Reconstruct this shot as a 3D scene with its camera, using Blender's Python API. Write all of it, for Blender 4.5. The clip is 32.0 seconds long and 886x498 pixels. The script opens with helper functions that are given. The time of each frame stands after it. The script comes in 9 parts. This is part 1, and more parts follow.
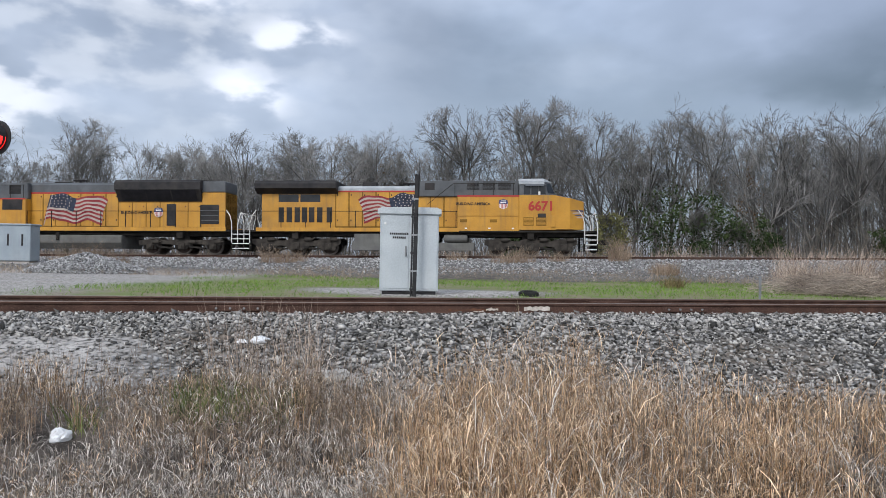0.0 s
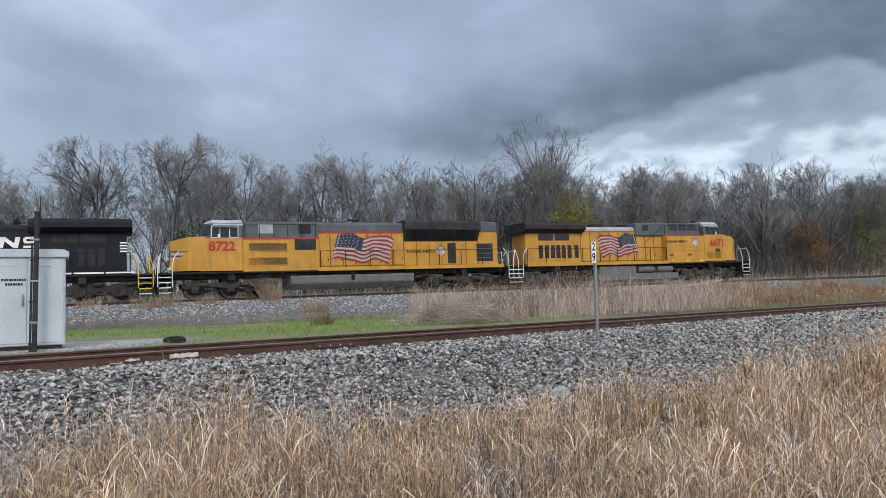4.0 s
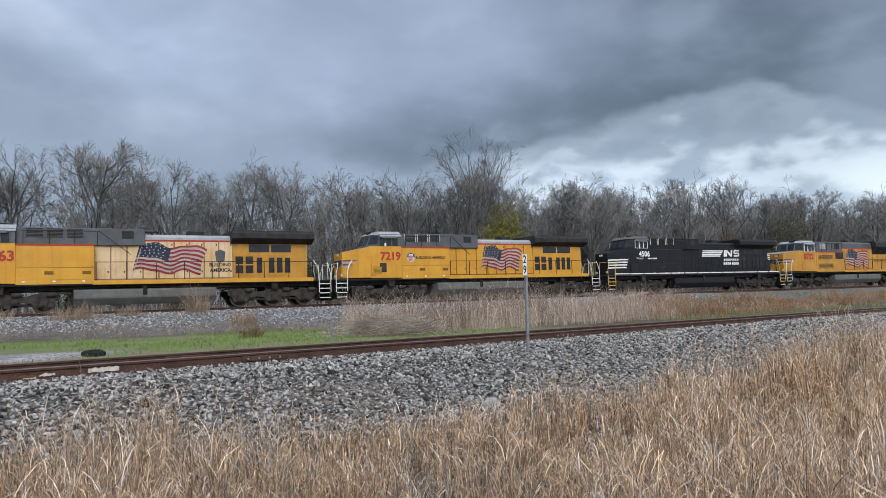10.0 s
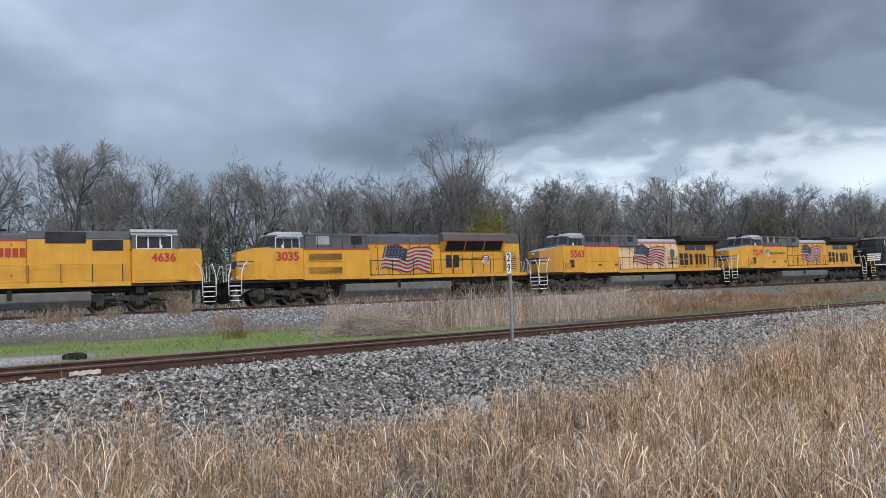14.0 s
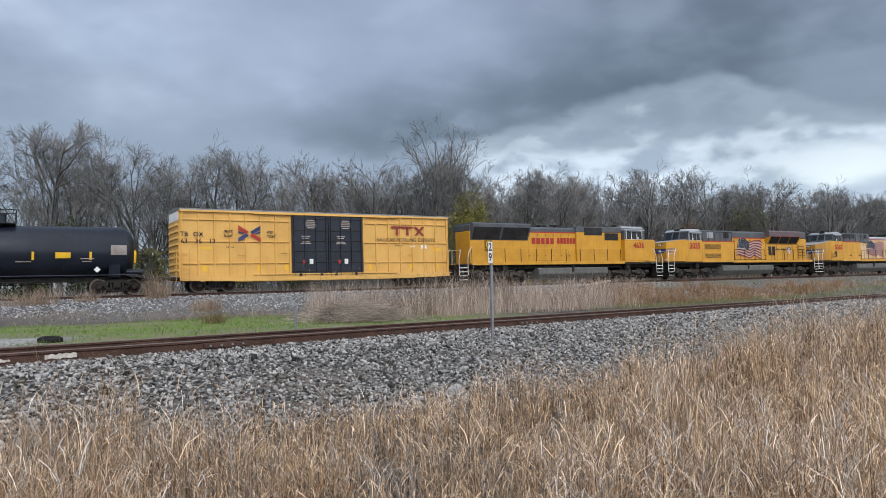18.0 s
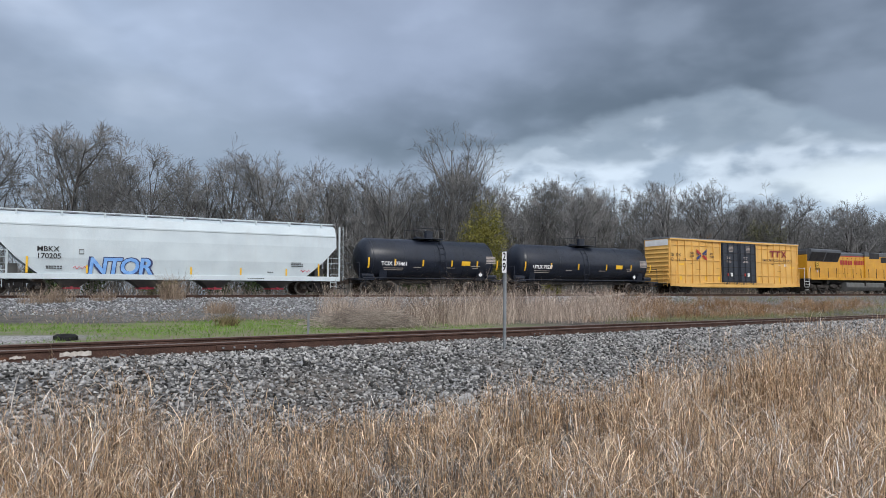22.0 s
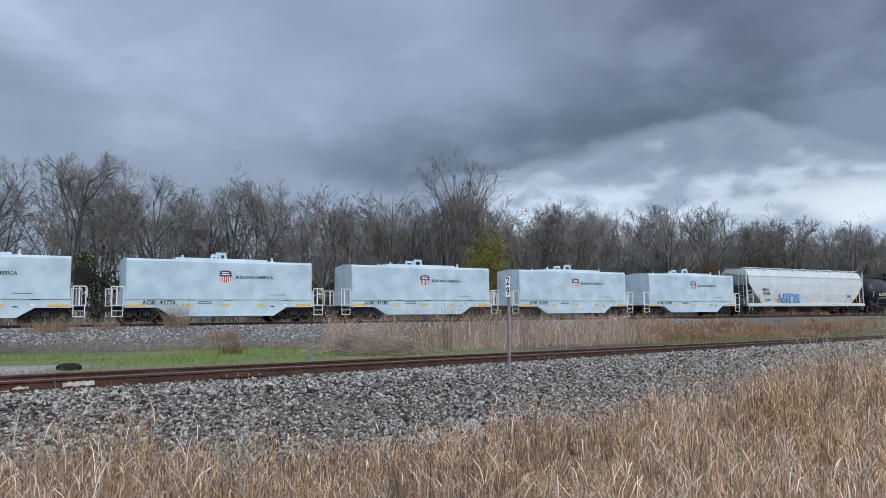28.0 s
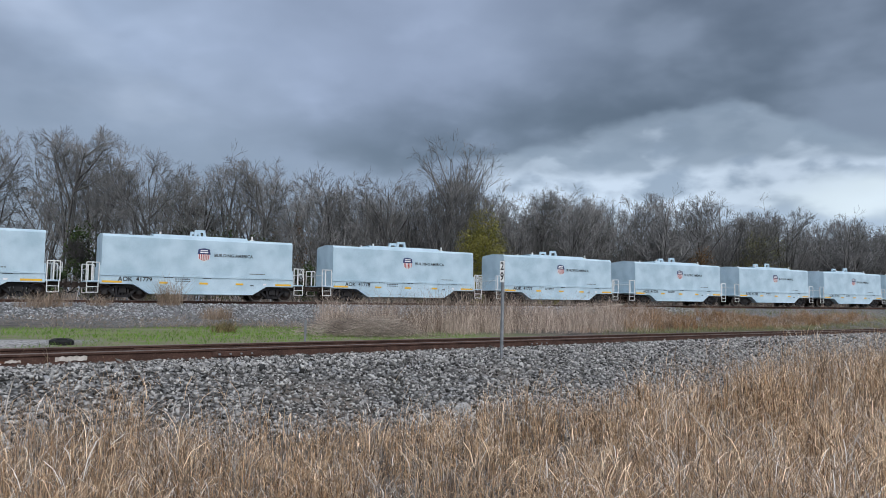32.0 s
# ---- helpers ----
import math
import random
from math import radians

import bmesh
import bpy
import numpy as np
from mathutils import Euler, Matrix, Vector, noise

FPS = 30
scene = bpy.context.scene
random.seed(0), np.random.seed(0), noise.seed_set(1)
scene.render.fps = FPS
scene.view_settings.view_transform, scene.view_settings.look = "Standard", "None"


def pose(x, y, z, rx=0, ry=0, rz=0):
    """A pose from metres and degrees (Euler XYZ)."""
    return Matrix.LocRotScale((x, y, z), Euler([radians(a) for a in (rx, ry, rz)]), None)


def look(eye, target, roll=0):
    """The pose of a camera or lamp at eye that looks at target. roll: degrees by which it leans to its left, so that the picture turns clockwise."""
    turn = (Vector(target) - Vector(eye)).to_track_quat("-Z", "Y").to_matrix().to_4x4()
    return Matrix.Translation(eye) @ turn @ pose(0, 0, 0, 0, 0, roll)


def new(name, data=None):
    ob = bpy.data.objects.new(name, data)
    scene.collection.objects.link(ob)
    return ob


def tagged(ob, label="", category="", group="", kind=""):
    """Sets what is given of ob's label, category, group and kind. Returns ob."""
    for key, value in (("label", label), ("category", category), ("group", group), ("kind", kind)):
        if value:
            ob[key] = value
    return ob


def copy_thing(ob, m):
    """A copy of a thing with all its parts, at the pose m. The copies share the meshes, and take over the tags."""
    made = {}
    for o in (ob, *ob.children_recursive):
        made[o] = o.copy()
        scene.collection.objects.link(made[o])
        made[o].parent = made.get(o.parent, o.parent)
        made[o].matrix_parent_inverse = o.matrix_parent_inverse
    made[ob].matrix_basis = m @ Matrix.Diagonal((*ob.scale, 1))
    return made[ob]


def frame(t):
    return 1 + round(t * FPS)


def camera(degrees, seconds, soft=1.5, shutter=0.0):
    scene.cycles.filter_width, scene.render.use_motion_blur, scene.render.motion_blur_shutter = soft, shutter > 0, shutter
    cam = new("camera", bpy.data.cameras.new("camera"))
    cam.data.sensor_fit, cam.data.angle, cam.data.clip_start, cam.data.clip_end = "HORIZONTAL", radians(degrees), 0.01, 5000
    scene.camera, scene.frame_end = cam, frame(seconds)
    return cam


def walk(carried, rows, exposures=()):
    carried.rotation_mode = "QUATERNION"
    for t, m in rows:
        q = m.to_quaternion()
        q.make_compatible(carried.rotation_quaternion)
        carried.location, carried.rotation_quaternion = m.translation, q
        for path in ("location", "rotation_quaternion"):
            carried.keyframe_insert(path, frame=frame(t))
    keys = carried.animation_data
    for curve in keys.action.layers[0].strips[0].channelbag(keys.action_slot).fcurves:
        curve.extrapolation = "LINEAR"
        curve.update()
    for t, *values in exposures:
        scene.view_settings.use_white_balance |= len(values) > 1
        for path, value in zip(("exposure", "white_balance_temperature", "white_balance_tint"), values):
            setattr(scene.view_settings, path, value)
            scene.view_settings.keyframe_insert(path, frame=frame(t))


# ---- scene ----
# z = 0 is the rail head of the near track; x runs along the far track
EYE = 0.804
cam = camera(63.36, 32.0, soft=0.5)
PATH = [
    (0.0, pose(0, 0, EYE, 90.59, -0.91, 4.09)),
    (0.5, pose(0, 0, EYE, 90.43, -0.58, -3.27)),
    (1.0, pose(0, 0, EYE, 90.43, -0.53, -9.68)),
    (1.5, pose(0, 0, EYE, 90.80, -0.47, -14.85)),
    (2.0, pose(0, 0, EYE, 91.32, -0.28, -18.66)),
    (2.5, pose(0, 0, EYE, 92.01, 0.20, -21.16)),
    (3.0, pose(0, 0, EYE, 92.64, 0.74, -22.59)),
    (3.5, pose(0, 0, EYE, 93.15, 1.19, -23.05)),
    (5.5, pose(0, 0, EYE, 94.96, 1.77, -23.91)),
    (6.0, pose(0, 0, EYE, 95.26, 1.89, -24.53)),
    (6.5, pose(0, 0, EYE, 95.34, 2.11, -25.15)),
    (7.0, pose(0, 0, EYE, 95.24, 2.31, -25.68)),
    (7.5, pose(0, 0, EYE, 95.03, 2.51, -26.11)),
    (8.0, pose(0, 0, EYE, 94.84, 2.51, -26.47)),
    (8.5, pose(0, 0, EYE, 94.76, 2.35, -26.85)),
    (9.0, pose(0, 0, EYE, 94.69, 2.01, -27.33)),
    (9.5, pose(0, 0, EYE, 94.56, 1.69, -27.93)),
    (10.0, pose(0, 0, EYE, 94.44, 1.40, -28.59)),
    (10.5, pose(0, 0, EYE, 94.27, 1.28, -29.22)),
    (11.0, pose(0, 0, EYE, 94.25, 1.22, -29.73)),
    (11.5, pose(0, 0, EYE, 94.25, 1.29, -30.11)),
    (12.0, pose(0, 0, EYE, 94.28, 1.47, -30.35)),
    (12.5, pose(0, 0, EYE, 94.30, 1.81, -30.42)),
    (13.0, pose(0, 0, EYE, 94.30, 2.07, -30.32)),
    (13.5, pose(0, 0, EYE, 94.33, 2.21, -30.02)),
    (15.5, pose(0, 0, EYE, 93.86, 1.02, -29.56)),
    (16.0, pose(0, 0, EYE, 93.63, 0.77, -30.15)),
    (16.5, pose(0, 0, EYE, 93.47, 0.60, -30.79)),
    (17.0, pose(0, 0, EYE, 93.38, 0.71, -31.23)),
    (17.5, pose(0, 0, EYE, 93.38, 0.91, -31.40)),
    (18.0, pose(0, 0, EYE, 93.36, 1.11, -31.35)),
    (18.5, pose(0, 0, EYE, 93.32, 1.27, -31.21)),
    (19.0, pose(0, 0, EYE, 93.30, 1.26, -31.09)),
    (19.5, pose(0, 0, EYE, 93.38, 1.11, -31.00)),
    (20.0, pose(0, 0, EYE, 93.55, 0.83, -30.90)),
    (20.5, pose(0, 0, EYE, 93.77, 0.43, -30.77)),
    (21.0, pose(0, 0, EYE, 93.93, 0.02, -30.58)),
    (21.5, pose(0, 0, EYE, 93.99, -0.23, -30.39)),
    (22.0, pose(0, 0, EYE, 94.03, -0.40, -30.32)),
    (22.5, pose(0, 0, EYE, 94.08, -0.39, -30.38)),
    (23.0, pose(0, 0, EYE, 94.18, -0.34, -30.46)),
    (23.5, pose(0, 0, EYE, 94.32, -0.29, -30.51)),
    (24.0, pose(0, 0, EYE, 94.42, -0.28, -30.50)),
    (24.5, pose(0, 0, EYE, 94.54, -0.39, -30.50)),
    (26.5, pose(0, 0, EYE, 95.16, -0.28, -30.20)),
    (27.0, pose(0, 0, EYE, 95.42, -0.08, -30.02)),
    (27.5, pose(0, 0, EYE, 95.72, 0.12, -29.94)),
    (28.0, pose(0, 0, EYE, 96.02, 0.25, -30.01)),
    (28.5, pose(0, 0, EYE, 96.23, 0.34, -30.21)),
    (29.0, pose(0, 0, EYE, 96.32, 0.34, -30.46)),
    (29.5, pose(0, 0, EYE, 96.31, 0.24, -30.63)),
    (30.0, pose(0, 0, EYE, 96.16, 0.05, -30.65)),
    (30.5, pose(0, 0, EYE, 95.88, -0.32, -30.56)),
    (31.0, pose(0, 0, EYE, 95.52, -0.69, -30.46)),
    (31.5, pose(0, 0, EYE, 95.10, -1.00, -30.45)),
    (32.0, pose(0, 0, EYE, 94.73, -1.06, -30.52)),
]
walk(cam, PATH, [(0.0, 0.08, 6500, 10), (7.0, 0.04, 6450, 10), (13.0, 0.0, 6480, 10), (20.0, 0.02, 6500, 10), (24.0, -0.05, 6430, 10), (28.0, -0.16, 6330, 10), (32.0, -0.18, 6300, 10)])

# ---- world and sun ----
world = bpy.data.worlds.new("overcast_sky")
scene.world = world
world.use_nodes = True
wt = world.node_tree
wt.nodes.clear()


def wn(kind, **kw):
    n = wt.nodes.new(kind)
    for k, v in kw.items():
        n.inputs[k.replace("_", " ")].default_value = v
    return n


def wmath(op, a, b=None, c=None, clamp=False):
    n = wt.nodes.new("ShaderNodeMath")
    n.operation, n.use_clamp = op, clamp
    for i, v in enumerate((a, b, c)):
        if v is None:
            continue
        if isinstance(v, (int, float)):
            n.inputs[i].default_value = v
        else:
            wt.links.new(v, n.inputs[i])
    return n.outputs[0]


def wmix(fac, a, b):
    n = wt.nodes.new("ShaderNodeMix")
    n.data_type = "RGBA"
    for sock, v in ((n.inputs[0], fac), (n.inputs[6], a), (n.inputs[7], b)):
        if isinstance(v, tuple):
            sock.default_value = (*v, 1)
        elif isinstance(v, (int, float)):
            sock.default_value = v
        else:
            wt.links.new(v, sock)
    return n.outputs[2]


def wramp(v, lo, hi):
    n = wt.nodes.new("ShaderNodeMapRange")
    n.interpolation_type = "SMOOTHSTEP"
    n.inputs[1].default_value, n.inputs[2].default_value = lo, hi
    wt.links.new(v, n.inputs[0])
    return n.outputs[0]


def build_sky():
    tc = wt.nodes.new("ShaderNodeTexCoord")
    sep = wt.nodes.new("ShaderNodeSeparateXYZ")
    wt.links.new(tc.outputs["Generated"], sep.inputs[0])
    X, Y, Z = sep.outputs
    az = wmath("MULTIPLY", wmath("ARCTAN2", X, Y), 57.296)
    el = wmath("MULTIPLY", wmath("ARCSINE", Z), 57.296)
    # clouds lie on a plane overhead: the pattern is foreshortened towards the horizon
    den = wmath("ADD", wmath("MAXIMUM", Z, 0.0), 0.34)
    cu, cv = wmath("DIVIDE", X, den), wmath("DIVIDE", Y, den)
    comb = wt.nodes.new("ShaderNodeCombineXYZ")
    wt.links.new(cu, comb.inputs[0])
    wt.links.new(cv, comb.inputs[1])

    def cloud(scale, detail, rough, off, dist=0.0):
        m = wt.nodes.new("ShaderNodeMapping")
        m.inputs["Location"].default_value = off
        wt.links.new(comb.outputs[0], m.inputs[0])
        n = wn("ShaderNodeTexNoise", Scale=scale, Detail=detail, Roughness=rough, Distortion=dist)
        wt.links.new(m.outputs[0], n.inputs["Vector"])
        return n.outputs[0]

    mid = cloud(2.0, 4.5, 0.5, (4.1, 2.2, 0), 0.2)
    fine = cloud(5.0, 4.5, 0.5, (0.3, 7.2, 0), 0.3)
    flat = wt.nodes.new("ShaderNodeCombineXYZ")
    wt.links.new(wmath("MULTIPLY", az, 0.11), flat.inputs[0])
    wt.links.new(wmath("MULTIPLY", el, 0.21), flat.inputs[1])

    def billow(scale, detail, off):
        m = wt.nodes.new("ShaderNodeMapping")
        m.inputs["Location"].default_value = off
        wt.links.new(flat.outputs[0], m.inputs[0])
        n = wn("ShaderNodeTexNoise", Scale=scale, Detail=detail, Roughness=0.45, Distortion=0.0)
        wt.links.new(m.outputs[0], n.inputs["Vector"])
        return n.outputs[0]

    heap = billow(0.8, 4.0, (3.7, 1.2, 0))
    lump = billow(2.2, 4.5, (0.4, 5.2, 0))
    wob_a = wmath("ADD", wmath("MULTIPLY", wmath("SUBTRACT", heap, 0.5), 10.0), wmath("MULTIPLY", wmath("SUBTRACT", lump, 0.5), 4.0))
    wob_e = wmath("ADD", wmath("MULTIPLY", wmath("SUBTRACT", lump, 0.5), 2.6), wmath("MULTIPLY", wmath("SUBTRACT", heap, 0.5), 3.0))
    az2, el2 = wmath("ADD", az, wob_a), wmath("ADD", el, wob_e)

    def lerp(v, lo, hi, a, b):
        n = wt.nodes.new("ShaderNodeMapRange")
        for i, q in enumerate((lo, hi, a, b)):
            n.inputs[i + 1].default_value = q
        wt.links.new(v, n.inputs[0])
        return n.outputs[0]

    def blob(a, e, ra, re, lo, hi):
        da = wmath("DIVIDE", wmath("SUBTRACT", az2, a), ra)
        de = wmath("DIVIDE", wmath("SUBTRACT", el2, e), re)
        r = wmath("SQRT", wmath("ADD", wmath("MULTIPLY", da, da), wmath("MULTIPLY", de, de)))
        return wmath("SUBTRACT", 1.0, wramp(r, lo, hi))

    nish = wt.nodes.new("ShaderNodeTexSky")
    nish.sky_type, nish.sun_disc = "NISHITA", False
    nish.sun_elevation, nish.sun_rotation = radians(38), radians(200)
    base = wmix(wramp(mid, 0.32, 0.66), (0.37, 0.44, 0.54), (0.60, 0.675, 0.79))
    base = wmix(wmath("MULTIPLY", wramp(fine, 0.5, 0.72), 0.3), base, (0.74, 0.80, 0.88))
    base = wmix(wmath("MULTIPLY", wramp(az2, 4.0, -10.0), 0.75), base, wmix(wramp(mid, 0.32, 0.66), (0.27, 0.315, 0.39), (0.42, 0.475, 0.56)))
    # the large dark bank: its ragged underside falls from the west, dips, rises to a notch and falls again
    ramp = wt.nodes.new("ShaderNodeValToRGB")
    ramp.color_ramp.interpolation = "B_SPLINE"
    stops = ((-40, 36), (-6, 24), (4, 17), (13, 12.4), (22, 9.8), (30, 11.2), (37, 13.0), (44, 13.9), (49.5, 15.2), (53.5, 14.8), (59, 12.0), (70, 11.0))
    el_ = ramp.color_ramp.elements
    while len(el_) < len(stops):
        el_.new(0.5)
    for e, (a_, h_) in zip(el_, stops):
        e.position = (a_ + 42) / 110
        e.color = (h_ / 40, h_ / 40, h_ / 40, 1)
    wt.links.new(lerp(az, -40.0, 70.0, 0.0, 1.0), ramp.inputs[0])
    under = wmath("MULTIPLY", ramp.outputs[0], 40.0)
    h = wmath("SUBTRACT", el2, under)
    d = wmath("ADD", wmath("MULTIPLY", wramp(h, -0.35, 0.8), wramp(az2, 20.0, 34.0)), wmath("MULTIPLY", wramp(h, -1.0, 1.8), wramp(az2, 34.0, 20.0)), clamp=True)
    low = wramp(h, 0.5, 7.5)
    deep = wmix(low, (0.110, 0.138, 0.165), (0.30, 0.352, 0.445))
    deep = wmix(wmath("MULTIPLY", wramp(heap, 0.48, 0.66), 0.5), deep, (0.325, 0.38, 0.48))
    deep = wmix(wmath("MULTIPLY", wramp(lump, 0.54, 0.74), 0.10), deep, (0.42, 0.48, 0.59))
    deep = wmix(wmath("MULTIPLY", wramp(az2, 29.0, 50.0), 0.82), deep, wmix(wramp(heap, 0.38, 0.66), (0.088, 0.11, 0.133), (0.185, 0.22, 0.262)))
    deep = wmix(wmath("MULTIPLY", wramp(az2, 26.0, 2.0), wramp(h, -4.0, 3.0)), deep, wmix(wramp(mid, 0.35, 0.66), (0.33, 0.395, 0.49), (0.58, 0.67, 0.82)))
    # below the bank: a grey veil, then a bright white gap towards the east
    veil = wmath("MULTIPLY", wramp(az2, -16.0, 0.0), wramp(el2, 22.0, 12.0))
    col = wmix(wmath("MULTIPLY", veil, 0.80), base, (0.20, 0.245, 0.30))
    east = wramp(az2, 30.0, 38.0)
    puff = wmix(wramp(lump, 0.38, 0.60), (0.31, 0.375, 0.44), (0.63, 0.71, 0.77))
    col = wmix(wmath("MULTIPLY", east, 0.95), col, puff)
    haze = wmath("MULTIPLY", east, wramp(el2, 8.4, 6.0))
    col = wmix(wmath("MULTIPLY", haze, 0.7), col, (0.46, 0.55, 0.64))
    shelf = wmath("MULTIPLY", east, wramp(el2, 10.4, 11.7))
    col = wmix(wmath("MULTIPLY", shelf, wmath("SUBTRACT", 0.88, wmath("MULTIPLY", wramp(fine, 0.5, 0.64), 0.4))), col, (0.235, 0.285, 0.33))
    spot = blob(61, 8.2, 7, 1.6, 0.3, 1.3)
    col = wmix(spot, col, (0.74, 0.82, 0.83))
    col = wmix(wmath("MULTIPLY", d, 0.96), col, deep)
    # sunlit heaps of cloud towards the west
    left = blob(-26, 17, 15, 9, 0.2, 1.3)
    col = wmix(wmath("MULTIPLY", wmath("MULTIPLY", left, wramp(lump, 0.40, 0.64)), 0.6), col, (0.72, 0.75, 0.78))
    for a_, e_, ra_, re_ in ((-18.6, 12.6, 4.2, 2.6), (-15.2, 17.0, 4.4, 1.5), (-37.0, 10.5, 7.0, 3.2), (-25.0, 19.5, 7.0, 2.2)):
        col = wmix(wmath("MULTIPLY", wmath("MULTIPLY", blob(a_, e_, ra_, re_, 0.35, 1.15), wramp(lump, 0.36, 0.56)), 0.85), col, (0.90, 0.92, 0.96))
    grain = wt.nodes.new("ShaderNodeVectorMath")
    grain.operation = "SCALE"
    wt.links.new(col, grain.inputs[0])
    wt.links.new(wmath("MULTIPLY", lerp(heap, 0.3, 0.7, 0.90, 1.11), lerp(lump, 0.3, 0.7, 0.97, 1.03)), grain.inputs["Scale"])
    col = grain.outputs[0]
    # behind the viewer and overhead the unseen sky is brightened to light the ground
    back = wmath("MULTIPLY", wramp(wmath("ADD", wmath("MULTIPLY", Y, -1.0), wmath("MULTIPLY", Z, 0.55)), -0.1, 0.7), 1.0)
    col = wmix(back, col, wmix(wramp(mid, 0.3, 0.7), (0.75, 0.80, 0.86), (1.25, 1.30, 1.36)))
    add = wt.nodes.new("ShaderNodeMix")
    add.data_type, add.blend_type = "RGBA", "ADD"
    add.inputs[0].default_value = 0.02
    cool = wt.nodes.new("ShaderNodeMix")
    cool.data_type, cool.blend_type = "RGBA", "MULTIPLY"
    cool.inputs[0].default_value, cool.inputs[7].default_value = 1.0, (0.985, 1.0, 1.055, 1)
    wt.links.new(col, cool.inputs[6])
    wt.links.new(cool.outputs[2], add.inputs[6])
    wt.links.new(nish.outputs[0], add.inputs[7])
    bg = wt.nodes.new("ShaderNodeBackground")
    bg.inputs[1].default_value = 1.0
    wt.links.new(add.outputs[2], bg.inputs[0])
    out = wt.nodes.new("ShaderNodeOutputWorld")
    wt.links.new(bg.outputs[0], out.inputs[0])


build_sky()
sun = new("sun", bpy.data.lights.new("sun", "SUN"))
sun.data.energy, sun.data.angle, sun.data.color = 1.5, radians(16), (1.0, 0.965, 0.91)
sun.matrix_world = look((-14, -40, 32), (0, 0, 0))
scene.view_settings.exposure = 0.0

# ---- materials ----
def material(name, rough=0.7, metal=0.0, spec=0.5):
    m = bpy.data.materials.new(name)
    m.use_nodes = True
    b = m.node_tree.nodes["Principled BSDF"]
    b.inputs["Roughness"].default_value, b.inputs["Metallic"].default_value = rough, metal
    b.inputs["Specular IOR Level"].default_value = spec
    return m, m.node_tree, b


def surface(name, colours, scale=3.0, fine=40.0, rough=0.7, metal=0.0, bump=0.0, bump_scale=60.0, grime=0.0, grime_col=(0.05, 0.04, 0.03),
            rand=0.0, island=0.0, stretch=(1, 1, 1), spec=None, detail=5.0, streak=0.0, pick=False):
    """A weathered surface: two or three colours mixed by noise, fine grain, dirt patches, vertical streaks, relief."""
    if spec is None:
        spec = 0.5 if rough < 0.6 else 0.18
    m, nt, b = material(name, rough, metal, spec)
    N, L = nt.nodes, nt.links
    tc, mp = N.new("ShaderNodeTexCoord"), N.new("ShaderNodeMapping")
    mp.inputs["Scale"].default_value = stretch
    L.new(tc.outputs["Object"], mp.inputs[0])

    def noise_tex(sc, det=detail, vec=mp.outputs[0]):
        n = N.new("ShaderNodeTexNoise")
        n.inputs["Scale"].default_value, n.inputs["Detail"].default_value = sc, det
        L.new(vec, n.inputs["Vector"])
        return n.outputs[0]

    def mix(f, a, c, blend="MIX"):
        n = N.new("ShaderNodeMix")
        n.data_type, n.blend_type = "RGBA", blend
        for s, v in ((n.inputs[0], f), (n.inputs[6], a), (n.inputs[7], c)):
            if isinstance(v, tuple):
                s.default_value = (*v[:3], 1)
            elif isinstance(v, (int, float)):
                s.default_value = v
            else:
                L.new(v, s)
        return n.outputs[2]

    def rng(v, lo, hi, to0=0.0, to1=1.0):
        n = N.new("ShaderNodeMapRange")
        for i, q in enumerate((lo, hi, to0, to1)):
            n.inputs[i + 1].default_value = q
        L.new(v, n.inputs[0])
        return n.outputs[0]

    big = noise_tex(scale)
    lot = N.new("ShaderNodeNewGeometry").outputs["Random Per Island"] if pick else rng(big, 0.35, 0.65)
    col = mix(lot, colours[0], colours[1])
    if len(colours) > 2:
        col = mix(rng(noise_tex(fine), 0.55, 0.7), col, colours[2])
    g = noise_tex(fine, 3.0)
    col = mix(0.35, col, mix(rng(g, 0.3, 0.7), (0.35, 0.35, 0.35), (0.65, 0.65, 0.65)), "OVERLAY")
    if grime:
        col = mix(rng(noise_tex(scale * 0.6, 8.0), 0.5, 0.75, 0, grime), col, grime_col)
    if streak:
        sm = N.new("ShaderNodeMapping")
        sm.inputs["Scale"].default_value = (1, 1, 0.07)
        L.new(tc.outputs["Object"], sm.inputs[0])
        col = mix(rng(noise_tex(5.0, 6.0, sm.outputs[0]), 0.52, 0.8, 0, streak), col, grime_col)
    if rand or island:
        src = N.new("ShaderNodeObjectInfo").outputs["Random"] if rand else N.new("ShaderNodeNewGeometry").outputs["Random Per Island"]
        k = rand or island
        h = N.new("ShaderNodeHueSaturation")
        L.new(rng(src, 0, 1, 1 - k, 1 + k), h.inputs["Value"])
        L.new(col, h.inputs["Color"])
        col = h.outputs[0]
    L.new(col, b.inputs["Base Color"])
    L.new(rng(g, 0.2, 0.8, max(rough - 0.12, 0), min(rough + 0.12, 1)), b.inputs["Roughness"])
    if bump:
        bp = N.new("ShaderNodeBump")
        bp.inputs["Strength"].default_value, bp.inputs["Distance"].default_value = 0.6, bump
        L.new(noise_tex(bump_scale), bp.inputs["Height"])
        L.new(bp.outputs[0], b.inputs["Normal"])
    return m


def glow(name, col, power):
    m, nt, b = material(name, 0.3)
    b.inputs["Base Color"].default_value = (*col, 1)
    b.inputs["Emission Color"].default_value, b.inputs["Emission Strength"].default_value = (*col, 1), power
    return m


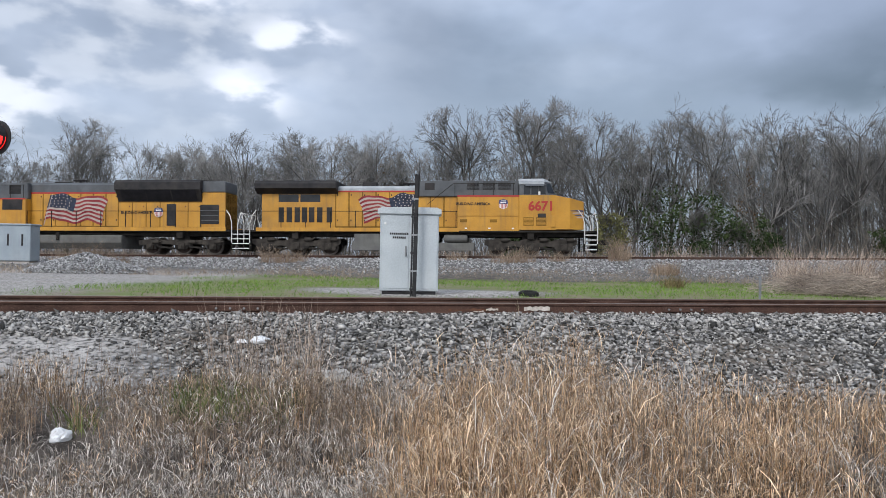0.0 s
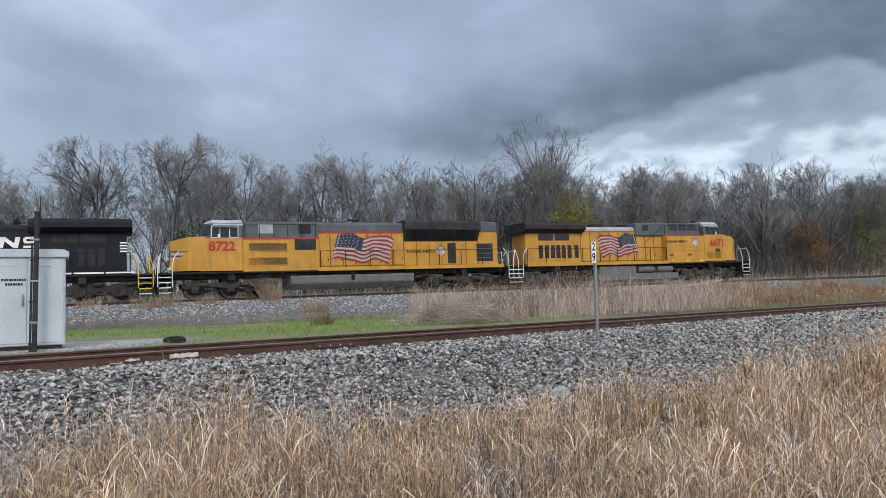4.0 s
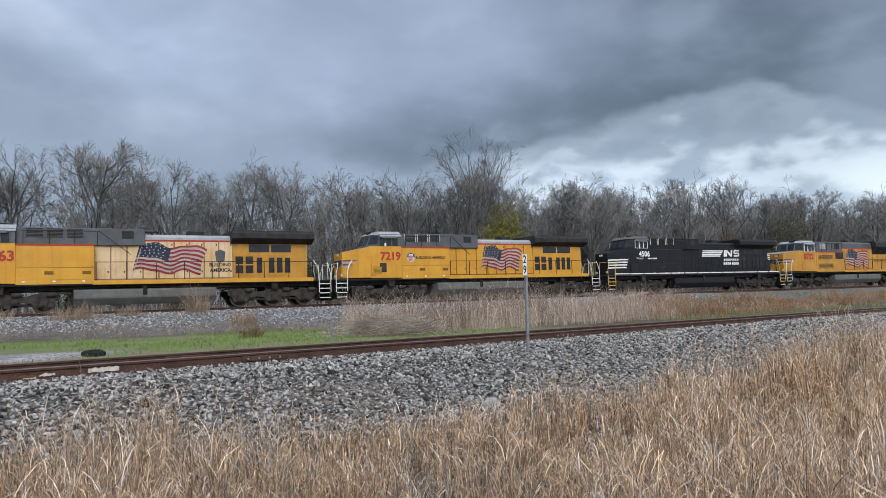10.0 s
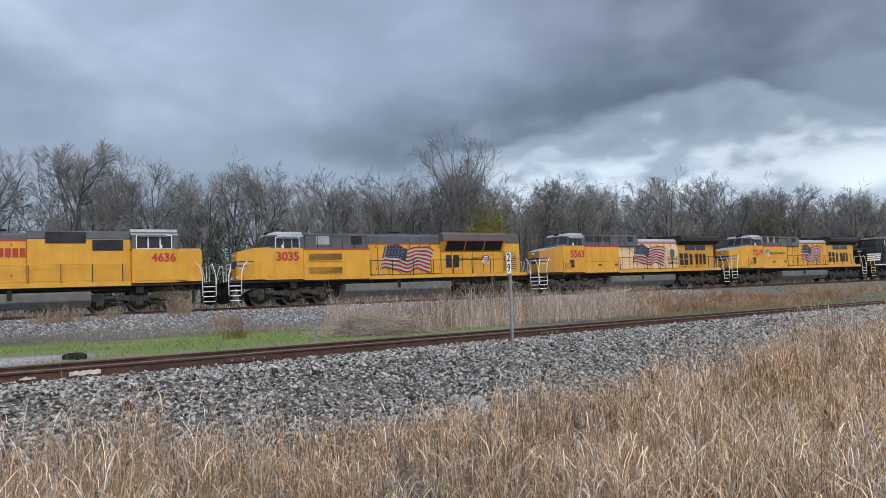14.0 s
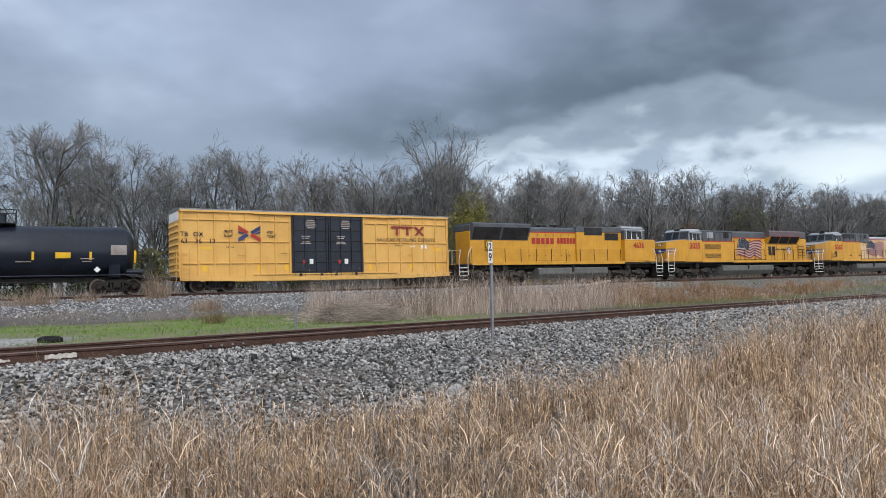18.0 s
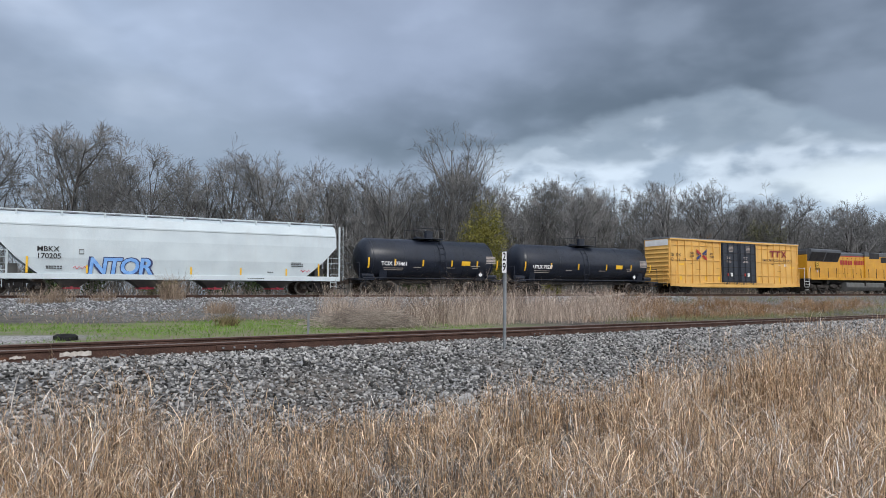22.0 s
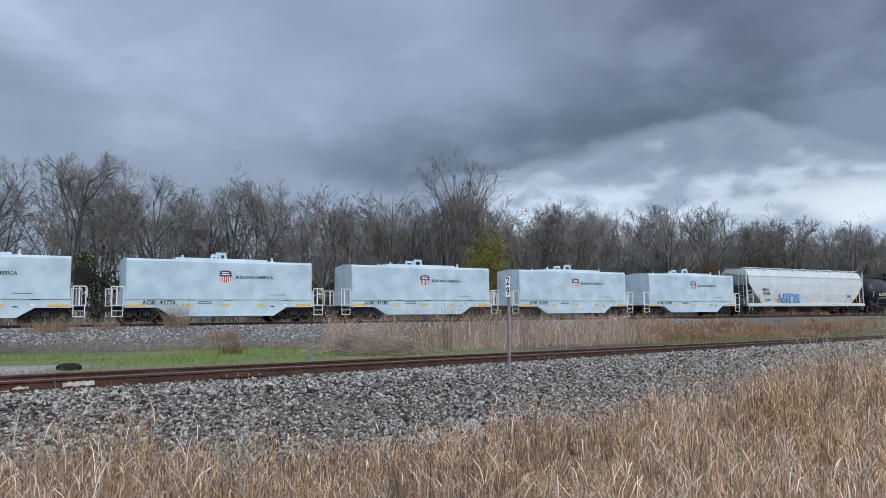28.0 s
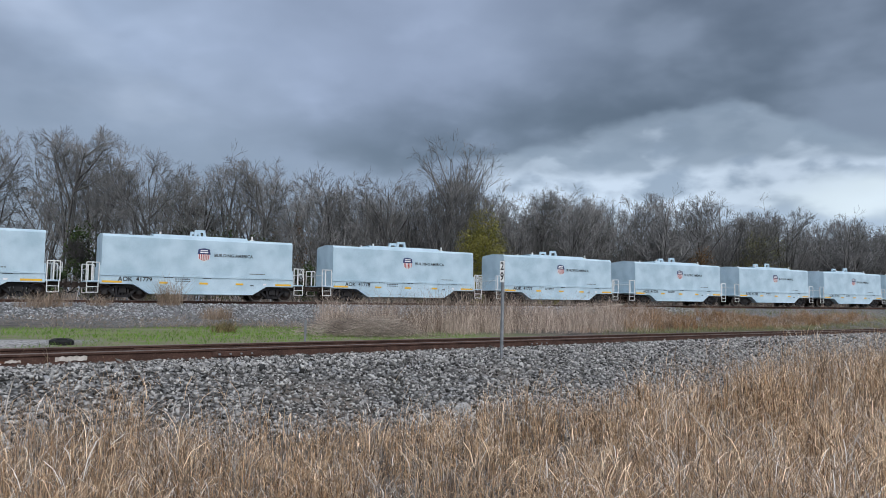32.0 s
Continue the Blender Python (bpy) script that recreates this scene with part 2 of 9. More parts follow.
YELLOW = surface("armour_yellow_paint", [(0.55, 0.262, 0.014), (0.615, 0.312, 0.022)], 1.2, 30, 0.45, grime=0.25, grime_col=(0.28, 0.15, 0.04), streak=0.35, bump=0.002, bump_scale=3)
YELLOW_DIRTY = surface("weathered_yellow_paint", [(0.43, 0.205, 0.017), (0.53, 0.265, 0.028)], 1.0, 25, 0.55, grime=0.5, grime_col=(0.2, 0.12, 0.05), streak=0.6, bump=0.002, bump_scale=3)
YELLOW_FADED = surface("sun_bleached_yellow_paint", [(0.62, 0.42, 0.20), (0.70, 0.52, 0.33)], 0.9, 20, 0.65, grime=0.4, grime_col=(0.3, 0.18, 0.09), streak=0.5, bump=0.002, bump_scale=3)
# Both darker than their doors: shade of the door gaps put into colour
YELLOW_SEAM = surface("grimy_gap_shade", [(0.16, 0.085, 0.015), (0.25, 0.13, 0.02)], 1.0, 25, 0.7, grime=0.5, grime_col=(0.06, 0.04, 0.02))
FADED_SEAM = surface("grimy_bleached_gap_shade", [(0.22, 0.15, 0.08), (0.32, 0.22, 0.13)], 1.0, 25, 0.7, grime=0.5, grime_col=(0.1, 0.06, 0.03))
LOCO_GREY = surface("harbour_grey_paint", [(0.058, 0.064, 0.072), (0.088, 0.096, 0.107)], 1.5, 30, 0.5, grime=0.4, grime_col=(0.06, 0.055, 0.05))
ROOF_GREY = surface("pale_cab_roof_paint", [(0.27, 0.29, 0.31), (0.37, 0.39, 0.41)], 2.0, 30, 0.5, grime=0.3, grime_col=(0.15, 0.14, 0.13))
SOOT = surface("sooty_black_steel", [(0.018, 0.018, 0.02), (0.035, 0.033, 0.034)], 2.0, 30, 0.6, grime=0.4, grime_col=(0.08, 0.07, 0.06))
BLACK_PAINT = surface("black_locomotive_paint", [(0.012, 0.013, 0.017), (0.016, 0.017, 0.021)], 1.5, 40, 0.42, grime=0.2, grime_col=(0.04, 0.037, 0.034), spec=0.14, bump=0.001, bump_scale=3)
TANK_BLACK = surface("black_tank_paint", [(0.009, 0.012, 0.020), (0.015, 0.019, 0.031)], 0.8, 40, 0.33, spec=0.42, grime=0.25, grime_col=(0.028, 0.032, 0.042), streak=0.2)
UNDER = surface("dusty_underframe_steel", [(0.012, 0.011, 0.010), (0.030, 0.027, 0.024)], 3, 40, 0.8, grime=0.35, grime_col=(0.06, 0.05, 0.042), bump=0.006, bump_scale=40)
TRUCK_DARK = surface("dark_oily_cast_steel", [(0.018, 0.017, 0.017), (0.04, 0.036, 0.034)], 3, 40, 0.65, grime=0.4, grime_col=(0.09, 0.075, 0.06), bump=0.005, bump_scale=40)
SIDE_DUST = surface("dusty_cast_side_frame", [(0.027, 0.024, 0.022), (0.068, 0.060, 0.052)], 3, 40, 0.85, grime=0.4, grime_col=(0.03, 0.026, 0.023), bump=0.006, bump_scale=30)
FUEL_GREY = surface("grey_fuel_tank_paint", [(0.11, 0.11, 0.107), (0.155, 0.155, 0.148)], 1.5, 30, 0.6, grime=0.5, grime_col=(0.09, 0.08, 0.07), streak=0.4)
WHEEL_RUST = surface("rusty_wheel_steel", [(0.030, 0.023, 0.020), (0.065, 0.048, 0.040)], 5, 50, 0.75, grime=0.4)
WHEEL_RIM = surface("polished_wheel_tread", [(0.10, 0.085, 0.075), (0.16, 0.14, 0.125)], 5, 50, 0.5, metal=0.3)
GLASS_DARK = surface("dark_cab_glass", [(0.012, 0.014, 0.017), (0.02, 0.024, 0.03)], 2, 30, 0.16, spec=0.32)
WHITE = surface("white_lettering_paint", [(0.72, 0.72, 0.71), (0.80, 0.80, 0.79)], 3, 40, 0.6, grime=0.2, grime_col=(0.4, 0.38, 0.35))
RAIL_WHITE = surface("white_handrail_paint", [(0.66, 0.66, 0.64), (0.78, 0.78, 0.76)], 3, 40, 0.5, grime=0.4, grime_col=(0.3, 0.27, 0.22))
RAIL_YELLOW = surface("yellow_handrail_paint", [(0.65, 0.42, 0.06), (0.72, 0.5, 0.09)], 3, 40, 0.5)
RED = surface("red_lettering_paint", [(0.33, 0.018, 0.012), (0.40, 0.028, 0.018)], 3, 40, 0.55)
FLAG_RED = surface("flag_red_vinyl", [(0.19, 0.022, 0.03), (0.29, 0.045, 0.048)], 1.5, 40, 0.6, grime=0.25, grime_col=(0.3, 0.18, 0.12))
FLAG_WHITE = surface("flag_white_vinyl", [(0.33, 0.285, 0.26), (0.44, 0.385, 0.355)], 2, 40, 0.6, grime=0.35, grime_col=(0.42, 0.33, 0.26))
BLACK_SCREEN = surface("black_radiator_screen", [(0.008, 0.008, 0.010), (0.016, 0.016, 0.02)], 3, 60, 0.6, spec=0.25)
RADIATOR_CAP = surface("maroon_grey_radiator_cap", [(0.075, 0.055, 0.06), (0.12, 0.085, 0.09)], 1.5, 30, 0.5, grime=0.4, grime_col=(0.09, 0.09, 0.09))
FLAG_BLUE = surface("flag_blue_vinyl", [(0.018, 0.024, 0.042), (0.04, 0.05, 0.08)], 3, 40, 0.6)
NAVY = surface("navy_lettering_paint", [(0.02, 0.03, 0.10), (0.03, 0.045, 0.14)], 3, 40, 0.5)
DARK_TXT = surface("black_stencil_paint", [(0.02, 0.02, 0.022), (0.035, 0.035, 0.035)], 3, 40, 0.6)
MAROON = surface("maroon_lettering_paint", [(0.20, 0.035, 0.035), (0.26, 0.05, 0.05)], 3, 40, 0.6)
BOX_YELLOW = surface("boxcar_yellow_paint", [(0.64, 0.36, 0.085), (0.71, 0.415, 0.11)], 0.9, 25, 0.55, grime=0.25, grime_col=(0.42, 0.25, 0.08), streak=0.3)
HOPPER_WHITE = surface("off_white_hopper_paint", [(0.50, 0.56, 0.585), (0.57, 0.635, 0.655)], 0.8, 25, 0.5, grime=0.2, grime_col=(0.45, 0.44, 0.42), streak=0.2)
COIL_BLUE = surface("pale_blue_grey_paint", [(0.36, 0.49, 0.57), (0.49, 0.62, 0.70)], 0.9, 18, 0.45, grime=0.25, grime_col=(0.57, 0.69, 0.76), bump=0.02, bump_scale=1.1, detail=3)
REFLECT = surface("yellow_reflective_tape", [(0.75, 0.42, 0.02), (0.8, 0.48, 0.03)], 3, 40, 0.4)
GRAFFITI = surface("blue_spray_paint", [(0.10, 0.27, 0.62), (0.22, 0.42, 0.75)], 2.5, 30, 0.5)
GRAFFITI_RED = surface("red_spray_paint", [(0.5, 0.03, 0.06), (0.6, 0.06, 0.09)], 3, 30, 0.5)
RUST = surface("brown_rail_rust", [(0.048, 0.027, 0.021), (0.092, 0.051, 0.039), (0.13, 0.083, 0.064)], 2.5, 60, 0.85, bump=0.003, bump_scale=90)
RAIL_TOP = surface("dull_rail_head", [(0.12, 0.085, 0.07), (0.19, 0.15, 0.13)], 4, 60, 0.5, metal=0.4)
TIE = surface("weathered_tie_wood", [(0.06, 0.045, 0.036), (0.12, 0.095, 0.08)], 4, 60, 0.9, bump=0.01, bump_scale=30, stretch=(3, 0.4, 3), rand=0.25)
STONE = surface("crushed_granite", [(0.030, 0.0295, 0.028), (0.455, 0.44, 0.42)], 16, 90, 0.85, island=0.25, bump=0.004, bump_scale=80, pick=True)
STONE_FAR = surface("pale_ballast_stone", [(0.13, 0.13, 0.13), (0.47, 0.47, 0.475)], 9, 70, 0.9, island=0.25, pick=True)
CABINET = surface("pale_grey_cabinet_paint", [(0.41, 0.455, 0.49), (0.47, 0.515, 0.545)], 1.5, 30, 0.45, grime=0.15, grime_col=(0.45, 0.44, 0.42), streak=0.15)
CASE_BLUE = surface("blue_grey_case_paint", [(0.25, 0.30, 0.34), (0.31, 0.36, 0.40)], 1.5, 30, 0.5, grime=0.2, grime_col=(0.2, 0.19, 0.18), streak=0.2)
GALV = surface("galvanised_steel", [(0.20, 0.21, 0.22), (0.30, 0.31, 0.32)], 4, 50, 0.5, metal=0.5)
BLACK_STEEL = surface("black_steel_pole", [(0.02, 0.02, 0.022), (0.04, 0.04, 0.042)], 4, 50, 0.6)
CONCRETE = surface("pale_gravel_pad", [(0.42, 0.39, 0.36), (0.55, 0.52, 0.49)], 2, 50, 0.95, bump=0.02, bump_scale=60)
BARK = surface("grey_bark", [(0.075, 0.073, 0.070), (0.19, 0.184, 0.175)], 1.2, 12, 0.95, rand=0.35, bump=0.02, bump_scale=10, stretch=(1, 1, 0.25))
TWIG = surface("grey_brown_twigs", [(0.125, 0.124, 0.122), (0.265, 0.26, 0.252)], 0.5, 6, 0.95, rand=0.3)
THICKET = surface("dark_thicket_twigs", [(0.085, 0.078, 0.070), (0.21, 0.19, 0.168)], 0.25, 6, 0.95, island=0.5)
LEAF_GREEN = surface("dull_green_leaves", [(0.026, 0.044, 0.018), (0.062, 0.088, 0.032)], 0.6, 6, 0.8, island=0.45)
LEAF_YELLOW = surface("yellow_green_leaves", [(0.13, 0.132, 0.030), (0.24, 0.215, 0.055)], 0.6, 6, 0.8, island=0.4)
LEAF_OLIVE = surface("sparse_olive_leaves", [(0.10, 0.105, 0.045), (0.20, 0.19, 0.085)], 0.6, 6, 0.85, island=0.4)
LEAF_RUST = surface("russet_leaves", [(0.12, 0.065, 0.025), (0.17, 0.10, 0.04)], 0.6, 6, 0.85, island=0.4)
DRY = surface("dry_straw_grass", [(0.085, 0.05, 0.028), (0.52, 0.345, 0.20), (0.37, 0.195, 0.095)], 1.6, 14, 0.8, island=0.5, pick=True)
STRAW_PALE = surface("pale_straw_leaves", [(0.30, 0.18, 0.10), (0.90, 0.69, 0.48)], 0.6, 12, 0.75, island=0.2, pick=True)
DRY_GREY = surface("grey_dead_grass", [(0.17, 0.14, 0.115), (0.38, 0.33, 0.285)], 0.5, 12, 0.9, island=0.75)
REED = surface("pale_dry_reeds", [(0.20, 0.15, 0.12), (0.60, 0.49, 0.405)], 0.5, 12, 0.9, island=0.2, pick=True)
REED_DARK = surface("brown_dead_stalks", [(0.12, 0.085, 0.062), (0.24, 0.18, 0.14)], 0.6, 12, 0.9, island=0.5)
REED_RUST = surface("russet_dead_stalks", [(0.22, 0.125, 0.065), (0.34, 0.215, 0.12)], 0.6, 12, 0.9, island=0.5)
RUBBLE = surface("dusty_broken_concrete", [(0.30, 0.295, 0.28), (0.45, 0.44, 0.42)], 6, 40, 0.9, bump=0.01, bump_scale=20)
GRASS_GREEN = surface("short_green_grass", [(0.10, 0.20, 0.022), (0.19, 0.29, 0.055)], 0.5, 12, 0.9, island=0.4)
LEAF_TUFT = surface("dull_green_grass", [(0.07, 0.10, 0.025), (0.15, 0.17, 0.06)], 3, 12, 0.85, island=0.5)
DRY_BROWN = surface("brown_withered_leaves", [(0.12, 0.085, 0.055), (0.46, 0.36, 0.26)], 0.8, 12, 0.85, island=0.2, pick=True)
DRY_ASH = surface("ashen_withered_leaves", [(0.24, 0.215, 0.195), (0.80, 0.74, 0.68)], 0.8, 12, 0.85, island=0.2, pick=True)
BRIGHT_ROCK = surface("white_limestone", [(0.55, 0.54, 0.52), (0.7, 0.69, 0.67)], 6, 40, 0.9, bump=0.01, bump_scale=20)
RUBBER = surface("black_rubber", [(0.012, 0.012, 0.013), (0.025, 0.024, 0.024)], 5, 40, 0.8)
RED_LAMP = glow("red_crossing_lamp", (0.9, 0.012, 0.01), 2.2)
HEADLAMP = surface("headlamp_lens", [(0.5, 0.5, 0.48), (0.65, 0.65, 0.62)], 5, 40, 0.15)

# ---- mesh helpers ----
class Shape:
    """Collects vertices and faces, with a material slot for each face."""

    def __init__(self):
        self.v, self.f, self.m, self.slot = [], [], [], 0

    def add(self, verts, faces):
        n = len(self.v)
        self.v += [tuple(p) for p in verts]
        self.f += [tuple(i + n for i in q) for q in faces]
        self.m += [self.slot] * len(faces)
        return self

    def box(self, x0, x1, y0, y1, z0, z1, c=0.012):
        x0, x1, y0, y1, z0, z1 = min(x0, x1), max(x0, x1), min(y0, y1), max(y0, y1), min(z0, z1), max(z0, z1)
        c = min(c, (x1 - x0) * 0.3, (y1 - y0) * 0.3, (z1 - z0) * 0.3)
        b = bmesh_box
        lo, hi = (x0, y0, z0), (x1, y1, z1)
        vs = []
        for axis, sx, sy, sz in b[0]:
            p = []
            for k, s in enumerate((sx, sy, sz)):
                q = hi[k] if s else lo[k]
                if k != axis:
                    q += -c if s else c
                p.append(q)
            vs.append(p)
        return self.add(vs, b[1])

    def prism(self, poly, y0, y1, axis="y"):
        """A polygon of (a, b) pushed from y0 to y1 along an axis; the other two axes are a, b in order."""
        n = len(poly)
        put = {"y": lambda a, b, c: (a, c, b), "x": lambda a, b, c: (c, a, b), "z": lambda a, b, c: (a, b, c)}[axis]
        vs = [put(a, b, y0) for a, b in poly] + [put(a, b, y1) for a, b in poly]
        fs = [tuple(range(n)), tuple(range(2 * n - 1, n - 1, -1))] + [(i + n, (i + 1) % n + n, (i + 1) % n, i) for i in range(n)]
        return self.add(vs, fs)

    def cyl(self, p0, p1, r, n=12, r1=None, caps=True):
        p0, p1 = Vector(p0), Vector(p1)
        q = (p1 - p0).to_track_quat("Z", "Y")
        r1 = r if r1 is None else r1
        ring = [(math.cos(2 * math.pi * i / n), math.sin(2 * math.pi * i / n)) for i in range(n)]
        vs = [p0 + q @ Vector((a * r, b * r, 0)) for a, b in ring] + [p1 + q @ Vector((a * r1, b * r1, 0)) for a, b in ring]
        fs = [(i, (i + 1) % n, (i + 1) % n + n, i + n) for i in range(n)]
        if caps:
            fs += [tuple(range(n - 1, -1, -1)), tuple(range(n, 2 * n))]
        return self.add(vs, fs)

    def tube(self, pts, r, n=5):
        for a, b in zip(pts, pts[1:]):
            self.cyl(a, b, r, n)
        return self

    def lathe(self, prof, n=20, axis="y", at=(0, 0, 0)):
        """A profile of (radius, place along the axis) turned about it."""
        vs, fs, k = [], [], len(prof)
        for i in range(n):
            a = 2 * math.pi * i / n
            for r, h in prof:
                p = (r * math.cos(a), h, r * math.sin(a)) if axis == "y" else (h, r * math.cos(a), r * math.sin(a)) if axis == "x" else (r * math.cos(a), r * math.sin(a), h)
                vs.append([p[j] + at[j] for j in range(3)])
        for i in range(n):
            j = (i + 1) % n
            fs += [(i * k + q, i * k + q + 1, j * k + q + 1, j * k + q) for q in range(k - 1)]
        return self.add(vs, fs)

    def quad(self, *p):
        return self.add(p, [tuple(range(len(p)))])

    def mesh(self, name, mats, smooth=False):
        me = bpy.data.meshes.new(name)
        me.from_pydata(self.v, [], self.f)
        for m in mats if isinstance(mats, (list, tuple)) else [mats]:
            me.materials.append(m)
        me.polygons.foreach_set("material_index", self.m)
        if smooth:
            me.shade_smooth()
        me.update()
        return me


def box_template():
    corners = [(x, y, z) for x in (0, 1) for y in (0, 1) for z in (0, 1)]
    vs = [(ax, *c) for c in corners for ax in range(3)]
    at = {v: i for i, v in enumerate(vs)}
    fs = []
    for ax in range(3):
        o = [k for k in range(3) if k != ax]
        for s in (0, 1):
            q = []
            for a, b in ((0, 0), (1, 0), (1, 1), (0, 1)):
                c = [0, 0, 0]
                c[ax], c[o[0]], c[o[1]] = s, a, b
                q.append(at[(ax, *c)])
            fs.append(tuple(q))
    for ax in range(3):
        o = [k for k in range(3) if k != ax]
        for a in (0, 1):
            for b in (0, 1):
                c0, c1 = [0, 0, 0], [0, 0, 0]
                c0[o[0]], c0[o[1]], c1[o[0]], c1[o[1]], c1[ax] = a, b, a, b, 1
                fs.append((at[(o[0], *c0)], at[(o[0], *c1)], at[(o[1], *c1)], at[(o[1], *c0)]))
    for c in corners:
        fs.append(tuple(at[(k, *c)] for k in range(3)))
    return vs, fs


bmesh_box = box_template()


def fix(me):
    bm = bmesh.new()
    bm.from_mesh(me)
    bmesh.ops.recalc_face_normals(bm, faces=bm.faces)
    bm.to_mesh(me)
    bm.free()
    return me


def part(name, shape, mats, parent, label="", at=None, smooth=False):
    """Links a shape as one mesh object under a thing or a part."""
    me = shape if isinstance(shape, bpy.types.Mesh) else fix(shape.mesh(name, mats, smooth))
    ob = new(name, me)
    if parent is not None:
        ob.parent = parent
    if at is not None:
        ob.matrix_basis = at if isinstance(at, Matrix) else Matrix.Translation(at)
    return tagged(ob, label)


def thing(name, label, category, group="", kind="", at=None):
    ob = new(name)
    ob.empty_display_size = 0.3
    if at is not None:
        ob.matrix_basis = at
    return tagged(ob, label, category, group, kind)


def big_mesh(name, verts, faces, mats, size, index=None, smooth=False):
    """A large mesh straight from arrays; all faces have the same number of corners."""
    me = bpy.data.meshes.new(name)
    n, f = len(verts), len(faces)
    me.vertices.add(n)
    me.vertices.foreach_set("co", np.asarray(verts, np.float32).ravel())
    me.loops.add(f * size)
    me.loops.foreach_set("vertex_index", np.asarray(faces, np.int32).ravel())
    me.polygons.add(f)
    me.polygons.foreach_set("loop_start", np.arange(0, f * size, size, dtype=np.int32))
    for m in mats if isinstance(mats, (list, tuple)) else [mats]:
        me.materials.append(m)
    if index is not None:
        me.polygons.foreach_set("material_index", np.asarray(index, np.int32))
    me.update(calc_edges=True)
    if smooth:
        me.shade_smooth()
    return me

# ---- ground and tracks ----
ALPHA = radians(14.235)
UX, UY = math.cos(ALPHA), math.sin(ALPHA)
NEAR_C = 13.06       # centre line of the near track, measured square to it from the viewer
FAR_Y = 44.5         # centre line of the far track
FAR_Z, GRADE = 0.868, 0.011
SKEW = 0.0095        # the far track draws away to the east by this much a metre


def near_xy(u, s):
    return u * UX - s * UY, u * UY + s * UX


def far_z(x):
    return FAR_Z + GRADE * np.clip(x, -80, 115)


def smooth(a, lo, hi):
    t = np.clip((a - lo) / (hi - lo), 0, 1)
    return t * t * (3 - 2 * t)


def hills(x, y):
    return 0.5 * np.sin(x * 0.9 + 1.3 * np.sin(y * 0.7)) + 0.5 * np.sin(y * 1.1 + 1.7 * np.sin(x * 0.53 + 2))


def ground_z(x, y):
    """The height of the ground: verge, near ballast bank, the flat strip, the far bank and the wood's floor."""
    x, y = np.asarray(x, float), np.asarray(y, float)
    u, s = x * UX + y * UY, -x * UY + y * UX
    z = np.full(np.broadcast(x, y).shape, -0.80) + 0.05 * hills(x, y) * smooth(s, 1.0, 4.0)
    z = z + smooth(u, 9, 15) * 0.25 * (1 - smooth(s, 3.5, 6))
    left = 1 - smooth(u, -6.5, -1.5)
    z = z + left * smooth(s, 5.5, 9.5) * 0.30
    bank = smooth(s, 7.9, 10.9)
    z = z * (1 - bank) + bank * -0.20
    flat = smooth(s, 15.6, 17.2)
    strip = -0.12 + 0.02 * hills(x * 0.7, y * 0.7)
    z = np.where(s > 13, -0.20 * (1 - flat) + strip * flat, z)
    fz = far_z(x)
    rise = np.clip((y - 29.0) / (41.6 - 29.0), 0, 1) ** 1.25
    z = np.where((s > 15.6), z * (1 - rise) + (fz - 0.20) * rise, z)
    back = smooth(y, 47.3, 51.0)
    z = np.where(y > 47.3, (fz - 0.20) * (1 - back) + (fz - 0.75) * back, z)
    return z


def axis_steps(parts):
    out = []
    for a, b, st in parts:
        out += list(np.arange(a, b, st))
    return np.array(out + [parts[-1][1]])


